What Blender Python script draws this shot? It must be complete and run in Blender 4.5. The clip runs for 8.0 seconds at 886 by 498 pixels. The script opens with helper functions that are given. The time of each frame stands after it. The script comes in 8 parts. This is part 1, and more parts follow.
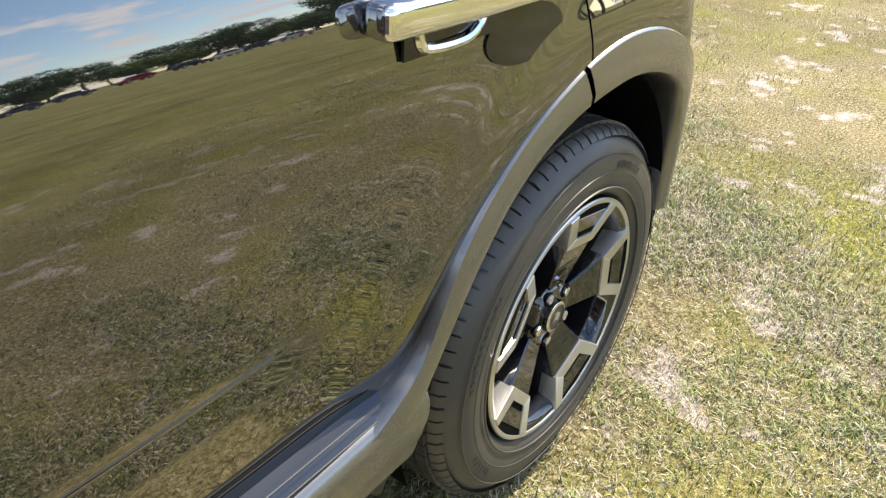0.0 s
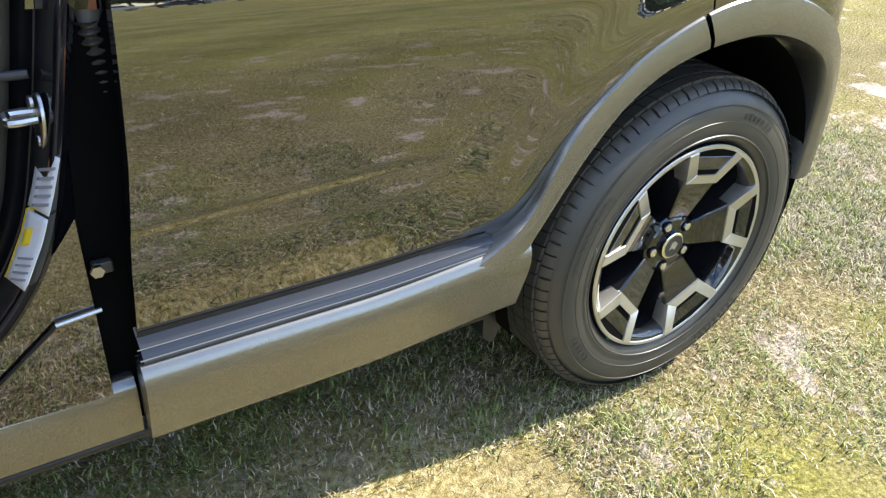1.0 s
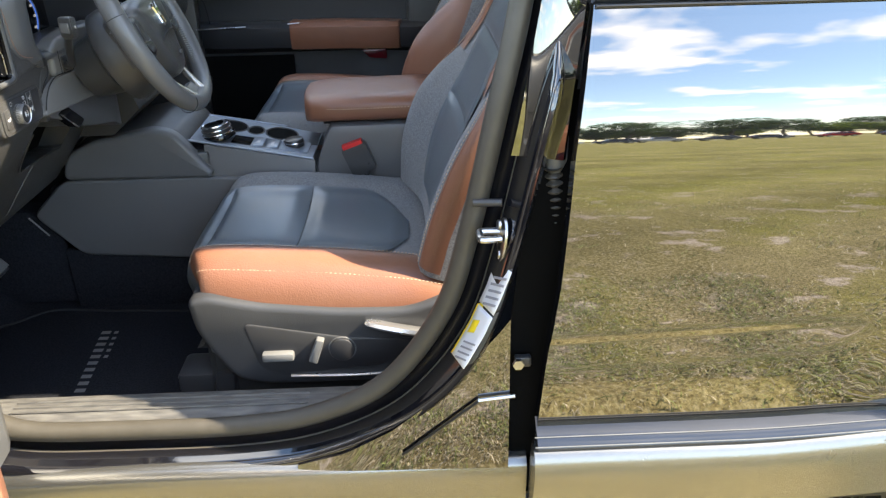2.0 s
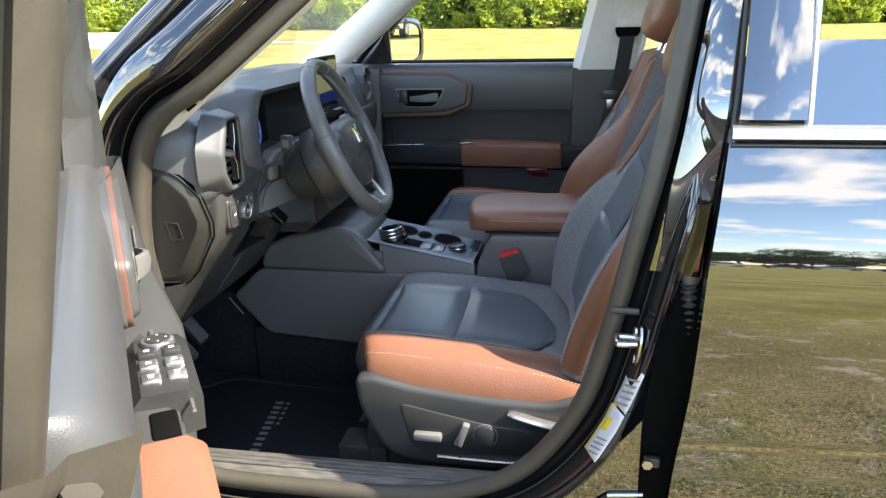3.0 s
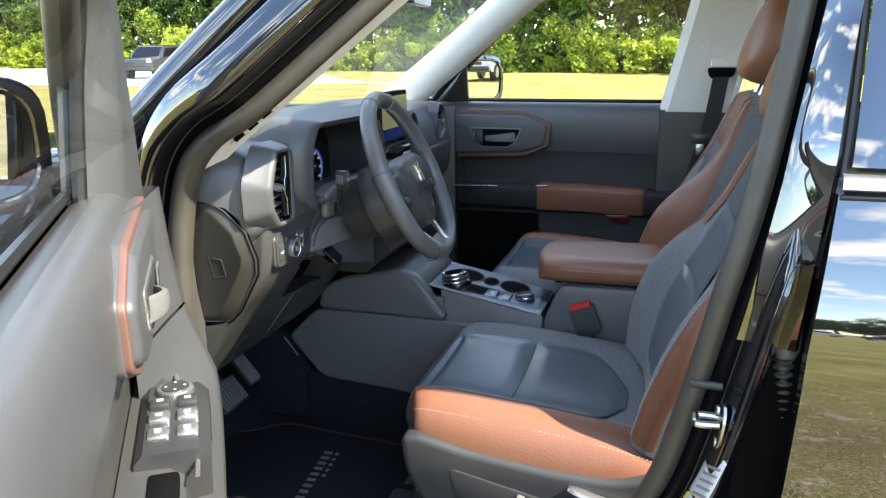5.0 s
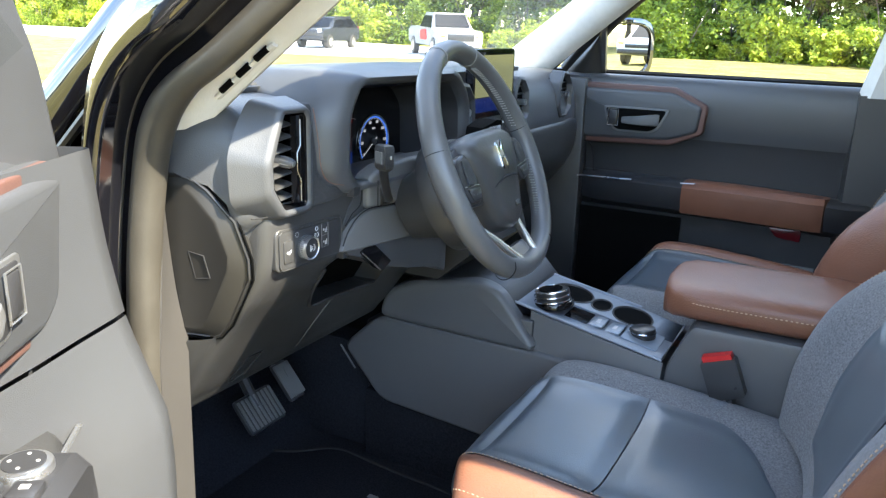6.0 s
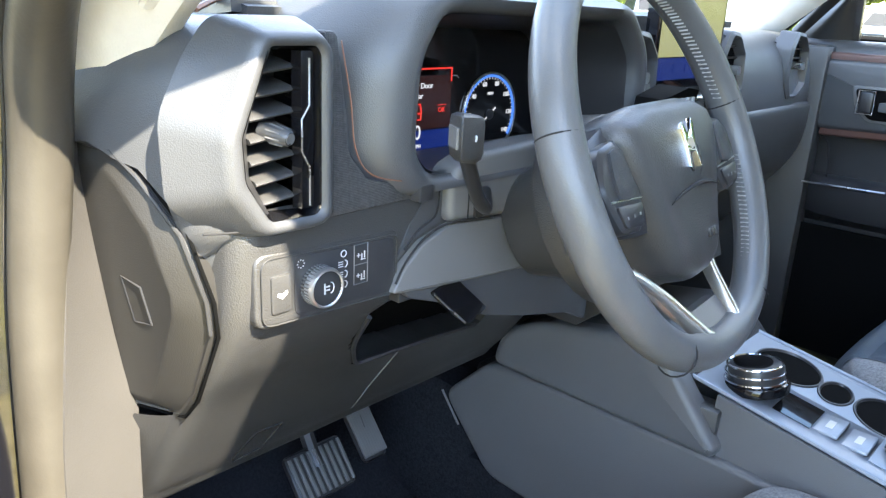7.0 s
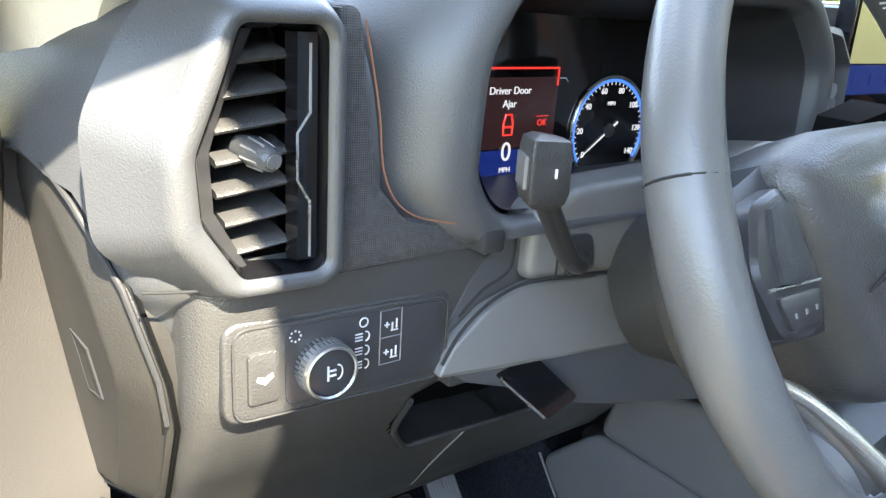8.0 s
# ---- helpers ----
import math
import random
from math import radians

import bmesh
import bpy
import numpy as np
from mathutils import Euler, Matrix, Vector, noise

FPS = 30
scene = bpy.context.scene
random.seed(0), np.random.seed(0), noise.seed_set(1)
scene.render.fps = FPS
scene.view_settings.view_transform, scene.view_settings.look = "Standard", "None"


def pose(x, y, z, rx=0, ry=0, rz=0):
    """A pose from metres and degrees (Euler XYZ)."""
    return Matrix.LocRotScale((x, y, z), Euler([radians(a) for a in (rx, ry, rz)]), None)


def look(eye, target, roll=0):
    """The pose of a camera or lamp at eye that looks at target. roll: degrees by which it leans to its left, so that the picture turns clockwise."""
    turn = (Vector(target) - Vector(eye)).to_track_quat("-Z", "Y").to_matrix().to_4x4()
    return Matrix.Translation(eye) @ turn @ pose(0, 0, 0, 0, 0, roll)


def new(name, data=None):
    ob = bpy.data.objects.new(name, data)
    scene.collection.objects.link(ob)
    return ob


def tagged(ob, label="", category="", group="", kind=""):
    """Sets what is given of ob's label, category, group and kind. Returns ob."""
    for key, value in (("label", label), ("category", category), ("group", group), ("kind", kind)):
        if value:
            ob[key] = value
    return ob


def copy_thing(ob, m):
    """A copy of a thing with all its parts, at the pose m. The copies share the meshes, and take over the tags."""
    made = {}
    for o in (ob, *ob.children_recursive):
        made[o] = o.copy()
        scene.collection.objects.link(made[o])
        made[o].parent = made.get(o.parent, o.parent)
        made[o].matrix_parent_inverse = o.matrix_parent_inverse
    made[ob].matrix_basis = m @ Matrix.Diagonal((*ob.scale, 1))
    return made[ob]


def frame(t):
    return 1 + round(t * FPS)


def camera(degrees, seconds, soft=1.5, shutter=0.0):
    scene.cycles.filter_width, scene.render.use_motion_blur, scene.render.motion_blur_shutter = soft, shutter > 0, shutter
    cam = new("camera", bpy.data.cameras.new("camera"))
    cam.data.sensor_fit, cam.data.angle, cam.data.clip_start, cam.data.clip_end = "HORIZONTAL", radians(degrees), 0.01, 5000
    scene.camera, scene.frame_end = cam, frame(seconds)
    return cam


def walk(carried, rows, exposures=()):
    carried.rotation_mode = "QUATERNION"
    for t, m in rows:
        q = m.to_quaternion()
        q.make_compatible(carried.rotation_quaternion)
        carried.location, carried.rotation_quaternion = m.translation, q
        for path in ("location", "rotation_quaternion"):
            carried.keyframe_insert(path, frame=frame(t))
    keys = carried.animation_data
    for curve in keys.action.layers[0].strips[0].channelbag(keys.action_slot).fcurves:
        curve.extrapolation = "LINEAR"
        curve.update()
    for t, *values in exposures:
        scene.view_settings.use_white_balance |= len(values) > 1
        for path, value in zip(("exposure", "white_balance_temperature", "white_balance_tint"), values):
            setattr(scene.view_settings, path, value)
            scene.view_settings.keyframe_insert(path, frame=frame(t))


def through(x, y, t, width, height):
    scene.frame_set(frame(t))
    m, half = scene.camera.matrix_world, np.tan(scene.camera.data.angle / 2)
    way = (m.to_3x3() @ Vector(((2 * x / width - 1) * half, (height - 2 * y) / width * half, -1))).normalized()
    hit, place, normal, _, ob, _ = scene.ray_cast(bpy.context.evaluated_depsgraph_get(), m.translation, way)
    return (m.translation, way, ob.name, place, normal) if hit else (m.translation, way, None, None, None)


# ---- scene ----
cam = camera(59.6, 8.0, soft=1.3)
PATH = [
    (0, (-1.030, -0.486, 1.241), (0.331, 0.524, 0.179), 3.4),
    (0.5, (-1.068, -0.688, 1.209), (0.164, 0.464, 0.134), 4.2),
    (1, (-1.189, -0.890, 1.223), (-0.233, 0.518, 0.171), 3.8),
    (1.5, (-1.280, -0.936, 1.289), (-0.735, 0.700, 0.275), 1.9),
    (2, (-1.231, -0.955, 1.340), (-1.190, 0.839, 0.457), -1.4),
    (2.2, (-1.219, -0.992, 1.344), (-1.326, 0.832, 0.530), -1.0),
    (3.3, (-1.216, -1.134, 1.394), (-1.584, 0.749, 0.829), -1.3),
    (3.5, (-1.222, -1.138, 1.394), (-1.595, 0.749, 0.848), -1.0),
    (4, (-1.224, -1.144, 1.394), (-1.627, 0.746, 0.88), -1.3),
    (4.2, (-1.224, -1.139, 1.392), (-1.648, 0.748, 0.883), -1.2),
    (5.3, (-1.196, -0.863, 1.346), (-1.84, 0.96, 0.836), 0.0),
    (5.5, (-1.21, -0.776, 1.337), (-1.919, 1.02, 0.815), 0.5),
    (6, (-1.238, -0.506, 1.292), (-2.147, 1.187, 0.738), 1.7),
    (6.5, (-1.311, -0.235, 1.256), (-2.42, 1.322, 0.671), 2.3),
    (7, (-1.435, -0.048, 1.212), (-2.711, 1.366, 0.601), 2.8),
    (7.5, (-1.477, 0.063, 1.184), (-2.889, 1.336, 0.562), 3.3),
    (8, (-1.543, 0.131, 1.194), (-3.061, 1.275, 0.571), 3.6),
]
EXPOSURES = [(0.0, 1.84, 6800, 12), (1.0, 2.04, 6400, 10), (1.5, 2.70, 5700, 9), (2.0, 3.06, 7300, 10), (2.3, 2.94, 7200, 10), (3.3, 2.76, 6950, 10), (4.2, 2.76, 6950, 9), (5.5, 2.94, 6650, 8), (6.0, 3.32, 6600, 8), (6.5, 3.70, 6400, 9), (7.0, 4.04, 6700, 9), (8.0, 4.12, 6950, 9)]
walk(cam, [(t, look(eye, target, roll)) for t, eye, target, roll in PATH], EXPOSURES)

# ---- world, sun ----
SUN = Vector((1.03, -0.158, 1.0)).normalized()
world = bpy.data.worlds.new("sky")
scene.world = world
world.use_nodes = True
wn, wl = world.node_tree.nodes, world.node_tree.links
wn.clear()
w_out = wn.new("ShaderNodeOutputWorld")
w_bg = wn.new("ShaderNodeBackground")
w_sky = wn.new("ShaderNodeTexSky")
w_sky.sky_type = "NISHITA"
w_sky.sun_disc = False
w_sky.sun_elevation = math.asin(SUN.z)
w_sky.sun_rotation = math.atan2(SUN.x, SUN.y)
w_sky.air_density, w_sky.dust_density, w_sky.ozone_density = 1.0, 0.05, 2.2
w_co = wn.new("ShaderNodeTexCoord")
w_sep = wn.new("ShaderNodeSeparateXYZ")
wl.new(w_co.outputs["Generated"], w_sep.inputs[0])
w_up = wn.new("ShaderNodeMath")
w_up.operation = "MAXIMUM"
w_up.inputs[1].default_value = 0.03
wl.new(w_sep.outputs["Z"], w_up.inputs[0])
w_lift = wn.new("ShaderNodeMath")
w_lift.operation = "ADD"
w_lift.inputs[1].default_value = 0.12
wl.new(w_up.outputs[0], w_lift.inputs[0])
w_flat = wn.new("ShaderNodeVectorMath")
w_flat.operation = "DIVIDE"
wl.new(w_co.outputs["Generated"], w_flat.inputs[0])
wl.new(w_lift.outputs[0], w_flat.inputs[1])
w_noise = wn.new("ShaderNodeTexNoise")
w_noise.inputs["Scale"].default_value = 2.6
w_noise.inputs["Detail"].default_value = 9.0
w_noise.inputs["Roughness"].default_value = 0.5
wl.new(w_flat.outputs[0], w_noise.inputs["Vector"])
w_ramp = wn.new("ShaderNodeValToRGB")
w_ramp.color_ramp.elements[0].position = 0.515
w_ramp.color_ramp.elements[1].position = 0.625
wl.new(w_noise.outputs["Fac"], w_ramp.inputs[0])
w_mix = wn.new("ShaderNodeMixRGB")
w_mix.inputs[2].default_value = (6.2, 6.3, 6.6, 1)
wl.new(w_ramp.outputs[0], w_mix.inputs[0])
wl.new(w_sky.outputs[0], w_mix.inputs[1])
wl.new(w_mix.outputs[0], w_bg.inputs[0])
w_bg.inputs[1].default_value = 0.122
wl.new(w_bg.outputs[0], w_out.inputs[0])

sun_data = bpy.data.lights.new("sun", "SUN")
sun_data.energy, sun_data.angle, sun_data.color = 3.0, radians(0.53), (1.0, 0.925, 0.78)
sun = new("sun", sun_data)
sun.matrix_world = look(SUN * 60, (0, 0, 0))

# ---- materials ----
def material(name, color, rough=0.5, metal=0.0, second=None, scale=8.0, amount=0.5, bump=0.0, bump_scale=200.0,
             ior=1.5, coat=0.0, detail=4.0, rough_var=0.0, distort=0.0, stretch=(1, 1, 1), sheen=0.0):
    """A procedural surface: two colours mixed by noise, grain in the roughness, and a fine relief."""
    m = bpy.data.materials.new(name)
    m.use_nodes = True
    n, l = m.node_tree.nodes, m.node_tree.links
    b = n["Principled BSDF"]
    b.inputs["Base Color"].default_value = (*color, 1)
    b.inputs["Roughness"].default_value = rough
    b.inputs["Metallic"].default_value = metal
    b.inputs["IOR"].default_value = ior
    b.inputs["Coat Weight"].default_value = coat
    b.inputs["Sheen Weight"].default_value = sheen
    co = n.new("ShaderNodeTexCoord")
    mp = n.new("ShaderNodeMapping")
    mp.inputs["Scale"].default_value = stretch
    l.new(co.outputs["Object"], mp.inputs[0])
    if second:
        tx = n.new("ShaderNodeTexNoise")
        tx.inputs["Scale"].default_value, tx.inputs["Detail"].default_value = scale, detail
        tx.inputs["Distortion"].default_value = distort
        l.new(mp.outputs[0], tx.inputs["Vector"])
        rp = n.new("ShaderNodeValToRGB")
        rp.color_ramp.elements[0].position, rp.color_ramp.elements[1].position = 0.5 - amount / 2, 0.5 + amount / 2
        rp.color_ramp.elements[0].color, rp.color_ramp.elements[1].color = (*color, 1), (*second, 1)
        l.new(tx.outputs["Fac"], rp.inputs[0])
        l.new(rp.outputs[0], b.inputs["Base Color"])
    if rough_var:
        rn = n.new("ShaderNodeTexNoise")
        rn.inputs["Scale"].default_value, rn.inputs["Detail"].default_value = 14.0, 6.0
        l.new(mp.outputs[0], rn.inputs["Vector"])
        mr = n.new("ShaderNodeMapRange")
        mr.inputs["To Min"].default_value, mr.inputs["To Max"].default_value = max(0.0, rough - rough_var), rough + rough_var
        l.new(rn.outputs["Fac"], mr.inputs["Value"])
        l.new(mr.outputs[0], b.inputs["Roughness"])
    if bump:
        bn = n.new("ShaderNodeTexNoise")
        bn.inputs["Scale"].default_value, bn.inputs["Detail"].default_value = bump_scale, 3.0
        l.new(mp.outputs[0], bn.inputs["Vector"])
        bp = n.new("ShaderNodeBump")
        bp.inputs["Strength"].default_value, bp.inputs["Distance"].default_value = bump, 0.002
        l.new(bn.outputs["Fac"], bp.inputs["Height"])
        l.new(bp.outputs[0], b.inputs["Normal"])
    return m


def woven(name, color, second, scale, bump=0.5, rough=0.8):
    """Cloth or a moulded mesh: two crossing waves give threads."""
    m = material(name, color, rough)
    n, l = m.node_tree.nodes, m.node_tree.links
    b = n["Principled BSDF"]
    co = n["Texture Coordinate"]
    waves = []
    for direction in ("Y", "Z"):
        w = n.new("ShaderNodeTexWave")
        w.bands_direction = direction
        w.inputs["Scale"].default_value = scale
        w.inputs["Distortion"].default_value = 0.4
        l.new(co.outputs["Object"], w.inputs["Vector"])
        waves.append(w)
    mul = n.new("ShaderNodeMath")
    mul.operation = "MULTIPLY"
    l.new(waves[0].outputs["Fac"], mul.inputs[0])
    l.new(waves[1].outputs["Fac"], mul.inputs[1])
    nz = n.new("ShaderNodeTexNoise")
    nz.inputs["Scale"].default_value = 260.0
    l.new(co.outputs["Object"], nz.inputs["Vector"])
    av = n.new("ShaderNodeMath")
    av.operation = "ADD"
    l.new(mul.outputs[0], av.inputs[0])
    l.new(nz.outputs["Fac"], av.inputs[1])
    rp = n.new("ShaderNodeValToRGB")
    rp.color_ramp.elements[0].position, rp.color_ramp.elements[1].position = 0.35, 1.2
    rp.color_ramp.elements[0].color, rp.color_ramp.elements[1].color = (*color, 1), (*second, 1)
    l.new(av.outputs[0], rp.inputs[0])
    l.new(rp.outputs[0], b.inputs["Base Color"])
    bp = n.new("ShaderNodeBump")
    bp.inputs["Strength"].default_value, bp.inputs["Distance"].default_value = bump, 0.001
    l.new(av.outputs[0], bp.inputs["Height"])
    l.new(bp.outputs[0], b.inputs["Normal"])
    return m


def glowing(name, color, strength):
    m = bpy.data.materials.new(name)
    m.use_nodes = True
    b = m.node_tree.nodes["Principled BSDF"]
    b.inputs["Base Color"].default_value = (0.01, 0.01, 0.012, 1)
    b.inputs["Emission Color"].default_value = (*color, 1)
    b.inputs["Emission Strength"].default_value = strength
    b.inputs["Roughness"].default_value = 0.2
    return m


def pane_glass(name, tint, gloss=0.05):
    """Thin glass: clear, with a surface gloss that grows at a flat angle."""
    m = bpy.data.materials.new(name)
    m.use_nodes = True
    n, l = m.node_tree.nodes, m.node_tree.links
    n.clear()
    out, mix = n.new("ShaderNodeOutputMaterial"), n.new("ShaderNodeMixShader")
    tr, gl, lw = n.new("ShaderNodeBsdfTransparent"), n.new("ShaderNodeBsdfGlossy"), n.new("ShaderNodeLayerWeight")
    tr.inputs[0].default_value = (*tint, 1)
    gl.inputs["Roughness"].default_value = 0.0
    lw.inputs[0].default_value = 0.5
    power, grow = n.new("ShaderNodeMath"), n.new("ShaderNodeMath")
    power.operation, grow.operation = "POWER", "MULTIPLY_ADD"
    power.inputs[1].default_value = 4.5
    grow.inputs[1].default_value, grow.inputs[2].default_value = 0.85 - gloss, gloss
    l.new(lw.outputs["Facing"], power.inputs[0])
    l.new(power.outputs[0], grow.inputs[0])
    l.new(grow.outputs[0], mix.inputs[0])
    l.new(tr.outputs[0], mix.inputs[1])
    l.new(gl.outputs[0], mix.inputs[2])
    l.new(mix.outputs[0], out.inputs[0])
    return m


PAINT = material("black_paint", (0.006, 0.006, 0.007), 0.02, ior=2.5, rough_var=0.012)
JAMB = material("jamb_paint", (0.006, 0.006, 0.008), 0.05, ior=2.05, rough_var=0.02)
CLAD = material("grey_satin_cladding", (0.215, 0.213, 0.203), 0.25, 0.85, (0.245, 0.242, 0.230), 3.0, 0.8, 0.05, 700, rough_var=0.05)
TRIM_BLACK = material("black_trim", (0.012, 0.012, 0.013), 0.35, bump=0.08, bump_scale=500)
RUBBER = material("tyre_rubber", (0.034, 0.033, 0.031), 0.42, second=(0.060, 0.055, 0.046), scale=9, amount=0.7, bump=0.10, bump_scale=260, rough_var=0.12)
SEAL = material("seal_rubber", (0.044, 0.039, 0.031), 0.45, second=(0.058, 0.052, 0.042), scale=30, bump=0.1, bump_scale=300)
RIM_BLACK = material("gloss_black_alloy", (0.008, 0.008, 0.009), 0.06, ior=1.8, rough_var=0.03)
RIM_CUT = material("machined_alloy", (0.60, 0.585, 0.56), 0.36, 0.9, (0.6, 0.59, 0.56), 40, 0.6, 0.05, 400, rough_var=0.06)
STEEL = material("bare_steel", (0.45, 0.45, 0.46), 0.28, 1.0, rough_var=0.1)
CHROME = material("chrome", (0.78, 0.78, 0.79), 0.06, 1.0, rough_var=0.03)
SATIN = material("satin_silver", (0.55, 0.55, 0.55), 0.28, 0.9, rough_var=0.06)
# near-black, hardly glossy: mostly stands for shade in recesses and gaps
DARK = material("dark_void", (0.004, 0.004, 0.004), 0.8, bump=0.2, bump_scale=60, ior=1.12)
# grained plastic darkened below the dash: the end cover's shade put into colour
END_GRAIN = material("grained_end_plastic", (0.019, 0.018, 0.0165), 0.44, second=(0.025, 0.0235, 0.0215), scale=6, amount=0.8, bump=0.14, bump_scale=800)
STRIP = material("semi_gloss_sill", (0.016, 0.018, 0.023), 0.15, second=(0.018, 0.021, 0.030), scale=9, ior=1.6, bump=0.04, bump_scale=500, rough_var=0.06)
SPOKE = material("pale_satin_metal", (0.58, 0.55, 0.49), 0.24, 0.9, rough_var=0.05)
DASH = material("slate_soft_plastic", (0.053, 0.055, 0.059), 0.36, ior=1.6, second=(0.063, 0.065, 0.069), scale=5, amount=0.8, bump=0.22, bump_scale=900, rough_var=0.05)
DASH_LOW = material("grained_black_plastic", (0.036, 0.036, 0.036), 0.32, ior=1.58, second=(0.046, 0.045, 0.044), scale=6, amount=0.8, bump=0.34, bump_scale=760, rough_var=0.06)
SMOOTH_BLACK = material("smooth_black_plastic", (0.032, 0.032, 0.034), 0.30, bump=0.06, bump_scale=600, rough_var=0.06)
KICK = material("grey_kick_plastic", (0.050, 0.047, 0.044), 0.5, second=(0.065, 0.060, 0.055), scale=7, amount=0.8, bump=0.25, bump_scale=700)
SHIELD_BLACK = material("grained_seat_plastic", (0.030, 0.031, 0.034), 0.45, second=(0.040, 0.041, 0.044), scale=8, bump=0.25, bump_scale=700, rough_var=0.05)
# paler copy of DASH_LOW: light bounced off the lawn put into colour
CONSOLE_SIDE = material("satin_console_plastic", (0.096, 0.097, 0.100), 0.34, second=(0.114, 0.115, 0.117), scale=6, amount=0.8, bump=0.25, bump_scale=800, rough_var=0.05)
PIANO = material("piano_black", (0.006, 0.006, 0.007), 0.06, rough_var=0.03)
GREY_PLASTIC = material("grey_plastic", (0.118, 0.118, 0.117), 0.38, second=(0.138, 0.138, 0.136), scale=8, bump=0.12, bump_scale=800)
# blue cast in the grey: sky reflected by the tray put into colour
CONSOLE_TOP = material("satin_grey_tray", (0.24, 0.27, 0.31), 0.33, 0.3, bump=0.05, bump_scale=700, rough_var=0.05)
# black leather; the blue-grey base paints in the sky's sheen
LEATHER = material("black_leather", (0.080, 0.097, 0.112), 0.30, ior=1.85, second=(0.094, 0.112, 0.128), scale=22, amount=0.8, bump=0.18, bump_scale=420)
WHEEL_LEATHER = material("wheel_leather", (0.090, 0.091, 0.092), 0.31, second=(0.102, 0.103, 0.104), scale=25, bump=0.14, bump_scale=620, rough_var=0.05)
BROWN = material("brown_leather", (0.185, 0.078, 0.045), 0.36, second=(0.215, 0.094, 0.056), scale=16, amount=0.8, bump=0.35, bump_scale=340, rough_var=0.07)
# darker than BROWN: shade of the piping's recess put into colour
PIPING = material("brown_piping", (0.098, 0.050, 0.040), 0.5, second=(0.120, 0.061, 0.049), scale=20, bump=0.2, bump_scale=500)
CLOTH = material("grey_heather_cloth", (0.075, 0.075, 0.077), 0.9, second=(0.235, 0.235, 0.24), scale=330, amount=0.55, bump=0.7, bump_scale=520, detail=6.0, sheen=0.15)
MESH = woven("moulded_mesh", (0.018, 0.018, 0.019), (0.075, 0.075, 0.077), 230, 0.8, 0.5)
# darker copy of DASH_LOW: the shut passenger door's shade put into colour
DOOR_SHADED = material("black_door_trim", (0.021, 0.022, 0.025), 0.42, second=(0.028, 0.029, 0.032), scale=6, amount=0.8, bump=0.3, bump_scale=760, rough_var=0.06)
STITCH = material("tan_thread", (0.5, 0.36, 0.24), 0.8)
STITCH_GREY = material("grey_thread", (0.28, 0.28, 0.27), 0.8)
SEAM = material("seam_shadow_thread", (0.012, 0.012, 0.013), 0.9)
HEADLINER = material("pale_grey_headliner", (0.66, 0.64, 0.60), 0.9, second=(0.72, 0.70, 0.66), scale=60, bump=0.3, bump_scale=500)
CARPET = material("black_carpet", (0.009, 0.010, 0.013), 0.97, second=(0.026, 0.028, 0.034), scale=240, amount=0.5, bump=1.0, bump_scale=600, ior=1.18)
SILL_PLATE = material("scuffed_sill_plastic", (0.045, 0.044, 0.043), 0.45, second=(0.13, 0.125, 0.115), scale=26, amount=0.5, bump=0.4, bump_scale=300, stretch=(1, 5, 5), rough_var=0.1)
LABEL_WHITE = material("white_label", (0.72, 0.73, 0.74), 0.45, bump=0.04)
LABEL_YELLOW = material("yellow_label", (0.85, 0.62, 0.02), 0.45)
LABEL_GREY = material("printed_grey", (0.25, 0.25, 0.27), 0.5)
RED = material("red_plastic", (0.62, 0.02, 0.02), 0.35, bump=0.05)
RED_LENS = material("red_lens", (0.14, 0.006, 0.012), 0.2)
BELT = material("seat_belt_web", (0.013, 0.013, 0.014), 0.7, bump=0.5, bump_scale=700)
WHITE_MARK = material("white_print", (0.50, 0.50, 0.50), 0.5)
GREY_MARK = material("grey_print", (0.16, 0.16, 0.16), 0.6)
GLASS = pane_glass("window_glass", (0.93, 0.95, 0.93))
GLASS_DARK = pane_glass("privacy_glass", (0.10, 0.10, 0.10), 0.30)
SHIELD = pane_glass("windscreen_glass", (0.93, 0.95, 0.94))
MIRROR = material("mirror_silver", (0.85, 0.86, 0.87), 0.0, 1.0)
GLOW_RED = glowing("display_red", (1.0, 0.05, 0.04), 0.060)
GLOW_WHITE = glowing("display_white", (0.85, 0.9, 1.0), 0.060)
GLOW_BLUE = glowing("display_blue", (0.06, 0.22, 1.0), 0.090)
GLOW_NAVY = glowing("display_navy", (0.01, 0.04, 0.35), 0.030)
GLOW_MAROON = glowing("display_maroon", (0.14, 0.05, 0.05), 0.012)
GLOW_ORANGE = glowing("lit_orange", (1.0, 0.25, 0.02), 0.15)
GLOW_MAP = glowing("display_olive", (0.25, 0.26, 0.13), 0.1)


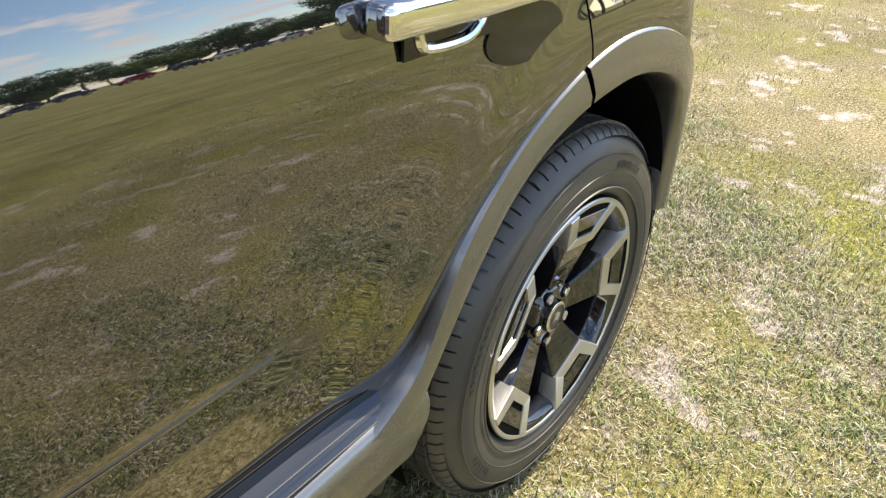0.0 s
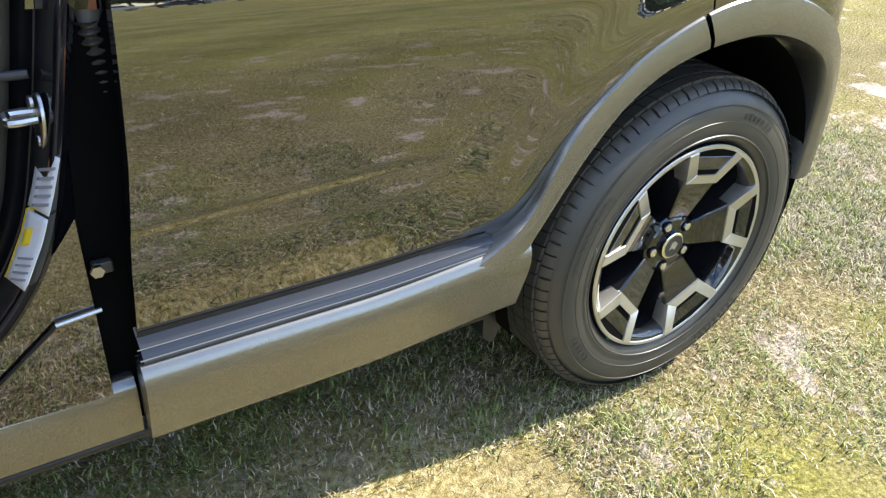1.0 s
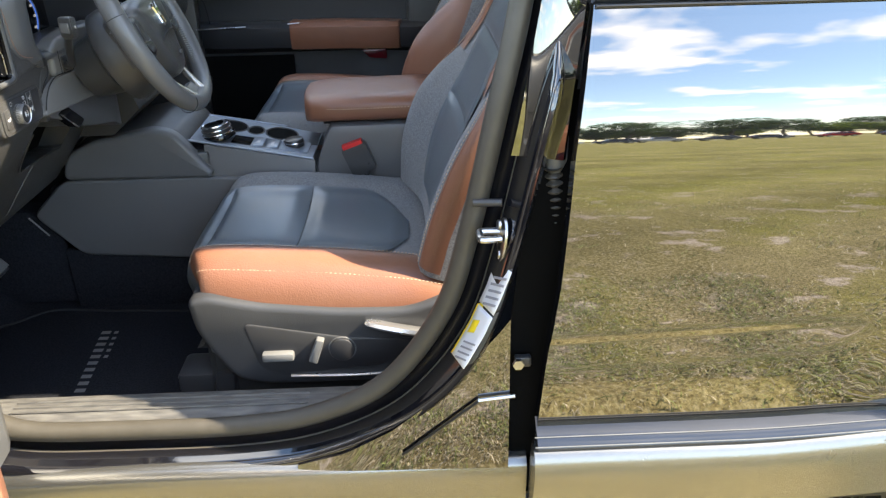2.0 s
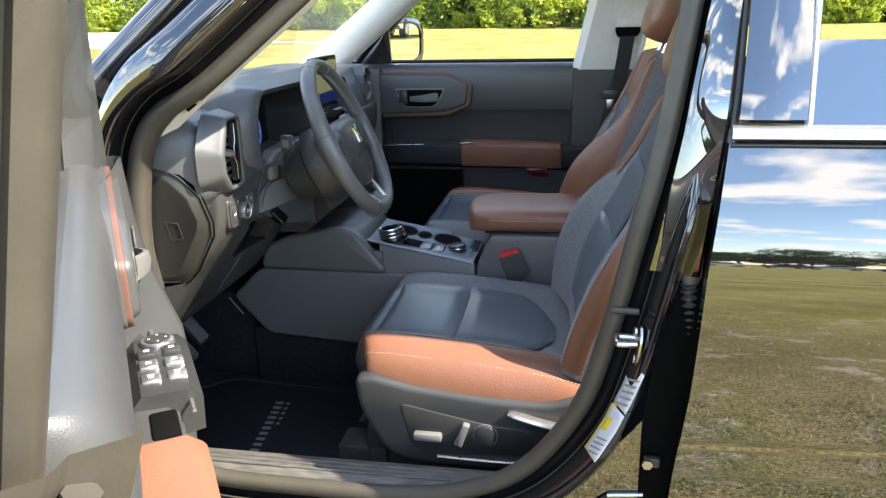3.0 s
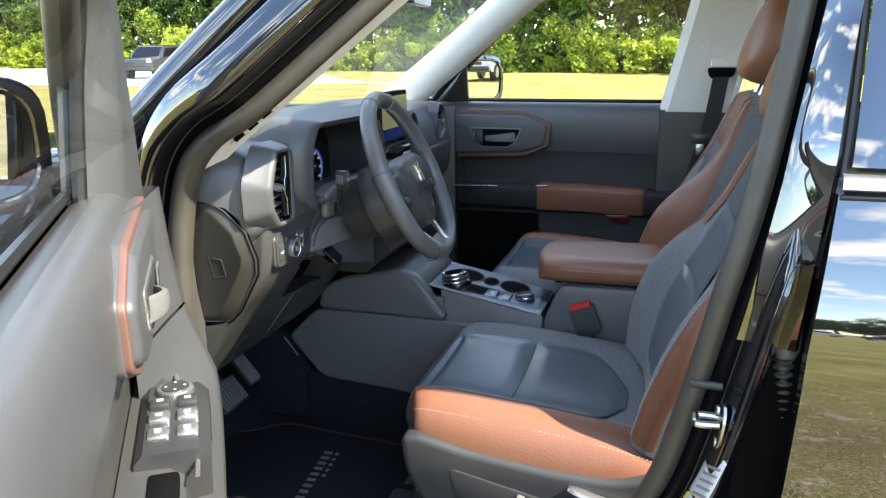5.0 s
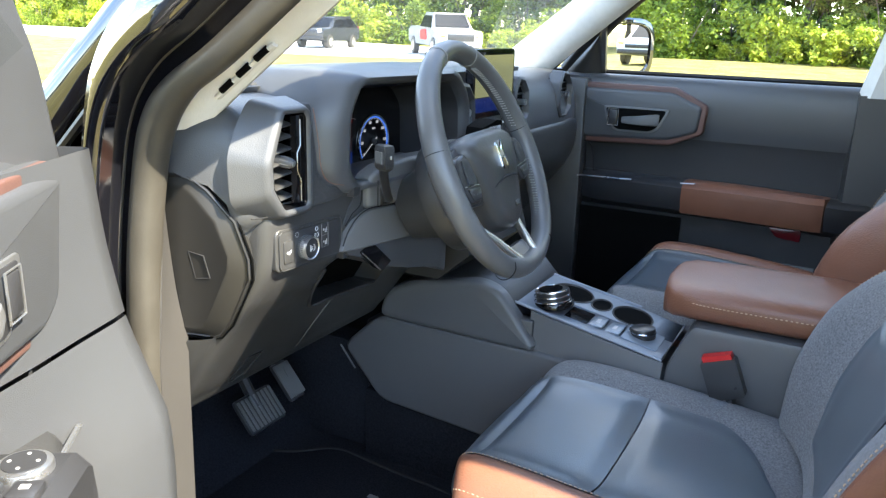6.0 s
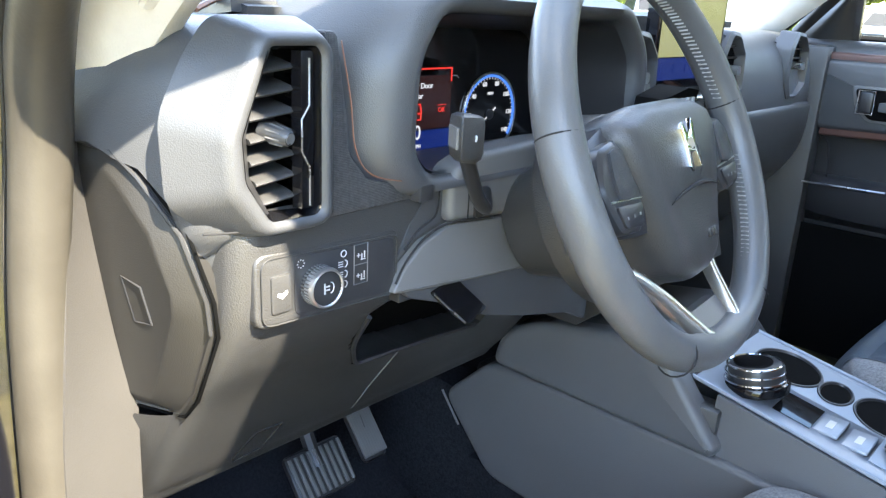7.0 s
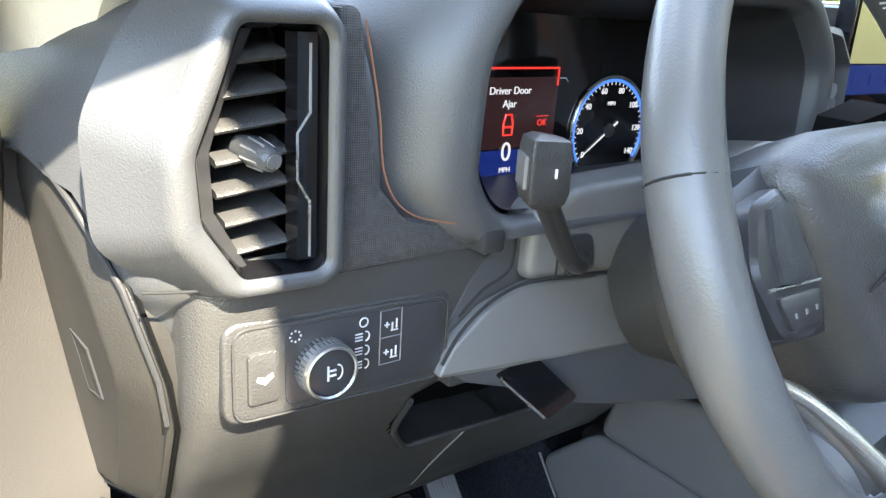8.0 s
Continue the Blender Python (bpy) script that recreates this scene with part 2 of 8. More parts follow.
def foliage(name, dark, light, through=0.35):
    """Leaves: each island has its own green; some light passes through."""
    m = bpy.data.materials.new(name)
    m.use_nodes = True
    n, l = m.node_tree.nodes, m.node_tree.links
    b = n["Principled BSDF"]
    geo, rp = n.new("ShaderNodeNewGeometry"), n.new("ShaderNodeValToRGB")
    rp.color_ramp.elements[0].color, rp.color_ramp.elements[1].color = (*dark, 1), (*light, 1)
    l.new(geo.outputs["Random Per Island"], rp.inputs[0])
    l.new(rp.outputs[0], b.inputs["Base Color"])
    b.inputs["Roughness"].default_value = 0.55
    tl, mx = n.new("ShaderNodeBsdfTranslucent"), n.new("ShaderNodeMixShader")
    l.new(rp.outputs[0], tl.inputs[0])
    mx.inputs[0].default_value = through
    l.new(b.outputs[0], mx.inputs[1])
    l.new(tl.outputs[0], mx.inputs[2])
    l.new(mx.outputs[0], n["Material Output"].inputs[0])
    return m


LEAF = foliage("leaves", (0.06, 0.115, 0.010), (0.25, 0.33, 0.035))
LEAF_DARK = foliage("shaded_leaves", (0.022, 0.05, 0.010), (0.08, 0.15, 0.025))
LEAF_BRIGHT = foliage("young_leaves", (0.17, 0.25, 0.018), (0.42, 0.47, 0.05))
BLADE = foliage("grass_blades", (0.06, 0.05, 0.024), (0.86, 0.75, 0.56), 0.25)
BLADE_GREEN = foliage("green_grass_blades", (0.03, 0.058, 0.012), (0.42, 0.47, 0.14), 0.25)
BARK = material("bark", (0.10, 0.08, 0.06), 0.9, second=(0.18, 0.15, 0.12), scale=6, bump=1.0, bump_scale=20)


def turf_material():
    """Thin lawn over pale sand: patches of green, straw and bare ground at several sizes."""
    m = bpy.data.materials.new("thin_turf")
    m.use_nodes = True
    n, l = m.node_tree.nodes, m.node_tree.links
    b = n["Principled BSDF"]
    b.inputs["Roughness"].default_value = 0.95
    b.inputs["Specular IOR Level"].default_value = 0.1
    co = n.new("ShaderNodeTexCoord")

    def noise_tex(scale, detail, rough=0.6):
        t = n.new("ShaderNodeTexNoise")
        t.inputs["Scale"].default_value, t.inputs["Detail"].default_value, t.inputs["Roughness"].default_value = scale, detail, rough
        l.new(co.outputs["Object"], t.inputs["Vector"])
        return t

    def ramp(source, stops):
        r = n.new("ShaderNodeValToRGB")
        while len(r.color_ramp.elements) < len(stops):
            r.color_ramp.elements.new(0.5)
        for e, (p, c) in zip(r.color_ramp.elements, stops):
            e.position, e.color = p, (*c, 1)
        l.new(source.outputs["Fac"], r.inputs[0])
        return r

    def mixed(fac, a, c):
        x = n.new("ShaderNodeMixRGB")
        l.new(fac.outputs[0], x.inputs[0])
        l.new(a.outputs[0], x.inputs[1])
        l.new(c.outputs[0], x.inputs[2])
        return x

    fine = ramp(noise_tex(95, 9, 0.78), [(0.36, (0.070, 0.055, 0.028)), (0.47, (0.20, 0.165, 0.080)), (0.56, (0.43, 0.36, 0.205)), (0.66, (0.74, 0.64, 0.45))])
    green = ramp(noise_tex(85, 9, 0.78), [(0.36, (0.060, 0.060, 0.012)), (0.50, (0.238, 0.226, 0.050)), (0.66, (0.54, 0.50, 0.160))])
    sand = ramp(noise_tex(90, 6), [(0.3, (0.36, 0.28, 0.23)), (0.7, (0.78, 0.69, 0.63))])
    where_green = ramp(noise_tex(0.9, 5), [(0.47, (0, 0, 0)), (0.67, (1, 1, 1))])
    where_sand = ramp(noise_tex(3.1, 9, 0.72), [(0.560, (0, 0, 0)), (0.62, (1, 1, 1))])
    wide = ramp(noise_tex(0.55, 9, 0.68), [(0.36, (0.62, 0.60, 0.56)), (0.64, (1.15, 1.13, 1.10))])
    sep, far, most = n.new("ShaderNodeSeparateXYZ"), n.new("ShaderNodeMapRange"), n.new("ShaderNodeMixRGB")
    l.new(co.outputs["Object"], sep.inputs[0])  # the far side of the lawn is greener
    far.inputs["From Min"].default_value, far.inputs["From Max"].default_value = 0.7, 4.5
    far.inputs["To Max"].default_value = 0.66
    off = n.new("ShaderNodeMath")
    off.operation = "ABSOLUTE"
    l.new(sep.outputs["Y"], off.inputs[0])
    l.new(off.outputs[0], far.inputs["Value"])
    l.new(far.outputs[0], most.inputs[0])
    l.new(where_green.outputs[0], most.inputs[1])
    most.inputs[2].default_value = (1, 1, 1, 1)
    bare = n.new("ShaderNodeMath")  # bare sand lies mostly beside the car
    bare.operation = "MULTIPLY_ADD"
    bare.inputs[1].default_value, bare.inputs[2].default_value = -1.05, 1.0
    l.new(far.outputs[0], bare.inputs[0])
    some = n.new("ShaderNodeMath")
    some.operation = "MULTIPLY"
    l.new(where_sand.outputs[0], some.inputs[0])
    l.new(bare.outputs[0], some.inputs[1])
    c = mixed(some, mixed(most, fine, green), sand)
    # trampled golden straw beside the doors
    worn = ramp(noise_tex(60, 8, 0.7), [(0.36, (0.20, 0.155, 0.062)), (0.50, (0.46, 0.385, 0.175)), (0.64, (0.70, 0.615, 0.36))])

    def band(axis, a, b):
        r = n.new("ShaderNodeMapRange")
        r.interpolation_type = "SMOOTHSTEP"
        r.inputs["From Min"].default_value, r.inputs["From Max"].default_value = a, b
        l.new(sep.outputs[axis], r.inputs["Value"])
        return r

    def times(p, q):
        r = n.new("ShaderNodeMath")
        r.operation = "MULTIPLY"
        l.new(p.outputs[0], r.inputs[0])
        l.new(q.outputs[0], r.inputs[1])
        return r

    patchy = ramp(noise_tex(4.0, 6, 0.7), [(0.30, (0.35, 0.35, 0.35)), (0.55, (1, 1, 1))])
    strip = times(times(band("Y", -0.62, -0.38), band("Y", 0.40, 0.10)), band("X", -0.10, -0.45))
    c = mixed(times(times(strip, band("X", -2.6, -2.1)), patchy), c, worn)
    x = n.new("ShaderNodeMixRGB")
    x.blend_type = "MULTIPLY"
    x.inputs[0].default_value = 1.0
    l.new(c.outputs[0], x.inputs[1])
    l.new(wide.outputs[0], x.inputs[2])
    l.new(x.outputs[0], b.inputs["Base Color"])
    bp = n.new("ShaderNodeBump")
    bp.inputs["Strength"].default_value, bp.inputs["Distance"].default_value = 0.9, 0.02
    l.new(noise_tex(70, 6, 0.7).outputs["Fac"], bp.inputs["Height"])
    l.new(bp.outputs[0], b.inputs["Normal"])
    return m


TURF = turf_material()
SAND = material("white_sand_track", (0.62, 0.58, 0.52), 0.95, second=(0.74, 0.71, 0.66), scale=0.7, amount=0.6, bump=0.4, bump_scale=12)


# ---- building helpers ----
ORIGIN = {}
WIDE = 1.88  # a point and its mirror image on the car: y and WIDE - y


def thing(name, at=(0, 0, 0), label="", category="", group="", kind="", turn=None):
    """A top-level thing: an Empty at its base. Its parts are built in the same metres as the place."""
    ob = new(name)
    ob.empty_display_size = 0.1
    ob.location = at
    ORIGIN[ob] = Vector(at)
    if turn is not None:
        ob.matrix_basis = turn
        ORIGIN[ob] = Vector((0, 0, 0))
    return tagged(ob, label, category, group, kind)


def part(name, bm, mat, parent=None, label="", sharp=38, mirror=False):
    """Links a bmesh as one mesh object under a thing or a part."""
    origin = ORIGIN.get(parent, Vector((0, 0, 0)))
    for v in bm.verts:
        if mirror:
            v.co.y = WIDE - v.co.y
        v.co -= origin
    bmesh.ops.recalc_face_normals(bm, faces=bm.faces)
    me = bpy.data.meshes.new(name)
    bm.to_mesh(me)
    bm.free()
    me.materials.append(mat)
    me.polygons.foreach_set("use_smooth", [True] * len(me.polygons))
    me.set_sharp_from_angle(angle=radians(sharp))
    ob = new(name, me)
    if parent is not None:
        ob.parent = parent
        ORIGIN[ob] = origin
    if label:
        ob["label"] = label
    return ob


def spline(points, count, closed=False):
    """Points along a smooth curve through the given ones (Catmull-Rom)."""
    p = [Vector(q) for q in points]
    n = len(p)
    spans = n if closed else n - 1
    out = []
    for k in range(count):
        s = k / (count if closed else count - 1) * spans
        i = min(int(s), spans - 1)
        f = s - i
        if closed:
            a, b, c, d = p[(i - 1) % n], p[i % n], p[(i + 1) % n], p[(i + 2) % n]
        else:
            a, b, c, d = p[max(i - 1, 0)], p[i], p[i + 1], p[min(i + 2, n - 1)]
        out.append(0.5 * (2 * b + (c - a) * f + (2 * a - 5 * b + 4 * c - d) * f * f + (3 * b - a - 3 * c + d) * f ** 3))
    return out


def curve_1d(xs, ys):
    """A smooth function through a few values (natural cubic)."""
    xs, ys = np.array(xs, float), np.array(ys, float)
    n, h = len(xs), np.diff(xs)
    a, r = np.eye(n), np.zeros(n)
    for i in range(1, n - 1):
        a[i, i - 1:i + 2] = h[i - 1], 2 * (h[i - 1] + h[i]), h[i]
        r[i] = 6 * ((ys[i + 1] - ys[i]) / h[i] - (ys[i] - ys[i - 1]) / h[i - 1])
    m = np.linalg.solve(a, r)

    def value(x):
        x = min(max(x, xs[0]), xs[-1])
        i = min(max(int(np.searchsorted(xs, x)) - 1, 0), n - 2)
        u, w = xs[i + 1] - x, x - xs[i]
        return float(m[i] * u ** 3 / (6 * h[i]) + m[i + 1] * w ** 3 / (6 * h[i])
                     + (ys[i] / h[i] - m[i] * h[i] / 6) * u + (ys[i + 1] / h[i] - m[i + 1] * h[i] / 6) * w)
    return value


def step(a, b, x):
    t = min(max((x - a) / (b - a), 0.0), 1.0)
    return t * t * (3 - 2 * t)


def rounded(poly, r, n=4):
    """A polygon in the plane with its corners rounded."""
    out, k = [], len(poly)
    for i in range(k):
        p, a, b = Vector(poly[i]), Vector(poly[i - 1]), Vector(poly[(i + 1) % k])
        ra = min(r, (a - p).length * 0.45, (b - p).length * 0.45)
        s, e = p + (a - p).normalized() * ra, p + (b - p).normalized() * ra
        for j in range(n + 1):
            t = j / n
            out.append(((1 - t) ** 2 * s + 2 * t * (1 - t) * p + t * t * e))
    return [tuple(q) for q in out]


def place(axis, a, u, v):
    return {"x": (a, u, v), "y": (u, a, v), "z": (u, v, a)}[axis]


def prism(poly, axis, a, b, bevel=0.0, segments=2, bm=None):
    """A polygon (of the two other axes) drawn out along an axis from a to b, its rim at b bevelled."""
    bm = bm or bmesh.new()
    lo = [bm.verts.new(place(axis, a, *q)) for q in poly]
    rings = [lo]
    if bevel:
        c = Vector((sum(q[0] for q in poly) / len(poly), sum(q[1] for q in poly) / len(poly)))
        away = 1 if b > a else -1
        pts = [Vector(q) for q in poly]
        area = sum(pts[i - 1].x * pts[i].y - pts[i].x * pts[i - 1].y for i in range(len(pts)))
        for s in range(segments + 1):
            ang = s / segments * math.pi / 2
            inset, back = bevel * (1 - math.cos(ang)), bevel * (1 - math.sin(ang))
            ring = []
            for i in range(len(pts)):
                e1, e2 = (pts[i] - pts[i - 1]), (pts[(i + 1) % len(pts)] - pts[i])
                t = (e1.normalized() + e2.normalized())
                nrm = Vector((-t.y, t.x)).normalized() * (1 if area > 0 else -1)
                q = pts[i] + nrm * inset
                ring.append(bm.verts.new(place(axis, b - away * back, q.x, q.y)))
            rings.append(ring)
    else:
        rings.append([bm.verts.new(place(axis, b, *q)) for q in poly])
    for r0, r1 in zip(rings, rings[1:]):
        for i in range(len(r0)):
            bm.faces.new((r0[i - 1], r0[i], r1[i], r1[i - 1]))
    bm.faces.new(rings[0])
    bm.faces.new(rings[-1])
    return bm


def box(x0, x1, y0, y1, z0, z1, bevel=0.0, segments=2, bm=None):
    bm = bm or bmesh.new()
    made = bmesh.ops.create_cube(bm, size=1.0)["verts"]
    for v in made:
        v.co = Vector(((x0 + x1) / 2 + v.co.x * (x1 - x0), (y0 + y1) / 2 + v.co.y * (y1 - y0), (z0 + z1) / 2 + v.co.z * (z1 - z0)))
    if bevel:
        edges = {e for v in made for e in v.link_edges}
        bmesh.ops.bevel(bm, geom=list(edges), offset=bevel, segments=segments, affect="EDGES", profile=0.5)
    return bm


def loft(rings, closed=True, caps=True, bm=None):
    """Joins rings of points, all of one count, by quads."""
    bm = bm or bmesh.new()
    vs = [[bm.verts.new(p) for p in ring] for ring in rings]
    for r0, r1 in zip(vs, vs[1:]):
        n = len(r0)
        for i in range(0 if closed else 1, n):
            bm.faces.new((r0[i - 1], r0[i], r1[i], r1[i - 1]))
    if caps and closed:
        bm.faces.new(vs[0])
        bm.faces.new(vs[-1])
    return bm


def tube(points, radius, n=10, closed=False, flat=1.0, bm=None, up=(0, 0, 1)):
    """A round or flattened rod along points; radius is a number or one a point."""
    pts = [Vector(p) for p in points]
    k = len(pts)
    rings, side = [], None
    for i, p in enumerate(pts):
        t = (pts[(i + 1) % k] - pts[i - 1]) if closed else (pts[min(i + 1, k - 1)] - pts[max(i - 1, 0)])
        t.normalize()
        if side is None:
            u = Vector(up)
            side = t.cross(u if abs(t.dot(u)) < 0.95 else Vector((1, 0, 0)))
        side = (side - t * side.dot(t)).normalized()
        over = t.cross(side)
        r = radius[i] if isinstance(radius, (list, tuple)) else radius
        rings.append([p + side * math.cos(a) * r + over * math.sin(a) * r * flat for a in (2 * math.pi * j / n for j in range(n))])
    bm = bm or bmesh.new()
    if closed:
        rings.append(rings[0])
        vs = [[bm.verts.new(q) for q in ring] for ring in rings[:-1]]
        vs.append(vs[0])
        for r0, r1 in zip(vs, vs[1:]):
            for i in range(n):
                bm.faces.new((r0[i - 1], r0[i], r1[i], r1[i - 1]))
        return bm
    return loft(rings, True, True, bm)


def sheet(f, nu, nv, thick=0.0, bm=None):
    """A grid surface f(u, v), u and v from 0 to 1; thick: drawn out against its normal into a shell."""
    bm = bm or bmesh.new()
    g = [[bm.verts.new(f(i / nu, j / nv)) for j in range(nv + 1)] for i in range(nu + 1)]
    for i in range(nu):
        for j in range(nv):
            bm.faces.new((g[i][j], g[i + 1][j], g[i + 1][j + 1], g[i][j + 1]))
    if thick:
        bmesh.ops.recalc_face_normals(bm, faces=bm.faces)
        bmesh.ops.solidify(bm, geom=bm.faces[:], thickness=thick)
    return bm


def disc(centre, normal, r, depth, n=24, bevel=0.0, bm=None, flat=1.0):
    """A short cylinder standing on centre along normal."""
    nrm = Vector(normal).normalized()
    a = nrm.cross(Vector((0, 0, 1)) if abs(nrm.z) < 0.9 else Vector((1, 0, 0))).normalized()
    b = nrm.cross(a)
    stops = [(r, 0.0), (r, depth - bevel), (r - bevel * 0.3, depth - bevel * 0.3), (r - bevel, depth)] if bevel else [(r, 0.0), (r, depth)]
    return loft([[Vector(centre) + nrm * d + (a * math.cos(t) + b * math.sin(t) * flat) * q for t in (2 * math.pi * j / n for j in range(n))] for q, d in stops], True, True, bm)


def writing(name, text, size, m, mat, parent, align="CENTER", thick=0.0003):
    """Letters in the built-in font, as a mesh at the pose m."""
    cu = bpy.data.curves.new(name, "FONT")
    cu.body, cu.size, cu.align_x, cu.align_y, cu.extrude = text, size, align, "CENTER", thick
    tmp = bpy.data.objects.new(name, cu)
    scene.collection.objects.link(tmp)
    bpy.context.view_layer.update()
    me = bpy.data.meshes.new_from_object(tmp.evaluated_get(bpy.context.evaluated_depsgraph_get()))
    bpy.data.objects.remove(tmp)
    bm = bmesh.new()
    bm.from_mesh(me)
    bpy.data.meshes.remove(me)
    bm.transform(m)
    return part(name, bm, mat, parent)


def facing(x, y, z, tilt=0.0, roll=0.0):
    """A pose whose flat side looks to the car's rear (+x), with its right along +y."""
    return Matrix.Translation((x, y, z)) @ Matrix(((0, 0, 1, 0), (1, 0, 0, 0), (0, 1, 0, 0), (0, 0, 0, 1))) @ pose(0, 0, 0, tilt, 0, roll)


def stitches(points, gap, length, r, mat, parent, name="stitching"):
    """A row of short threads along a curve, as one part."""
    pts = spline(points, 240)
    bm, along, last = bmesh.new(), 0.0, pts[0]
    due = 0.0
    for p, q in zip(pts, pts[1:]):
        along += (q - p).length
        if along >= due:
            d = (q - p).normalized() * length / 2
            tube([p - d, p + d], r, 4, bm=bm)
            due = along + gap
    return part(name, bm, mat, parent)

# ---- ground ----
GROUND = -0.02


def ground():
    """One sheet of thin lawn out to the horizon, finer near the car."""
    radii = [0.0] + [0.25 * 1.22 ** k for k in range(1, 48)]
    bm = bmesh.new()
    rings = []
    for r in radii:
        if r == 0.0:
            rings.append([bm.verts.new((-0.8, -0.3, GROUND))] * 64)
            continue
        ring = []
        for j in range(64):
            a = 2 * math.pi * j / 64
            x, y = -0.8 + r * math.cos(a), -0.3 + r * math.sin(a)
            bumpy = 0.012 * noise.noise(Vector((x * 1.1, y * 1.1, 0))) * step(0.2, 1.0, r) * (1 - step(20, 60, r))
            ring.append(bm.verts.new((x, y, GROUND + bumpy)))
        rings.append(ring)
    for k, (r0, r1) in enumerate(zip(rings, rings[1:])):
        for j in range(64):
            if k == 0:
                bm.faces.new((r0[0], r1[j - 1], r1[j]))
            else:
                bm.faces.new((r0[j - 1], r0[j], r1[j], r1[j - 1]))
    return tagged(part("ground", bm, TURF, sharp=180), "thin straw-green lawn over pale sandy ground", "ground", kind="structure")


def sand_track():
    """A strip of white sand that runs past the front of the car."""
    def f(u, v):
        x = -110 + 99 * u
        mid = 24 - 0.40 * x
        wide = (5 + 0.12 * -x) * (1 - step(-24, -11, x)) + 0.05
        wob = 1.2 * noise.noise(Vector((x * 0.12, v * 3, 2)))
        return (x, mid + (v - 0.5) * 2 * wide + wob, GROUND + 0.012 + 0.004 * noise.noise(Vector((x, v * 20, 5))))
    return tagged(part("sand_track", sheet(f, 60, 8), SAND, sharp=180), "bright white sand track across the lawn", "road", kind="structure")


def blades(name, count, x0, x1, y0, y1, tall, mat, seed, label, clump=0.0):
    """Many thin bent blades of grass in one mesh."""
    rng = np.random.default_rng(seed)
    x, y = rng.uniform(x0, x1, count), rng.uniform(y0, y1, count)
    if clump:
        centres = int(count / 14)
        cx, cy = rng.uniform(x0, x1, centres), rng.uniform(y0, y1, centres)
        pick = rng.integers(0, centres, count)
        x, y = cx[pick] + rng.normal(0, clump, count), cy[pick] + rng.normal(0, clump, count)
    dens = np.array([noise.noise(Vector((a * 2.3, b * 2.3, 7.7))) for a, b in zip(x, y)])
    ok = rng.uniform(-0.50, 0.40, count) < dens * 1.3 + 0.26
    rim = np.minimum(np.minimum(x - x0, x1 - x), np.minimum(y - y0, y1 - y)) + 0.5 * dens  # thins out unevenly towards its edges
    ok &= rim > rng.uniform(-0.05, 0.55, count)
    trod = (y > -0.50) & (y < 0.02) & (x < -0.30)  # few blades are left on the trampled strip beside the doors
    ok &= ~trod | (rng.uniform(0, 1, count) < 0.12)
    x, y = x[ok], y[ok]
    n = len(x)
    h = tall * rng.uniform(0.35, 1.2, n)
    a = rng.uniform(0, 2 * math.pi, n)
    lean = rng.uniform(0.2, 1.6, n) * h
    w = rng.uniform(0.0008, 0.0021, n)
    dx, dy = np.cos(a), np.sin(a)
    v = np.empty((n, 5, 3))
    px, py = -dy * w, dx * w
    z0 = GROUND - 0.006
    v[:, 0] = np.c_[x - px, y - py, np.full(n, z0)]
    v[:, 1] = np.c_[x + px, y + py, np.full(n, z0)]
    v[:, 2] = np.c_[x + dx * lean * 0.35 + px * 0.8, y + dy * lean * 0.35 + py * 0.8, z0 + h * 0.62]
    v[:, 3] = np.c_[x + dx * lean * 0.35 - px * 0.8, y + dy * lean * 0.35 - py * 0.8, z0 + h * 0.62]
    v[:, 4] = np.c_[x + dx * lean, y + dy * lean, z0 + h * rng.uniform(0.75, 1.0, n)]
    base = (np.arange(n) * 5)[:, None]
    quads, tris = base + np.array([[0, 1, 2, 3]]), base + np.array([[3, 2, 4]])
    me = bpy.data.meshes.new(name)
    me.from_pydata(v.reshape(-1, 3).tolist(), [], quads.tolist() + tris.tolist())
    me.materials.append(mat)
    return tagged(new(name, me), label, "grass", kind="stuff")


def far_track():
    """A pale sand road along the far edge of the field."""
    def f(u, v):
        x = -170 + 330 * u
        return (x, -92 - 3.2 * v + 1.5 * noise.noise(Vector((x * 0.05, v, 3))), GROUND + 0.015)
    return tagged(part("sand_road", sheet(f, 60, 2), SAND, sharp=180), "pale sand road along the far edge of the field", "road", kind="structure")


ground()
sand_track()
far_track()

# ---- the car's side ----
BELT_Z = 1.18
side_base = curve_1d((0.30, 0.42, 0.53, 0.62, 0.74, 0.85, 0.90, 0.95, 1.00, 1.05, 1.18), (0.055, 0.042, 0.030, 0.017, 0.006, 0.0025, 0.0035, 0.0067, 0.0127, 0.0217, 0.058))
FLARE_OUT = ((-0.532, 0.507), (-0.483, 0.530), (-0.438, 0.559), (-0.406, 0.597), (-0.376, 0.655), (-0.340, 0.719), (-0.281, 0.782), (-0.207, 0.837), (-0.123, 0.878),
             (-0.029, 0.907), (0.069, 0.917), (0.173, 0.905), (0.276, 0.868), (0.360, 0.809), (0.419, 0.737), (0.454, 0.650), (0.463, 0.554), (0.458, 0.467))
FLARE_IN = ((-0.419, 0.486), (-0.406, 0.507), (-0.391, 0.534), (-0.366, 0.573), (-0.333, 0.621), (-0.291, 0.677), (-0.231, 0.742), (-0.157, 0.790), (-0.079, 0.816),
            (0.000, 0.828), (0.089, 0.832), (0.178, 0.818), (0.266, 0.787), (0.337, 0.742), (0.385, 0.677), (0.406, 0.602), (0.409, 0.525), (0.404, 0.457))


def flare_top(x):
    return float(np.interp(x, [p[0] for p in FLARE_OUT[:17]], [p[1] for p in FLARE_OUT[:17]]))


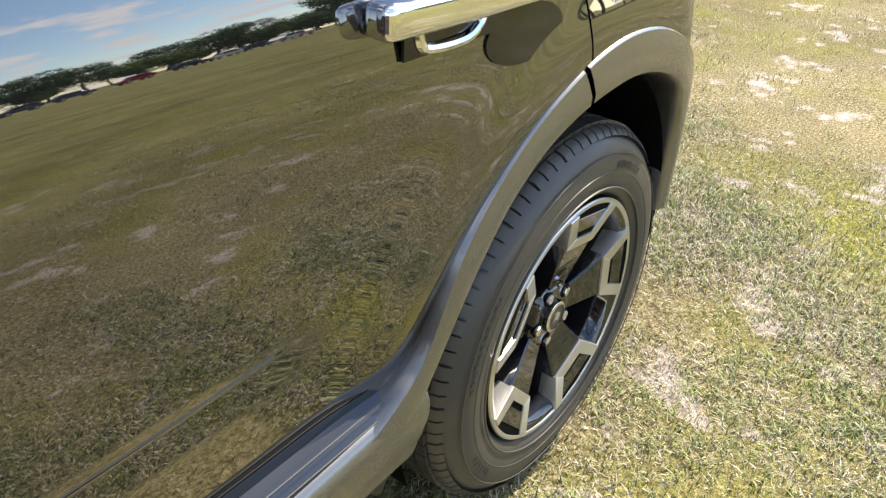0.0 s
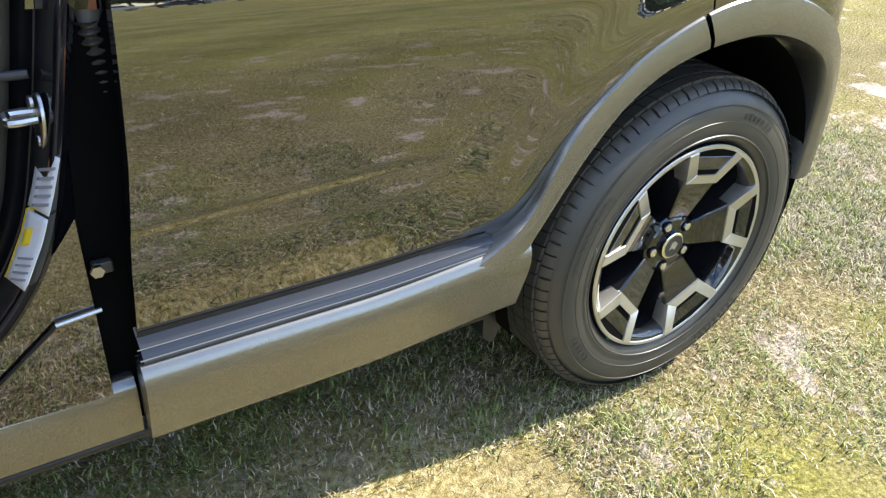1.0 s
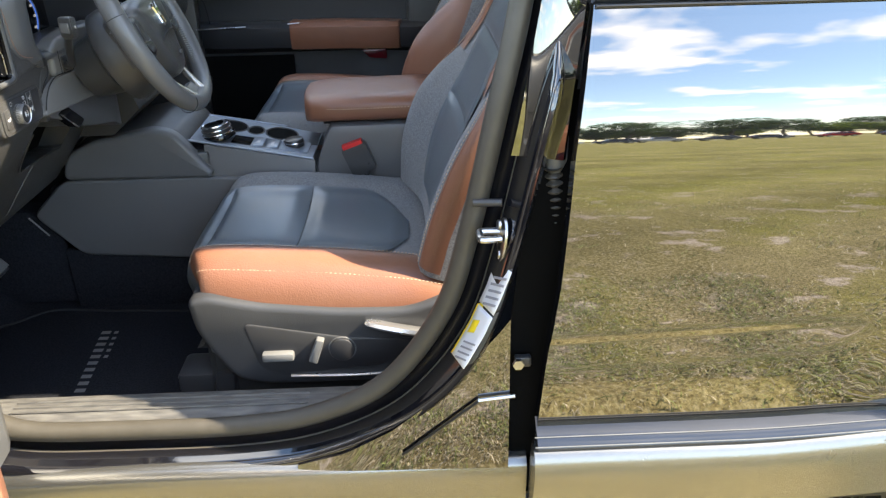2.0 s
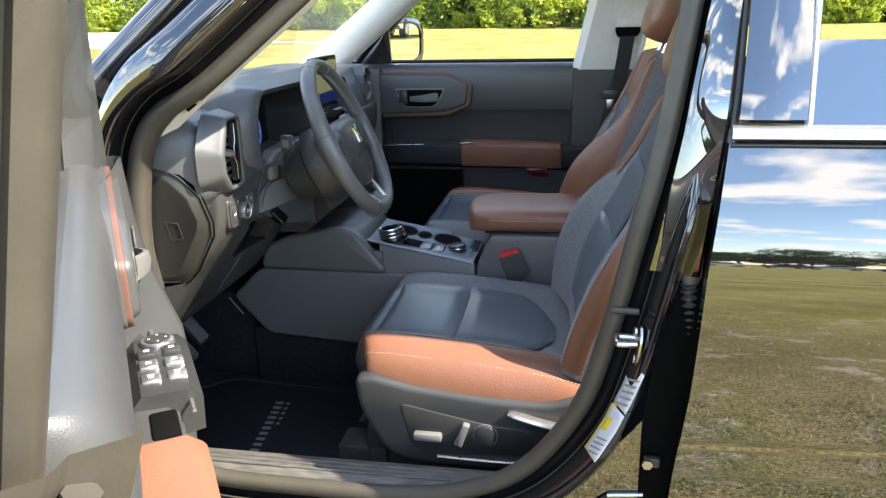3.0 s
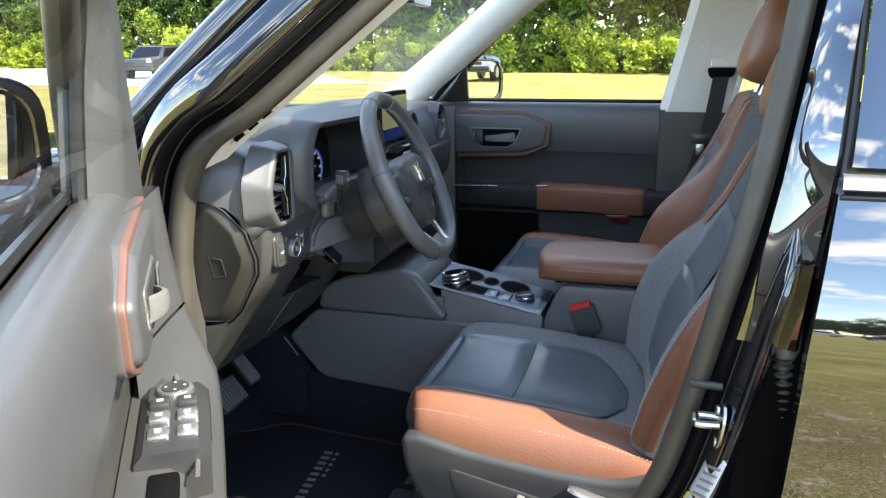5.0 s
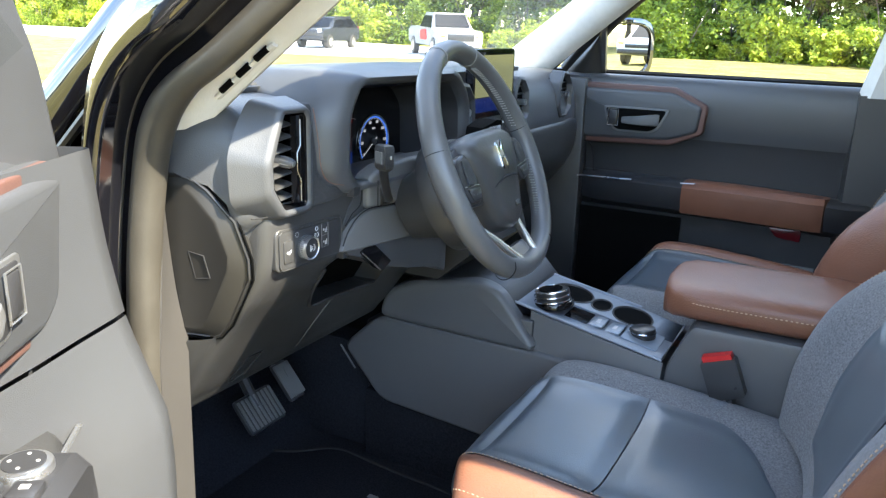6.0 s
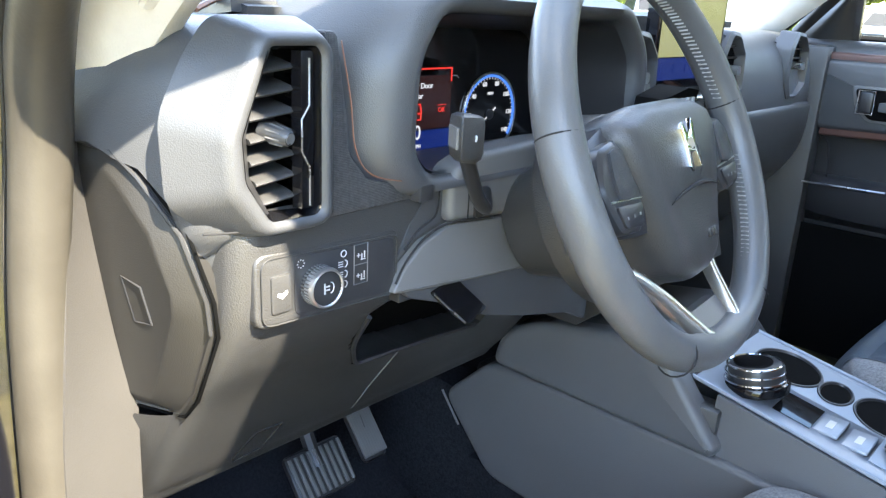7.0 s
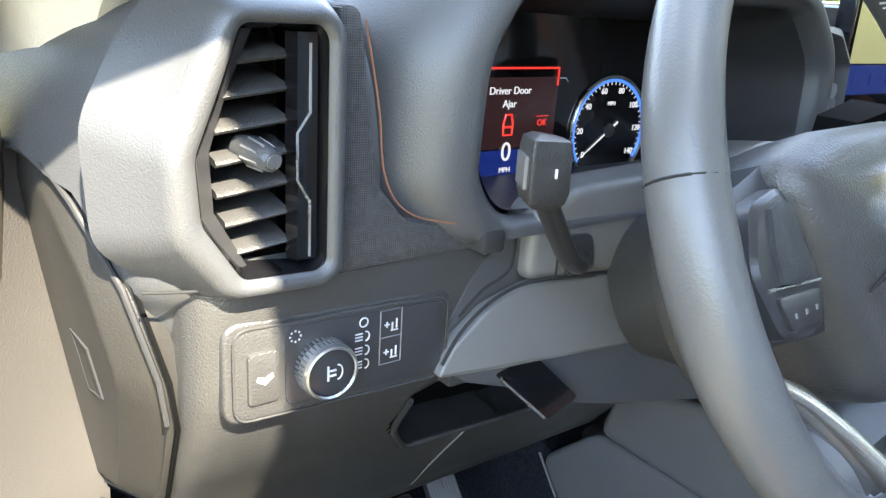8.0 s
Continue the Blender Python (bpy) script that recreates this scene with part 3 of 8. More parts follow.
def tail(x):
    """How far the side draws in towards the rear corner."""
    return 0.0 if x < 0.28 else 0.62 * ((x - 0.28) / 0.60) ** 1.8


def crease(x):
    """The height of the sharp line low on the rear door."""
    return 0.727 + 0.04 * (x + 0.583)


def side(x, z):
    """The painted side's y: barrelled, with a crease low on the door and a swell over the wheel."""
    y = side_base(z) + tail(x)
    d = crease(x) - z
    if d > 0:  # a shallow scallop under a sharp edge, closing again lower down and rounded off at its rear end
        tall = 0.056 * math.sqrt(max(0.0, min(1.0, (-0.578 - x) / 0.06)))
        y += 0.058 * tall * min(1.0, d / 0.011) * max(0.0, 1 - max(0.0, d - 0.011) / max(tall - 0.008, 0.001))
    near = abs(math.hypot(x - 0.03, (z - 0.41) * 0.98) - 0.50)
    y -= 0.010 * math.exp(-(near / 0.06) ** 2) * step(0.5, 0.6, z) * (1 - step(0.95, 1.1, z))
    return y


def door_front(z):
    return float(np.interp(z, (0.33, 0.53, 0.65, 0.80, 0.99, 1.09, 1.20, 1.45, 1.62), (-1.070, -1.064, -1.058, -1.042, -1.030, -1.018, -1.006, -0.985, -0.965)))


def door_rear(z):
    """The rear edge of the rear door."""
    return -0.058 - 0.20 * max(0.0, z - 0.90)


def painted_panel(x_of, n, bottom, top=BELT_Z):
    """A stretch of the side between two edges: x_of(u, z) gives the places, bottom(x) the lower rim."""
    bm = bmesh.new()
    rows = 70
    g = []
    for i in range(n + 1):
        u = i / n
        x_low = x_of(u, 0.6)
        zb = bottom(x_low)
        edge = max(crease(x_low), zb + 0.02)
        low = [zb + (edge - 0.016 - zb) * k / 26 for k in range(27)]
        zs = low + [edge - 0.002 * k for k in range(7, -1, -1)]
        zs += [edge + (top - edge) * k / (rows + 1 - len(zs)) for k in range(1, rows + 2 - len(zs))]
        g.append([bm.verts.new((x_of(u, z), side(x_of(u, z), z), z)) for z in zs])
    for i in range(n):
        for j in range(rows):
            bm.faces.new((g[i][j], g[i + 1][j], g[i + 1][j + 1], g[i][j + 1]))
    # returned edges give the sheet its thickness
    for line in (g[0], g[-1]):
        back = [bm.verts.new((v.co.x, v.co.y + 0.03, v.co.z)) for v in line]
        for j in range(len(line) - 1):
            bm.faces.new((line[j], line[j + 1], back[j + 1], back[j]))
    return bm


def rear_door_bottom(x):
    return 0.528 if x < -0.47 else max(0.528, flare_top(x) - 0.006)


car = thing("car", (-1.0, 0.94, GROUND), "glossy black compact off-road car with grey cladding, its driver door open", "car")

part("rear_door", painted_panel(lambda u, z: door_front(z) + (door_rear(z) - 0.003 - door_front(z)) * u, 90, rear_door_bottom), PAINT, car,
                 "glossy black painted rear door mirroring the field", sharp=40)
part("quarter_panel", painted_panel(lambda u, z: door_rear(z) + 0.002 + (0.86 - 0.002 - door_rear(z)) * u, 40, lambda x: max(flare_top(min(x, 0.47)) - 0.006 if x < 0.49 else 0.42, 0.42)), PAINT, car, sharp=50)
part("quarter_panel", painted_panel(lambda u, z: -2.12 + (0.86 + 2.12) * u, 30, lambda x: 0.5), PAINT, car, "glossy black far side of the body", mirror=True)


def rear_end():
    f = lambda u, v: (0.86 + 0.04 * math.sin(math.pi * u) - 0.10 * step(0.6, 1.0, v), 0.66 + (WIDE - 1.32) * u, 0.35 + 1.35 * v)
    return sheet(f, 20, 16, 0.02)


part("tailgate", rear_end(), PAINT, car)


def front_fender(mirror):
    """The wing ahead of the front door, with the bonnet's edge."""
    def f(u, v):
        x = -2.165 - 1.05 * u
        z = 0.50 + 0.60 * v
        return (x, side_base(z) + 0.02 + 0.25 * u ** 3 + 0.10 * step(0.8, 1.0, v), z)
    return part("front_wing", sheet(f, 30, 24, 0.02), PAINT, car, mirror=mirror)


front_fender(False)
front_fender(True)


def bonnet():
    def f(u, v):
        y = 0.16 + (WIDE - 0.32) * v
        x = -2.50 - 0.85 * u
        crown = 0.035 * math.sin(math.pi * v) - 0.03 * (2 * abs(v - 0.5)) ** 4 + 0.018 * (step(0.10, 0.16, v) - step(0.84, 0.90, v))
        return (x, y, 1.115 - 0.085 * u ** 1.6 + crown)
    return sheet(f, 30, 40, 0.02)


part("bonnet", bonnet(), PAINT, car, "glossy black bonnet with raised outer ridges")


def arch_flare(x0, x1):
    """A stretch of the moulded wheel-arch lip: from the arch's rim outwards to the paint."""
    a, b = spline([(x, 0, z) for x, z in FLARE_IN], 420), spline([(x, 0, z) for x, z in FLARE_OUT], 420)
    rings = []
    for p, q in zip(a, b):
        if not x0 <= 0.5 * (p.x + q.x) <= x1:
            continue
        yo = side(q.x, q.z) if q.z > 0.5 else side(q.x, 0.5)
        t = tail(0.5 * (p.x + q.x)) * 0.55
        def mix(k, y):
            return (p.x + (q.x - p.x) * k, y, p.z + (q.z - p.z) * k)
        rings.append([mix(-0.04, 0.11 + t), mix(-0.03, 0.035 + t), mix(0.0, 0.004 + t), mix(0.10, -0.010 + t), mix(0.35, -0.015 + t), mix(0.70, -0.013 + t),
                      mix(0.92, -0.010 + t), mix(0.985, -0.004 + t), mix(1.0, yo + 0.012)])
    return loft(rings, False, False)


part("wheel_arch_flare", arch_flare(-0.60, -0.0605), CLAD, car, "grey satin arch moulding on the rear door")
part("wheel_arch_flare", arch_flare(-0.0565, 0.6), CLAD, car, "grey satin arch moulding on the rear wing")


def wheel_well():
    """The dark liner inside the arch."""
    rings = []
    for y in (0.03, 0.12, 0.34):
        rings.append([(0.006 + (0.420 - 0.01 * (y > 0.2)) * math.cos(a), y, 0.43 + 0.425 * math.sin(a)) for a in np.linspace(-0.35, math.pi + 0.35, 30)])
    bm = loft(rings, False, False)
    back = [bm.verts.new(p) for p in rings[-1]]
    bm.faces.new(back)
    return bm


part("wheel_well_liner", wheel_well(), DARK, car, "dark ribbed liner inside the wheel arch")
part("mud_flap", prism(rounded([(-0.425, 0.36), (-0.38, 0.37), (-0.365, 0.30), (-0.395, 0.235), (-0.42, 0.255)], 0.01), "y", 0.08, 0.20, 0.004), TRIM_BLACK, car, "small black deflector ahead of the rear tyre")


def extruded(profile, x0, x1, stations=24, drop=None):
    """A profile of (y, z) drawn along x, with end caps."""
    pts = spline([(0, y, z) for y, z in profile], 44)
    rings = []
    for k in range(stations + 1):
        x = x0 + (x1 - x0) * k / stations
        dy, dz = drop(x) if drop else (0, 0)
        rings.append([(x, p.y + dy, p.z + dz) for p in pts])
    bm = loft(rings, False, False)
    for ring in (rings[0], rings[-1]):
        bm.faces.new([bm.verts.new(p) for p in ring])
    return bm


part("sill_shadow_strip", extruded([(0.045, 0.540), (0.034, 0.534), (0.024, 0.529), (0.013, 0.523), (0.005, 0.516), (0.000, 0.508), (0.004, 0.502), (0.03, 0.495)], -1.066, -0.40, drop=lambda x: (0.0, 0.012 * step(-0.75, -0.40, x))), STRIP, car, "gloss black strip under the door paint")
part("rear_door_cladding", extruded([(0.035, 0.500), (0.010, 0.505), (-0.002, 0.503), (-0.009, 0.495), (-0.014, 0.480), (-0.013, 0.455), (-0.006, 0.425), (0.006, 0.385),
                                     (0.013, 0.360), (0.022, 0.352), (0.060, 0.350)], -1.072, -0.403,
                                    drop=lambda x: (0.0, 0.022 * step(-0.75, -0.38, x))), CLAD, car, "grey satin lower cladding of the rear door")
for k, (yy, zz) in enumerate(((0.0120, 0.5235), (0.0010, 0.5125))):
    part("cladding_line", tube(spline([(x, yy, zz + 0.012 * step(-0.75, -0.40, x)) for x in np.linspace(-1.07, -0.42, 14)], 30), 0.0010, 6), GREY_PLASTIC, car)
part("sill_cladding", extruded([(0.085, 0.446), (0.066, 0.447), (0.052, 0.440), (0.046, 0.425), (0.047, 0.39), (0.052, 0.352), (0.058, 0.338), (0.085, 0.334)], -2.13, -1.076), CLAD, car, "grey satin sill cladding below the open door")
part("sill_edge", extruded([(0.085, 0.338), (0.062, 0.338), (0.056, 0.332), (0.062, 0.322), (0.10, 0.318)], -2.13, -0.44), TRIM_BLACK, car)
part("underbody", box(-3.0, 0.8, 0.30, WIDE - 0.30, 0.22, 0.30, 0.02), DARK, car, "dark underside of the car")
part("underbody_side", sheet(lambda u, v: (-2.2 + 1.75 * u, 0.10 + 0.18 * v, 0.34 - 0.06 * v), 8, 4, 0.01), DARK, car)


# ---- door opening ----
SEAL_PATH = ((-2.012, 0.130, 0.525), (-1.93, 0.120, 0.492), (-1.75, 0.120, 0.484), (-1.55, 0.120, 0.486), (-1.42, 0.120, 0.508), (-1.305, 0.120, 0.568),
             (-1.212, 0.120, 0.695), (-1.168, 0.120, 0.83), (-1.125, 0.125, 1.02), (-1.088, 0.142, 1.19), (-1.055, 0.175, 1.42), (-1.035, 0.212, 1.58),
             (-1.06, 0.232, 1.645), (-1.15, 0.240, 1.672), (-1.32, 0.238, 1.665), (-1.44, 0.228, 1.61), (-1.58, 0.202, 1.495), (-1.72, 0.165, 1.375),
             (-1.86, 0.142, 1.262), (-1.945, 0.152, 1.215), (-1.995, 0.160, 1.165), (-2.022, 0.163, 1.09), (-2.034, 0.152, 0.95), (-2.036, 0.144, 0.75), (-2.034, 0.138, 0.60))
seal_loop = spline(SEAL_PATH, 150, True)
part("door_seal", tube(seal_loop, [0.017 + 0.005 * step(-1.90, -2.0, p.x) for p in seal_loop], 14, True, up=(0, 1, 0)), SEAL, car, "thick black rubber seal round the door opening")


def frame_ring(k_out, dy):
    """The opening's loop pushed outwards in its own plane by k_out and towards the outside by dy."""
    n, out = len(seal_loop), []
    for i, p in enumerate(seal_loop):
        t = seal_loop[(i + 1) % n] - seal_loop[i - 1]
        o = Vector((t.z, 0, -t.x)).normalized()
        out.append((p + o * (k_out(p) if callable(k_out) else k_out) + Vector((0, dy(p) if callable(dy) else dy, 0))))
    return out


def at_rear(p):
    return step(-1.36, -1.20, p.x) * (1 - step(1.3, 1.6, p.z))


def at_pillar(p):
    return step(1.08, 1.20, p.z) * (1 - step(1.56, 1.62, p.z)) * step(-1.16, -1.12, p.x)


def at_roof(p):
    return step(1.12, 1.25, p.z) * (1 - step(-1.2, -1.1, p.x))


flat = lambda p: 1 - 0.78 * at_pillar(p)  # the frame lies close to the seal on the middle pillar
rings = [frame_ring(0.002, 0.022), frame_ring(0.010, 0.010), frame_ring(lambda p: 0.026 + 0.004 * at_rear(p), lambda p: 0.004),
         frame_ring(lambda p: 0.031 + 0.008 * at_rear(p), lambda p: -0.006),
         frame_ring(lambda p: 0.036 * (1 - 0.1 * at_pillar(p)) + 0.014 * at_rear(p), lambda p: (-0.044 - 0.026 * at_rear(p)) * flat(p)),
         frame_ring(lambda p: 0.040 * (1 - 0.2 * at_pillar(p)) + 0.015 * at_rear(p), lambda p: (-0.056 - 0.029 * at_rear(p)) * flat(p)),
         frame_ring(lambda p: 0.047 * (1 - 0.3 * at_pillar(p)) + 0.014 * at_rear(p), lambda p: (-0.060 - 0.028 * at_rear(p)) * flat(p)),
         frame_ring(lambda p: (0.058 + 0.035 * at_roof(p)) * (1 - 0.4 * at_pillar(p)) + 0.012 * at_rear(p), lambda p: (-0.056 - 0.018 * at_rear(p) + 0.008 * at_roof(p)) * flat(p)),
         frame_ring(lambda p: (0.062 + 0.045 * at_roof(p)) * (1 - 0.4 * at_pillar(p)) + 0.020 * at_rear(p), lambda p: (-0.035 + 0.01 * at_rear(p) + 0.015 * at_roof(p)) * flat(p))]
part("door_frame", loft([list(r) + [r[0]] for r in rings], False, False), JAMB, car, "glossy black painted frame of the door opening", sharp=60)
part("second_seal", tube(frame_ring(lambda p: 0.035 + 0.008 * at_rear(p), lambda p: -0.012), 0.004, 8, True), SEAL, car, "thin outer rubber lip")

# strip between the pillar and the rear door
def corner_top(x):
    return float(np.interp(x, (-1.46, -1.38, -1.30, -1.24, -1.18, -1.125, -1.10), (0.448, 0.47, 0.515, 0.565, 0.63, 0.70, 0.735)))


part("sill_corner", sheet(lambda u, v: (-1.46 + 0.352 * u, 0.052 - 0.010 * u + 0.004 * v, 0.437 + (corner_top(-1.46 + 0.352 * u) - 0.437) * v), 24, 12, 0.006), PAINT, car, "glossy black sill corner mirroring the grass")
part("seam_strip", tube([(-1.283, 0.044, 0.472), (-1.158, 0.040, 0.578)], 0.0026, 6), TRIM_BLACK, car, "dark sealing line on the sill corner")
part("seam_strip", tube([(-1.158, 0.040, 0.580), (-1.100, 0.038, 0.588)], 0.0032, 6), SATIN, car)
# black sheet across the gap: its shade is put into the colour
part("pillar_gap", sheet(lambda u, v: (-1.125 + 0.13 * u + 0.05 * v, 0.072 + 0.03 * step(0.75, 1.0, v), 0.44 + 0.62 * v), 6, 12, 0.01), DARK, car, "black sheet standing for the shade in the gap behind the pillar", 60)


def pillar_cover():
    """Gloss black cover of the middle pillar, above the belt."""
    def f(u, v):
        z = 1.215 + 0.42 * v
        xf, xr = door_front(z) + 0.008, -0.905 + 0.02 * v
        return (xf + (xr - xf) * u, 0.060 + 0.20 * v ** 1.15 - 0.004 * math.sin(math.pi * u), z)
    return sheet(f, 10, 20, 0.006)


part("pillar_cover", pillar_cover(), PAINT, car, "gloss black pillar cover mirroring clouds")


def upper_pillar():
    """The painted pillar between the opening's seal and the cover on the rear door."""
    def f(u, v):
        z = 0.97 + 0.66 * v
        x0 = float(np.interp(z, (0.97, 1.02, 1.19, 1.42, 1.58, 1.64), (-1.105, -1.094, -1.062, -1.030, -1.012, -1.010)))
        y0 = float(np.interp(z, (0.97, 1.02, 1.19, 1.42, 1.58, 1.64), (0.098, 0.100, 0.116, 0.156, 0.196, 0.214)))
        x1 = door_front(z) - 0.001
        y1 = (0.060 + 0.20 * max(0.0, (z - 1.215) / 0.42) ** 1.15 if z > 1.215 else 0.064 - 0.016 * (1.215 - z)) + 0.010
        return (x0 + (x1 - x0) * u, y0 + (y1 - y0) * u ** 1.3, z)
    return sheet(f, 10, 28, 0.010)


part("middle_pillar", upper_pillar(), PAINT, car, "glossy black middle pillar mirroring the sky", 70)
part("pillar_gasket", tube(spline([(door_front(z) + 0.003, (0.060 + 0.20 * max(0.0, (z - 1.215) / 0.42) ** 1.15) + 0.010, z) for z in np.linspace(1.20, 1.63, 12)], 30), 0.0055, 8), TRIM_BLACK, car, "black gap between pillar and cover")
part("belt_chrome", loft([[(x, side_base(1.18) - 0.004, 1.186), (x, side_base(1.18) - 0.009, 1.189), (x, side_base(1.18) - 0.007, 1.202), (x, side_base(1.18), 1.207), (x, 0.085, 1.206)] for x in np.linspace(-1.006, 0.30, 20)], False, False), SATIN, car, "bright chrome strip along the belt line")
part("belt_rubber", tube([(-1.006, 0.053, 1.179), (0.3, 0.053, 1.179)], 0.003, 8), TRIM_BLACK, car)


def half_glass():
    f = lambda u, v: (-0.893 + 1.05 * u, 0.070 + 0.045 * v, 1.205 + 0.117 * v)
    return sheet(f, 8, 6, 0.004)


glass = part("rear_door_glass", half_glass(), GLASS_DARK, car, "tinted rear door glass wound half way down")
part("glass_channel", tube([(-0.900, 0.070, 1.205), (-0.886, 0.155, 1.43), (-0.878, 0.215, 1.60)], 0.006, 8), SATIN, car, "pale window channel")
part("window_frame", sheet(lambda u, v: (-0.90 + 1.06 * u, 0.232 + 0.03 * v, 1.60 + 0.06 * v), 8, 3, 0.02), PAINT, car)


def roof():
    def f(u, v):
        x = -1.56 + 2.26 * u
        y = 0.215 + (WIDE - 0.43) * v
        edge = (2 * abs(v - 0.5)) ** 6
        return (x + 0.15 * (2 * abs(v - 0.5)) ** 2 * (1 - u), y, 1.765 - 0.085 * edge - 0.05 * step(0.25, 0.0, u))
    return sheet(f, 24, 40, 0.018)


part("roof", roof(), PAINT, car, "glossy black roof panel")
part("headliner", sheet(lambda u, v: (-1.44 + 2.1 * u, 0.25 + (WIDE - 0.50) * v, 1.675 + 0.02 * math.sin(math.pi * v)), 8, 12, 0.01), HEADLINER, car, "pale cloth headliner")


def windscreen():
    def f(u, v):
        y = 0.20 + (WIDE - 0.40) * v
        bow = (2 * v - 1) ** 2
        return (-2.47 + 0.98 * u + 0.16 * bow * (1 - 0.5 * u), y + (0.5 - v) * 0.10 * u, 1.145 + 0.535 * u + 0.02 * math.sin(math.pi * u))
    return sheet(f, 20, 24)


part("windscreen", windscreen(), SHIELD, car, "large raked clear windscreen")
part("windscreen_frit", sheet(lambda u, v: (-2.49 + 0.05 * u + 0.16 * (2 * v - 1) ** 2, 0.20 + (WIDE - 0.40) * v, 1.145 + 0.03 * u), 2, 24, 0.004), TRIM_BLACK, car)


def front_pillar(mirror):
    """The raked front pillar: painted outside, pale trim inside."""
    out = spline([(-2.24, 0.135, 1.10), (-2.05, 0.175, 1.285), (-1.84, 0.205, 1.465), (-1.64, 0.235, 1.62), (-1.47, 0.26, 1.71)], 24)
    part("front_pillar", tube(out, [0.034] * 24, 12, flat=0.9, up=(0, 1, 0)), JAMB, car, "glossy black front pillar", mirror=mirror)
    seam_pts = spline([(-2.19, 0.125, 1.08), (-2.00, 0.150, 1.262), (-1.79, 0.18, 1.44), (-1.60, 0.21, 1.585)], 24)
    part("pillar_gutter", tube(seam_pts, 0.007, 8), TRIM_BLACK, car, mirror=mirror)
    slide = Vector((-0.112 if mirror else 0.0, 0, 0))  # the far trim stands further forward
    inner = spline([(-2.12, 0.222, 1.118), (-1.985, 0.228, 1.226), (-1.80, 0.248, 1.368), (-1.60, 0.278, 1.525), (-1.43, 0.305, 1.645)], 24)
    part("pillar_trim", tube([p + slide for p in inner], [(0.068 if mirror else 0.060) - 0.010 * math.sin(k / 23 * 3.14) for k in range(24)], 12, flat=0.75, up=(0, 1, 0)), HEADLINER, car, "pale grey moulded pillar trim", mirror=mirror)


front_pillar(False)
vent_slot = part("pillar_grille", tube([(-1.945, 0.2125, 1.200), (-1.858, 0.2195, 1.266)], 0.0065, 8, flat=0.6), HEADLINER, car, "pale raised grille on the pillar trim")
for k in range(3):
    c = Vector((-1.927 + 0.0265 * k, 0.2095 + 0.0022 * k, 1.2145 + 0.0200 * k))
    part("grille_slot", tube([c - Vector((0.0085, 0.0007, 0.0064)), c + Vector((0.0085, 0.0007, 0.0064))], 0.0045, 8), DARK, vent_slot)
front_pillar(True)

# far side above the belt: roof rail, middle pillar
part("roof_rail", tube(spline([(-1.46, WIDE - 0.23, 1.69), (-1.0, WIDE - 0.225, 1.70), (0.0, WIDE - 0.225, 1.69), (0.7, WIDE - 0.25, 1.66)], 12), 0.045, 10), PAINT, car)
part("roof_rail", tube(spline([(-1.46, 0.245, 1.715), (-1.0, 0.232, 1.722), (0.0, 0.23, 1.715), (0.7, 0.25, 1.66)], 12), 0.028, 10), PAINT, car)


# ---- rear wheel ----
WHEEL = Vector((0.0, 0.0, 0.364))
TYRE_R = 0.375


def ring_points(r, y, n, phase=0.0):
    return [(r * math.cos(phase + 2 * math.pi * j / n), y, WHEEL.z + r * math.sin(phase + 2 * math.pi * j / n)) for j in range(n)]


wheel = part("wheel", disc((0, 0.14, WHEEL.z), (0, -1, 0), 0.20, 0.01, 32), DARK, car, "wheel with a five-spoke alloy")


def tyre():
    n = 96
    prof = [(0.246, 0.052), (0.252, 0.034), (0.262, 0.026), (0.285, 0.020), (0.318, 0.020), (0.340, 0.028), (0.355, 0.040), (0.3655, 0.056), (0.371, 0.075),
            (0.373, 0.10), (0.374, 0.145), (0.373, 0.19), (0.366, 0.225), (0.345, 0.25), (0.30, 0.262), (0.246, 0.25)]
    return loft([ring_points(r, y, n) for r, y in prof], True, False)


tyre_ob = part("tyre", tyre(), RUBBER, wheel, "black road tyre with fine tread blocks")
tread = bmesh.new()
for y0, y1, count, tilt in ((0.062, 0.088, 78, 0.012), (0.094, 0.128, 66, 0.010), (0.134, 0.166, 66, -0.010), (0.172, 0.206, 66, -0.010)):
    for k in range(count):
        a = 2 * math.pi * k / count
        w = 2 * math.pi / count * 0.90
        top, low = TYRE_R + 0.0045 - 0.022 * max(0.0, 0.075 - y0), TYRE_R - 0.008
        ring = []
        for r in (low, top):
            ring.append([tread.verts.new((r * math.cos(b), y, WHEEL.z + r * math.sin(b))) for b, y in
                         ((a, y0), (a + w, y0), (a + w + tilt, y1), (a + tilt, y1))])
        lo, hi = ring
        tread.faces.new(hi)
        for i in range(4):
            tread.faces.new((lo[i - 1], lo[i], hi[i], hi[i - 1]))
shoulder = 88
for k in range(shoulder):
    a = 2 * math.pi * k / shoulder
    w = 2 * math.pi / shoulder * (0.86 if k % 3 else 0.78)
    pts = []
    for r, y in ((0.3745, 0.058), (0.3695, 0.0445), (0.3600, 0.036)):
        pts.append([tread.verts.new((r * math.cos(b), y, WHEEL.z + r * math.sin(b))) for b in (a, a + w)])
    inner_pts = [tread.verts.new((0.350 * math.cos(b), 0.05, WHEEL.z + 0.350 * math.sin(b))) for b in (a, a + w)]
    for p, q in zip(pts, pts[1:]):
        tread.faces.new((p[0], p[1], q[1], q[0]))
    for s in (0, 1):
        tread.faces.new((pts[0][s], pts[1][s], pts[2][s], inner_pts[s]))
part("tread", tread, RUBBER, tyre_ob)
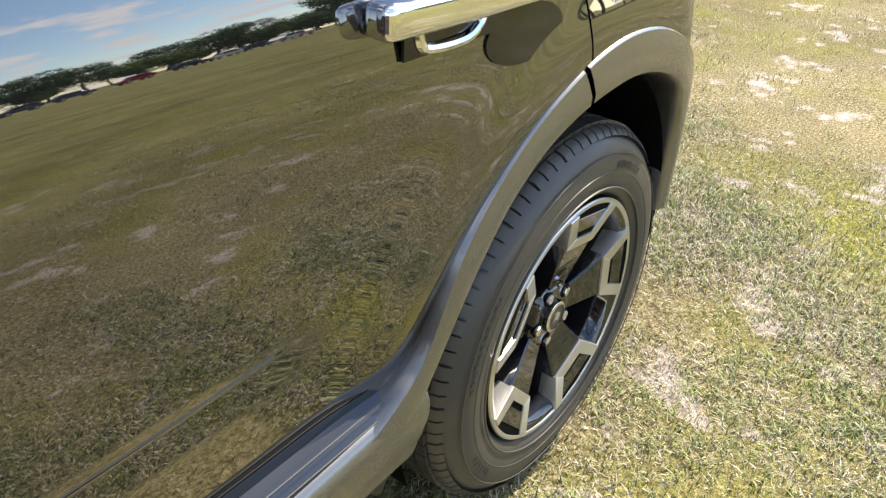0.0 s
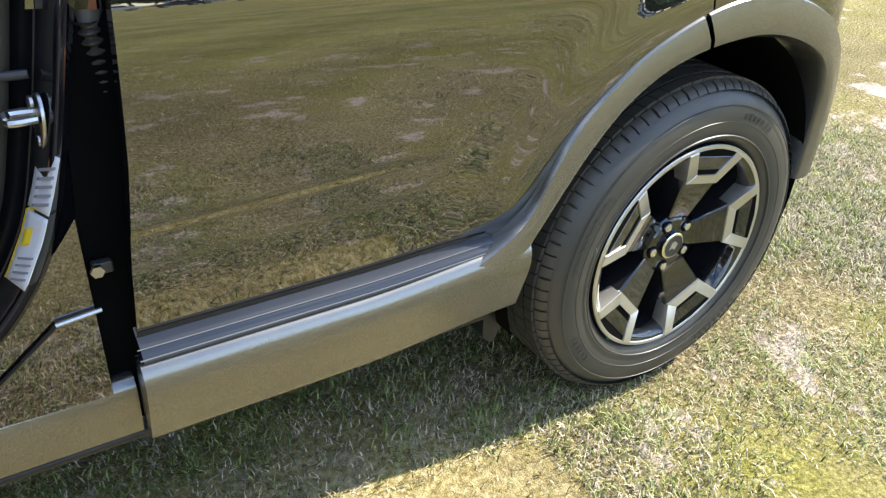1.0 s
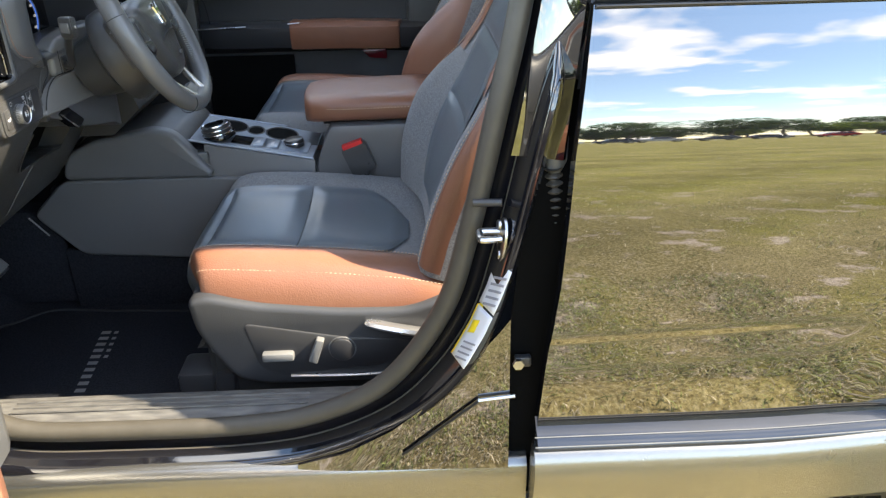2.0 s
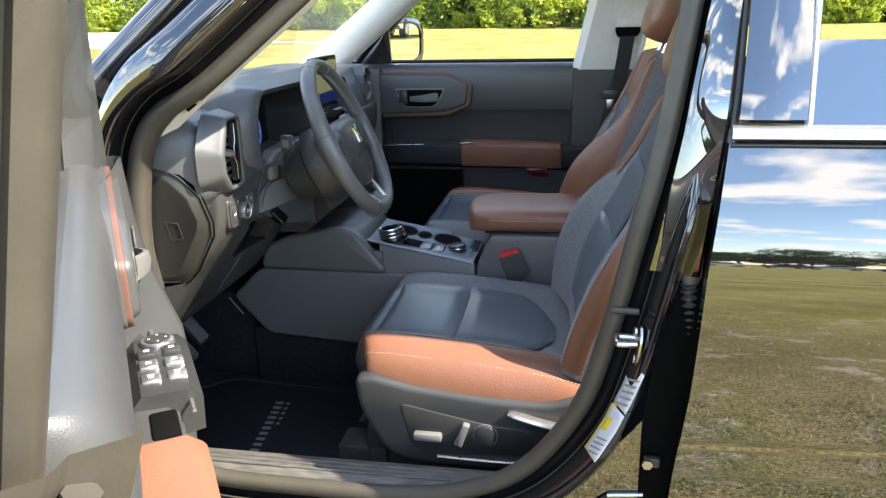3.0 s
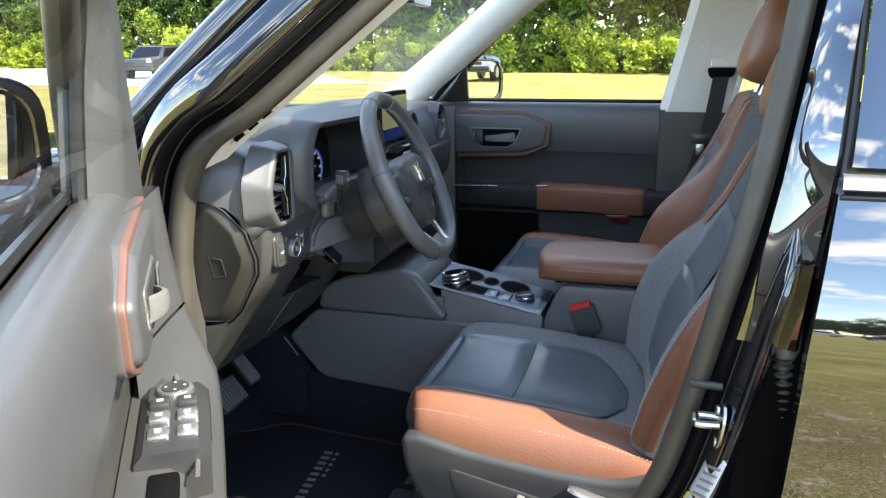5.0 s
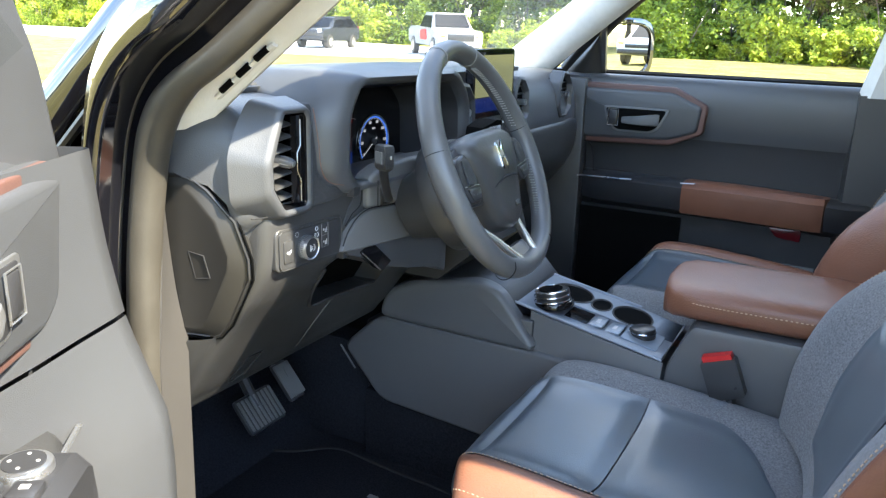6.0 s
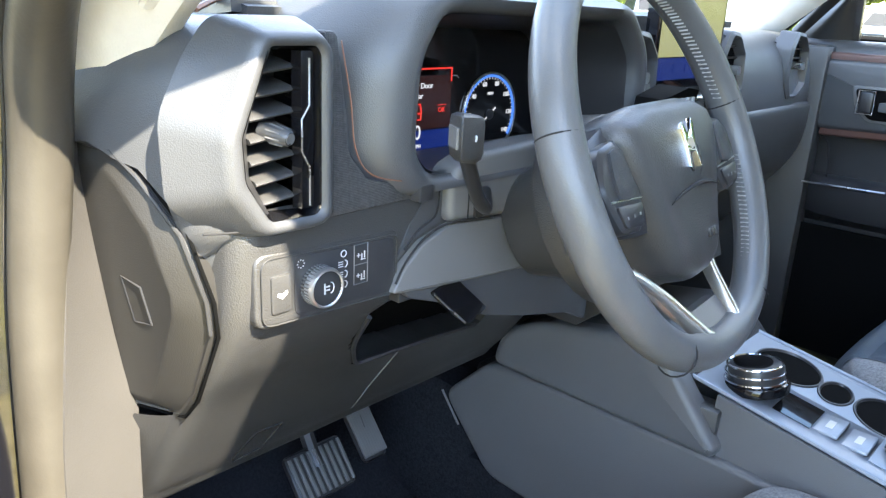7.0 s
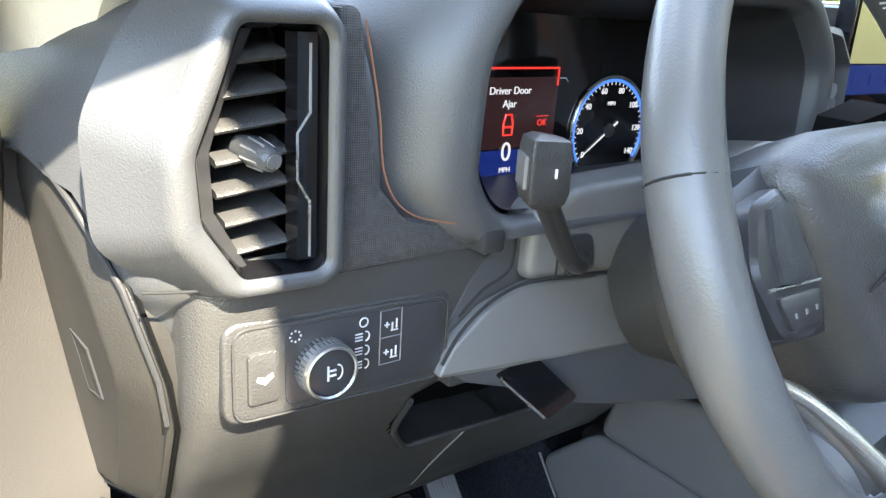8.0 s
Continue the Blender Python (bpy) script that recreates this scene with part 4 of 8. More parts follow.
# black bands between the blocks: groove shade put into colour
for y_groove in (0.091, 0.131, 0.169):
    part("tread_groove", loft([ring_points(TYRE_R + 0.0015, y_groove - 0.0035, 96), ring_points(TYRE_R - 0.001, y_groove, 96), ring_points(TYRE_R + 0.0015, y_groove + 0.0035, 96)], True, False), DARK, tyre_ob)
for r, rr in ((0.298, 0.0016), (0.268, 0.0022), (0.332, 0.0012)):
    part("sidewall_ridge", tube(ring_points(r, 0.0205, 90), rr, 6, True, up=(0, 1, 0)), RUBBER, tyre_ob)
letters = bmesh.new()
for start, count in ((0.95, 7), (2.5, 11), (5.15, 9), (3.6, 6)):
    for k in range(count):
        a = start + k * 0.052
        c, s = math.cos(a), math.sin(a)
        r0, r1, hw = 0.305, 0.318 + 0.002 * (k % 2), 0.0045
        vs = [letters.verts.new((r * c - d * s, 0.0185, WHEEL.z + r * s + d * c)) for r, d in ((r0, -hw), (r0, hw), (r1, hw), (r1, -hw))]
        letters.faces.new(vs)
part("sidewall_mark", letters, material("raised_rubber", (0.03, 0.03, 0.03), 0.5, bump=0.2), tyre_ob, "plain raised bars in place of lettering")["kind"] = "stuff"

rim = part("rim", loft([ring_points(r, y, 80) for r, y in ((0.247, 0.045), (0.246, 0.030), (0.238, 0.0275), (0.228, 0.031), (0.222, 0.040), (0.216, 0.07), (0.205, 0.17), (0.16, 0.19))], True, False), RIM_BLACK, wheel, "gloss black alloy rim with machined faces")
part("rim_lip", loft([ring_points(r, y, 80) for r, y in ((0.2465, 0.0290), (0.2445, 0.0262), (0.2380, 0.0262), (0.2350, 0.029))], True, False), RIM_CUT, rim, "bright machined outer lip")
SPOKE0 = 1.388  # the first spoke's angle


def on_spoke(k, r, across, y):
    a = SPOKE0 + 2 * math.pi * k / 5
    return (r * math.cos(a) - across * math.sin(a), y, WHEEL.z + r * math.sin(a) + across * math.cos(a))


def plate(k, outline, y_front, y_back, bevel=0.004):
    """A flat piece of a spoke from (radius, across) points."""
    bm = bmesh.new()
    c = Vector((sum(p[0] for p in outline) / len(outline), sum(p[1] for p in outline) / len(outline)))
    inset = [Vector(p) + (c - Vector(p)).normalized() * bevel for p in outline]
    yf = y_front if callable(y_front) else (lambda r: y_front)
    rings = [[on_spoke(k, r, d, y_back) for r, d in outline], [on_spoke(k, r, d, yf(r) + bevel * 0.7) for r, d in outline], [on_spoke(k, p.x, p.y, yf(p.x)) for p in inset]]
    return loft(rings, True, True, bm)


dish = lambda r: 0.062 - 0.036 * min(max((r - 0.05) / 0.17, 0), 1)
for k in range(5):
    spoke = part("spoke", plate(k, [(0.045, -0.027), (0.158, -0.052), (0.222, -0.086), (0.222, 0.086), (0.158, 0.052), (0.045, 0.027)], lambda r: dish(r) + 0.0015, 0.135, 0.005), RIM_BLACK, rim)
    # the machined frame: a bar and two legs round a pocket, whose shade is a black plate
    part("frame_bar", plate(k, [(0.154, -0.050), (0.154, 0.050), (0.176, 0.031), (0.176, -0.031)], lambda r: dish(r) - 0.0025, 0.07, 0.0015), RIM_CUT, rim)
    for s in (-1, 1):
        part("frame_leg", plate(k, [(0.154, s * 0.050), (0.2215, s * 0.088), (0.2295, s * 0.064), (0.176, s * 0.031)], lambda r: dish(r) - 0.0025, 0.07, 0.0015), RIM_CUT, rim)
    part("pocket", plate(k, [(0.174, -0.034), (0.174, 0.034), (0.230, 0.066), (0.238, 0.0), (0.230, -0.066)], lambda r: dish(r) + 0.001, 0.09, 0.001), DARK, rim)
part("hub", loft([ring_points(r, y, 40) for r, y in ((0.074, 0.09), (0.070, 0.066), (0.060, 0.058), (0.034, 0.058), (0.033, 0.050))], True, False), RIM_BLACK, rim)
part("hub_cap", loft([ring_points(r, y, 32) for r, y in ((0.0325, 0.06), (0.032, 0.049), (0.028, 0.0465), (0.0265, 0.0465))], True, False), CHROME, rim, "chrome rim of the hub cap")
part("cap_face", disc((0, 0.049, WHEEL.z), (0, -1, 0), 0.027, 0.001, 32), SMOOTH_BLACK, rim)
part("cap_badge", prism([(-0.012, WHEEL.z - 0.008), (-0.004, WHEEL.z - 0.004), (0.006, WHEEL.z - 0.010), (0.012, WHEEL.z + 0.004), (0.004, WHEEL.z + 0.011), (-0.006, WHEEL.z + 0.008)], "y", 0.048, 0.0463), SATIN, rim, "plain silver badge shape")
for k in range(5):
    a = SPOKE0 + 0.62 + 2 * math.pi * k / 5
    x, z = 0.054 * math.cos(a), WHEEL.z + 0.054 * math.sin(a)
    # a flat black disc paints the shade round each nut
    part("nut_recess", disc((x, 0.0575, z), (0, -1, 0), 0.0145, 0.0006, 20), DARK, rim)
    nut = prism([(x + 0.0105 * math.cos(b), z + 0.0105 * math.sin(b)) for b in (math.pi / 3 * j for j in range(6))], "y", 0.062, 0.0505, 0.003)
    part("wheel_nut", nut, CHROME, rim, "chrome wheel nut")
part("brake_disc", disc((0, 0.17, WHEEL.z), (0, -1, 0), 0.15, 0.02, 40), STEEL, wheel, "grey steel brake disc")
part("caliper", box(-0.17, -0.09, 0.13, 0.18, 0.33, 0.45, 0.012), SMOOTH_BLACK, wheel)


def repeat_part(src, parent):
    """The same part again under another parent, sharing its mesh, with what belongs to it."""
    ob = new(src.name.split(".")[0], src.data)
    ob.parent = parent
    for key in ("label", "kind"):
        if key in src:
            ob[key] = src[key]
    for child in list(src.children):
        repeat_part(child, ob)
    return ob


shift = Matrix.Translation(ORIGIN[car])
half_turn = Matrix.Rotation(math.pi, 4, "Z")
wheel.matrix_basis = shift.inverted() @ Matrix.Translation((0.051, -0.008, 0)) @ shift
for place_m in (Matrix.Translation((-2.62, 0.045, 0)), Matrix.Translation((0.051, WIDE - 0.03, 0)) @ half_turn, Matrix.Translation((-2.62, WIDE - 0.045, 0)) @ half_turn):
    repeat_part(wheel, car).matrix_basis = shift.inverted() @ place_m @ shift
part("valve", tube([(-0.165, 0.045, 0.165), (-0.155, 0.038, 0.175)], 0.004, 8), material("green_cap", (0.02, 0.35, 0.2), 0.4), rim, "small green valve cap")

# ---- door handle of the rear door ----
def bar_ring(x, k):
    """A squarish ring of the pull handle at x, k of its full size."""
    y, z = side(x, 1.02) - 0.0165, 1.031 - 0.028 * (x + 0.37)
    return [(x, y + 0.0185 * k * math.copysign(abs(math.cos(q)) ** 0.5, math.cos(q)), z + 0.0185 * k * math.copysign(abs(math.sin(q)) ** 0.5, math.sin(q))) for q in np.linspace(0, 2 * math.pi, 33)[:-1]]


handle_run = [(-0.501, 0.55), (-0.499, 0.85), (-0.494, 0.97)] + [(x, 1.0 - 0.10 * step(-0.37, -0.21, x)) for x in np.linspace(-0.487, -0.227, 14)] + [(-0.218, 0.80), (-0.212, 0.5)]
handle = part("door_handle", loft([bar_ring(x, k) for x, k in handle_run], True, True), CHROME, car, "chrome pull handle", 50)
part("handle_recess", sheet(lambda u, v: (-0.452 + 0.22 * u, side(-0.37, 1.0) - 0.003, 0.984 + 0.035 * v), 6, 3, 0.004), PIANO, car, "dark cup behind the handle")
part("handle_bezel", tube(spline([(-0.430, 0.006, 1.010), (-0.420, 0.004, 0.992), (-0.357, 0.003, 0.989), (-0.328, 0.004, 1.000), (-0.317, 0.006, 1.016)], 20), 0.006, 8), CHROME, car)
# added oval plate: paints a dark reflection in the curved door skin
part("keyhole_cover", disc((-0.222, side(-0.222, 0.968) + 0.001, 0.968), (0, -1, 0.1), 0.085, 0.003, 32, flat=0.42), PIANO, car, "gloss black oval plate standing for a dark reflection under the handle")

# fittings on the middle pillar
striker = part("door_striker", disc((-1.118, 0.074, 0.845), (-1, -0.15, 0.12), 0.020, 0.004, 20, 0.001, flat=1.75), STEEL, car, "zinc striker plate with a hoop")
part("hoop", tube(spline([(-1.122, 0.062, 0.853), (-1.150, 0.060, 0.853), (-1.152, 0.074, 0.853), (-1.150, 0.089, 0.853), (-1.122, 0.089, 0.853)], 16), 0.0055, 8), STEEL, striker)
for dz in (-0.024, 0.024):
    part("screw", disc((-1.123, 0.075, 0.845 + dz), (-1, -0.15, 0.12), 0.008, 0.004, 12, 0.001), STEEL, striker)
part("door_switch_pin", tube([(-1.118, 0.098, 0.895), (-1.160, 0.105, 0.893)], 0.006, 10), SMOOTH_BLACK, car, "black rubber door stop")


def pillar_label(name, z0, z1, mat, y0=0.022, y1=0.086, off=0.0):
    """A sticker that follows the pillar's curved front face."""
    def f(u, v):
        z = z0 + (z1 - z0) * v
        x = float(np.interp(z, (0.60, 0.65, 0.70, 0.76, 0.81), (-1.222, -1.189, -1.163, -1.139, -1.122))) - 0.004 - off
        y = y0 + (y1 - y0) * u
        return (x + 0.016 * (1 - u) , y, z + 0.012 * (1 - u))
    return part(name, sheet(f, 4, 10, 0.0008), mat, car, sharp=180)


pillar_label("certification_label", 0.735, 0.806, LABEL_WHITE)
pillar_label("tyre_label", 0.642, 0.731, LABEL_WHITE)
pillar_label("label_band", 0.642, 0.731, LABEL_YELLOW, 0.071, 0.0862, 0.0012)
pillar_label("label_block", 0.690, 0.712, LABEL_YELLOW, 0.045, 0.070, 0.0012)
for k in range(5):
    pillar_label("label_line", 0.745 + 0.011 * k, 0.749 + 0.011 * k, LABEL_GREY, 0.028, 0.060, 0.0012)
for k in range(4):
    pillar_label("label_line", 0.650 + 0.009 * k, 0.653 + 0.009 * k, LABEL_GREY, 0.030, 0.062, 0.0012)

boot = []
for k in range(90):
    t = k / 89
    boot.append((Vector((-1.052 + 0.006 * math.sin(3 * t) + 0.016 * max(0, t - 0.6), 0.050 + 0.010 * t, 0.955 - 0.155 * t)), 0.0110 + 0.0032 * math.cos(2 * math.pi * t * 13)))
part("cable_boot", tube([b[0] + Vector((0.004, 0.030, 0)) for b in boot], [b[1] for b in boot], 12), SEAL, car, "ribbed black rubber cable sleeve")
part("boot_collar", tube([(-1.042, 0.090, 1.045), (-1.042, 0.086, 1.03), (-1.043, 0.084, 0.965), (-1.047, 0.083, 0.948)], [0.010, 0.016, 0.016, 0.011], 12), GREY_PLASTIC, car, "grey rubber collar of the cable sleeve")
part("door_check", box(-1.100, -1.074, 0.048, 0.062, 0.634, 0.652, 0.003), SMOOTH_BLACK, car, "small dark hinge bracket")
part("hinge_bolt", disc((-1.095, 0.047, 0.643), (0, -1, 0), 0.009, 0.006, 6), STEEL, car)

# ---- cabin shell ----
part("cabin_floor", sheet(lambda u, v: (-2.62 + 3.2 * u - 0.0, 0.20 + (WIDE - 0.40) * v, 0.325 + 0.42 * step(-2.28, -2.62, -2.62 + 3.2 * u)), 60, 12, 0.01), CARPET, car, "black carpeted footwell floor")
part("bulkhead", box(-2.66, -2.60, 0.16, WIDE - 0.16, 0.25, 1.12, 0.01), DARK, car)
part("rear_bulkhead", sheet(lambda u, v: (0.45 + 0.12 * v, 0.25 + (WIDE - 0.5) * u, 0.34 + 1.3 * v), 6, 6, 0.02), GREY_PLASTIC, car, "grey trim at the back of the cabin")


def sill_plate():
    prof = [(0.138, 0.488), (0.150, 0.497), (0.175, 0.500), (0.200, 0.498), (0.214, 0.490), (0.220, 0.470), (0.224, 0.40), (0.228, 0.335)]
    return extruded(prof, -2.02, -1.18, 20)


part("far_kick_panel", box(-2.64, -1.96, WIDE - 0.205, WIDE - 0.155, 0.25, 1.16, 0.006), DASH_LOW, car, "dark panel beside the far footwell")
plate_ob = part("sill_plate", sill_plate(), SILL_PLATE, car, "scuffed dark plastic sill plate")
for yy in (0.158, 0.172, 0.186):
    part("tread_rib", tube([(-1.97, yy, 0.5005), (-1.45, yy, 0.5005)], 0.0022, 6), SILL_PLATE, plate_ob)
part("inner_kick_panel", sheet(lambda u, v: (-2.062 - 0.20 * u, 0.226 + 0.006 * u, 0.335 + 0.52 * v), 6, 8, 0.01), DASH_LOW, car, "dark plastic panel beside the footwell")


# ---- doors ----
HINGE = (-2.150, 0.015)
OPEN = -55.9


def side_door(mirror, turn):
    """A front door: outer skin, inner panel, pull, handle, window and mirror. Built shut, then swung on its hinge. The
    passenger side takes darker trim copies for its shade.
    """
    y_h = WIDE - HINGE[1] if mirror else HINGE[1]
    name = "passenger_door" if mirror else "driver_door"
    label = "shut passenger door with slate trim and brown piping" if mirror else "open driver door with slate trim and brown piping"
    door = thing(name, (HINGE[0], y_h, 0.55), label, "car door", "front doors")
    add = lambda n, bm, mat, parent=door, lab="", sharp=38: part(n, bm, mat, parent, lab, sharp, mirror)
    x0, x1 = -2.135, -1.085
    rear = lambda z: door_front(z) - 0.012
    # outer skin
    add("outer_skin", sheet(lambda u, v: (x0 + (rear(0.53 + 0.65 * v) - x0) * u, side_base(0.53 + 0.65 * v), 0.53 + 0.65 * v), 20, 30, 0.012), PAINT)
    add("lower_cladding", extruded([(0.035, 0.512), (0.004, 0.508), (-0.013, 0.478), (-0.006, 0.425), (0.010, 0.365), (0.05, 0.350)], x0, -1.08, 6), CLAD)
    # shut face at the rear end: the folded paint with its seal
    add("shut_face", loft([[(rear(z) - d, side_base(min(z, 1.18)) + dy, z) for d, dy in ((0.0, 0.006), (0.004, 0.022), (0.022, 0.026), (0.030, 0.075), (0.046, 0.085), (0.052, 0.120))] for z in np.linspace(0.40, 1.18, 26)], False, False), SEAL, lab="rubber-edged rear shut face of the door")
    add("shut_seal", tube(spline([(rear(z) - 0.040, side_base(z) + 0.094, z) for z in np.linspace(0.42, 1.16, 10)], 24), 0.010, 8), SEAL)
    # inner panel: one closed moulding, with the softer upper pad laid over it
    trim = [(0.100, 1.165), (0.118, 1.172), (0.140, 1.170), (0.157, 1.152), (0.165, 1.110), (0.163, 1.050), (0.154, 1.000), (0.149, 0.940), (0.148, 0.85), (0.150, 0.76),
            (0.158, 0.68), (0.168, 0.60), (0.170, 0.54), (0.160, 0.47), (0.135, 0.440), (0.100, 0.432)]
    trim_line = [(p.x, p.y) for p in spline([(a, b, 0) for a, b in trim], 60)]
    ends = [(-2.092, 0.10), (-2.086, 0.45), (-2.070, 0.85), (-2.04, 1.0), (-1.80, 1.0), (-1.50, 1.0), (-1.22, 1.0), (-1.160, 0.97), (-1.135, 0.85), (-1.122, 0.55), (-1.118, 0.10)]

    def moulding(line, x_ends, lift=0.0):
        rings = []
        for x, k in x_ends:
            low = 0.09 * step(-1.95, -2.09, x)
            ring = [(x, 0.100 + (y - 0.100 + lift) * k, z + low * step(0.75, 0.44, z)) for y, z in line]
            rings.append(ring + [(x, 0.085, line[-1][1] + low), (x, 0.085, line[0][1])])
        return loft(rings, True, True)

    def inner(x_a, x_b, za, zb, extra, bulge=0.0, nu=24, nv=18, thick=0.012):
        def f(u, v):
            x, z = x_a + (x_b - x_a) * u, za + (zb - za) * v
            e = math.sin(math.pi * min(max(v, 0.001), 0.999)) ** 0.5
            return (x, 0.150 + extra + bulge * e, z)
        return sheet(f, nu, nv, thick)

    add("panel", moulding(trim_line, ends), DOOR_SHADED if mirror else DASH_LOW, lab="dark grained door trim", sharp=50)
    add("upper_pad", moulding([q for q in trim_line if q[1] > 1.004], ends, 0.006), DASH, lab="slate soft-touch upper pad", sharp=50)
    # raised blade that carries the handle, with brown piping round it
    blade_poly = [(-2.03, 1.138), (-1.715, 1.136), (-1.632, 1.100), (-1.640, 1.028), (-1.718, 1.001), (-1.955, 0.992), (-2.03, 1.03)]
    add("handle_blade", prism(rounded(blade_poly, 0.014, 6), "y", 0.15, 0.192, 0.012, 4), DASH, lab="slate padded blade round the door handle")
    e = 0.012 if mirror else 0.011
    if not mirror:
        base_poly = [(-2.03, 1.150), (-1.711, 1.148), (-1.618, 1.106), (-1.626, 1.022), (-1.713, 0.988), (-1.960, 0.979), (-2.03, 1.03)]
        add("blade_base", prism(rounded(base_poly, 0.013, 5), "y", 0.15, 0.1745, 0.003, 3), DASH, lab="slate base of the padded blade")
    edge_poly = [(-2.03, 1.138 + e), (-1.712, 1.136 + e), (-1.631 + e, 1.103), (-1.639 + e, 1.025), (-1.714, 1.000 - e), (-1.960, 0.991 - e), (-1.955, 1.00), (-2.03, 1.06)]
    add("brown_piping", prism(rounded(edge_poly, 0.012, 5), "y", 0.15 if mirror else 0.172, 0.1865 if mirror else 0.182, 0.006 if mirror else 0.003, 3), PIPING, lab="brown leather edge round the padded blade")
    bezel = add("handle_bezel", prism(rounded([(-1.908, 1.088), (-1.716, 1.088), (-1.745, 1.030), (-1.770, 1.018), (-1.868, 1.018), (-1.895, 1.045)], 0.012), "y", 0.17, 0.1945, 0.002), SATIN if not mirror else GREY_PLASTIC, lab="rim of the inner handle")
    # a plate without a hollow: the handle recess's shade put into its colour
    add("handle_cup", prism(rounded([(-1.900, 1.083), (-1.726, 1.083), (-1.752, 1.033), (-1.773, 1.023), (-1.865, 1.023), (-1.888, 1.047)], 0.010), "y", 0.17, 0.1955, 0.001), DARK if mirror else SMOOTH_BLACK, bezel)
    add("lock_buttons", box(-1.888, -1.862, 0.19, 0.2015, 1.036, 1.078, 0.004), SMOOTH_BLACK, bezel)
    add("lock_rim", tube([(-1.890, 0.200, 1.034), (-1.890, 0.200, 1.080), (-1.860, 0.200, 1.080), (-1.860, 0.200, 1.034)], 0.0014, 6, True), SATIN, bezel)
    add("inner_handle", loft([[(x, 0.192 + 0.016 * math.sin(math.pi * (x + 1.85) / 0.10) + dy, 1.050 + 0.006 * (x + 1.85) / 0.1 + dz * (0.7 + 0.6 * (x + 1.85) / 0.1)) for dy, dz in ((0.0, -0.013), (0.007, -0.011), (0.009, 0.0), (0.007, 0.011), (0.0, 0.013))] for x in np.linspace(-1.850, -1.745, 10)], True, True), GREY_PLASTIC, bezel, "silver-grey pull lever")
    # armrest with switches (driver) and a brown pad
    arm = add("armrest", loft([[(x, 0.150 + d * w, z - 0.01 * step(-1.5, -1.2, x)) for d, z in ((0.0, 0.895), (0.055, 0.892), (0.072, 0.880), (0.074, 0.850), (0.060, 0.815), (0.0, 0.79))] for x, w in
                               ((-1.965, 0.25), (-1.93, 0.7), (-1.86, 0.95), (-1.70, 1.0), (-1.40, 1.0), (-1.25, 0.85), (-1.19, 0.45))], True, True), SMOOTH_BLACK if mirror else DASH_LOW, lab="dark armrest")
    add("armrest_pad", loft([[(x, 0.160 + d * w, z - 0.01 * step(-1.5, -1.2, x)) for d, z in ((0.0, 0.898), (0.060, 0.899), (0.078, 0.885), (0.080, 0.850), (0.066, 0.812), (0.0, 0.80))] for x, w in
                             ((-1.655 + (0 if mirror else 0.09), 1.0), (-1.645 + (0 if mirror else 0.09), 1.04), (-1.50, 1.04), (-1.34, 1.0), (-1.30, 0.8), (-1.29, 0.5))], True, True), BROWN, arm, "brown leather armrest pad")
    add("trim_sliver", tube([(-1.80, 0.222, 0.888), (-1.965, 0.205, 0.880)], 0.0035, 6, flat=0.6), SATIN, arm)
    add("trim_sliver", tube([(-1.62, 0.236, 0.899), (-1.66, 0.236, 0.896)], 0.003, 6, flat=0.6), SATIN, arm)
    if not mirror:
        pod = add("switch_pod", loft([[(x, 0.166 + d * 0.086, z - 0.01 * k) for d, z in ((0.0, 0.900), (0.12, 0.912), (0.85, 0.912), (1.0, 0.898), (0.98, 0.85), (0.0, 0.84))] for x, k in ((-1.872, 4), (-1.866, 0.6), (-1.855, 0), (-1.80, 0), (-1.70, 0), (-1.66, 0))], True, True), SMOOTH_BLACK, arm, "gloss dark window switch pod")
        add("mirror_dial", disc((-1.828, 0.210, 0.910), (0, 0, 1), 0.024, 0.010, 28, 0.003), SATIN, pod, "round silver mirror switch")
        add("dial_top", disc((-1.828, 0.210, 0.9185), (0, 0, 1), 0.018, 0.003, 24), SMOOTH_BLACK, pod)
        for dx, dy in ((0.012, 0), (-0.012, 0), (0, 0.012), (0, -0.012)):
            add("arrow_mark", disc((-1.828 + dx, 0.210 + dy, 0.921), (0, 0, 1), 0.0018, 0.0008, 8), WHITE_MARK, pod)
        for i, xx in enumerate((-1.790, -1.752, -1.710)):
            for yy in (0.192, 0.226):
                add("window_switch", box(xx - 0.013, xx + 0.013, yy - 0.013, yy + 0.013, 0.905, 0.920 - 0.002 * i, 0.004), SATIN if i else SMOOTH_BLACK, pod, "silver window switch" if i else "")
                add("switch_mark", box(xx - 0.003, xx + 0.003, yy - 0.004, yy + 0.004, 0.918, 0.9207 - 0.002 * i), WHITE_MARK, pod)
        # solid black block, slightly proud: paints the shade of a hollow grab cup
        add("pull_cup", box(-1.645, -1.578, 0.182, 0.216, 0.86, 0.8965, 0.004), DARK, arm, "black block standing for the shade in the grab cup")
        add("speaker_grille", disc((-1.98, 0.166, 0.62), (0, 1, 0), 0.085, 0.008, 36, 0.003), MESH, lab="dark perforated speaker grille")
        for r in (0.02, 0.035, 0.05, 0.065, 0.078):
            add("grille_ring", tube([(-1.98 + r * math.cos(a), 0.1745, 0.62 + r * math.sin(a)) for a in np.linspace(0, 2 * math.pi, 40)[:-1]], 0.0022, 5, True), GREY_PLASTIC)
        wing_y = lambda z: float(np.interp(z, (0.50, 0.66, 0.76, 0.83, 0.89, 0.95, 1.05, 1.15), (0.258, 0.266, 0.269, 0.266, 0.246, 0.226, 0.210, 0.202)))
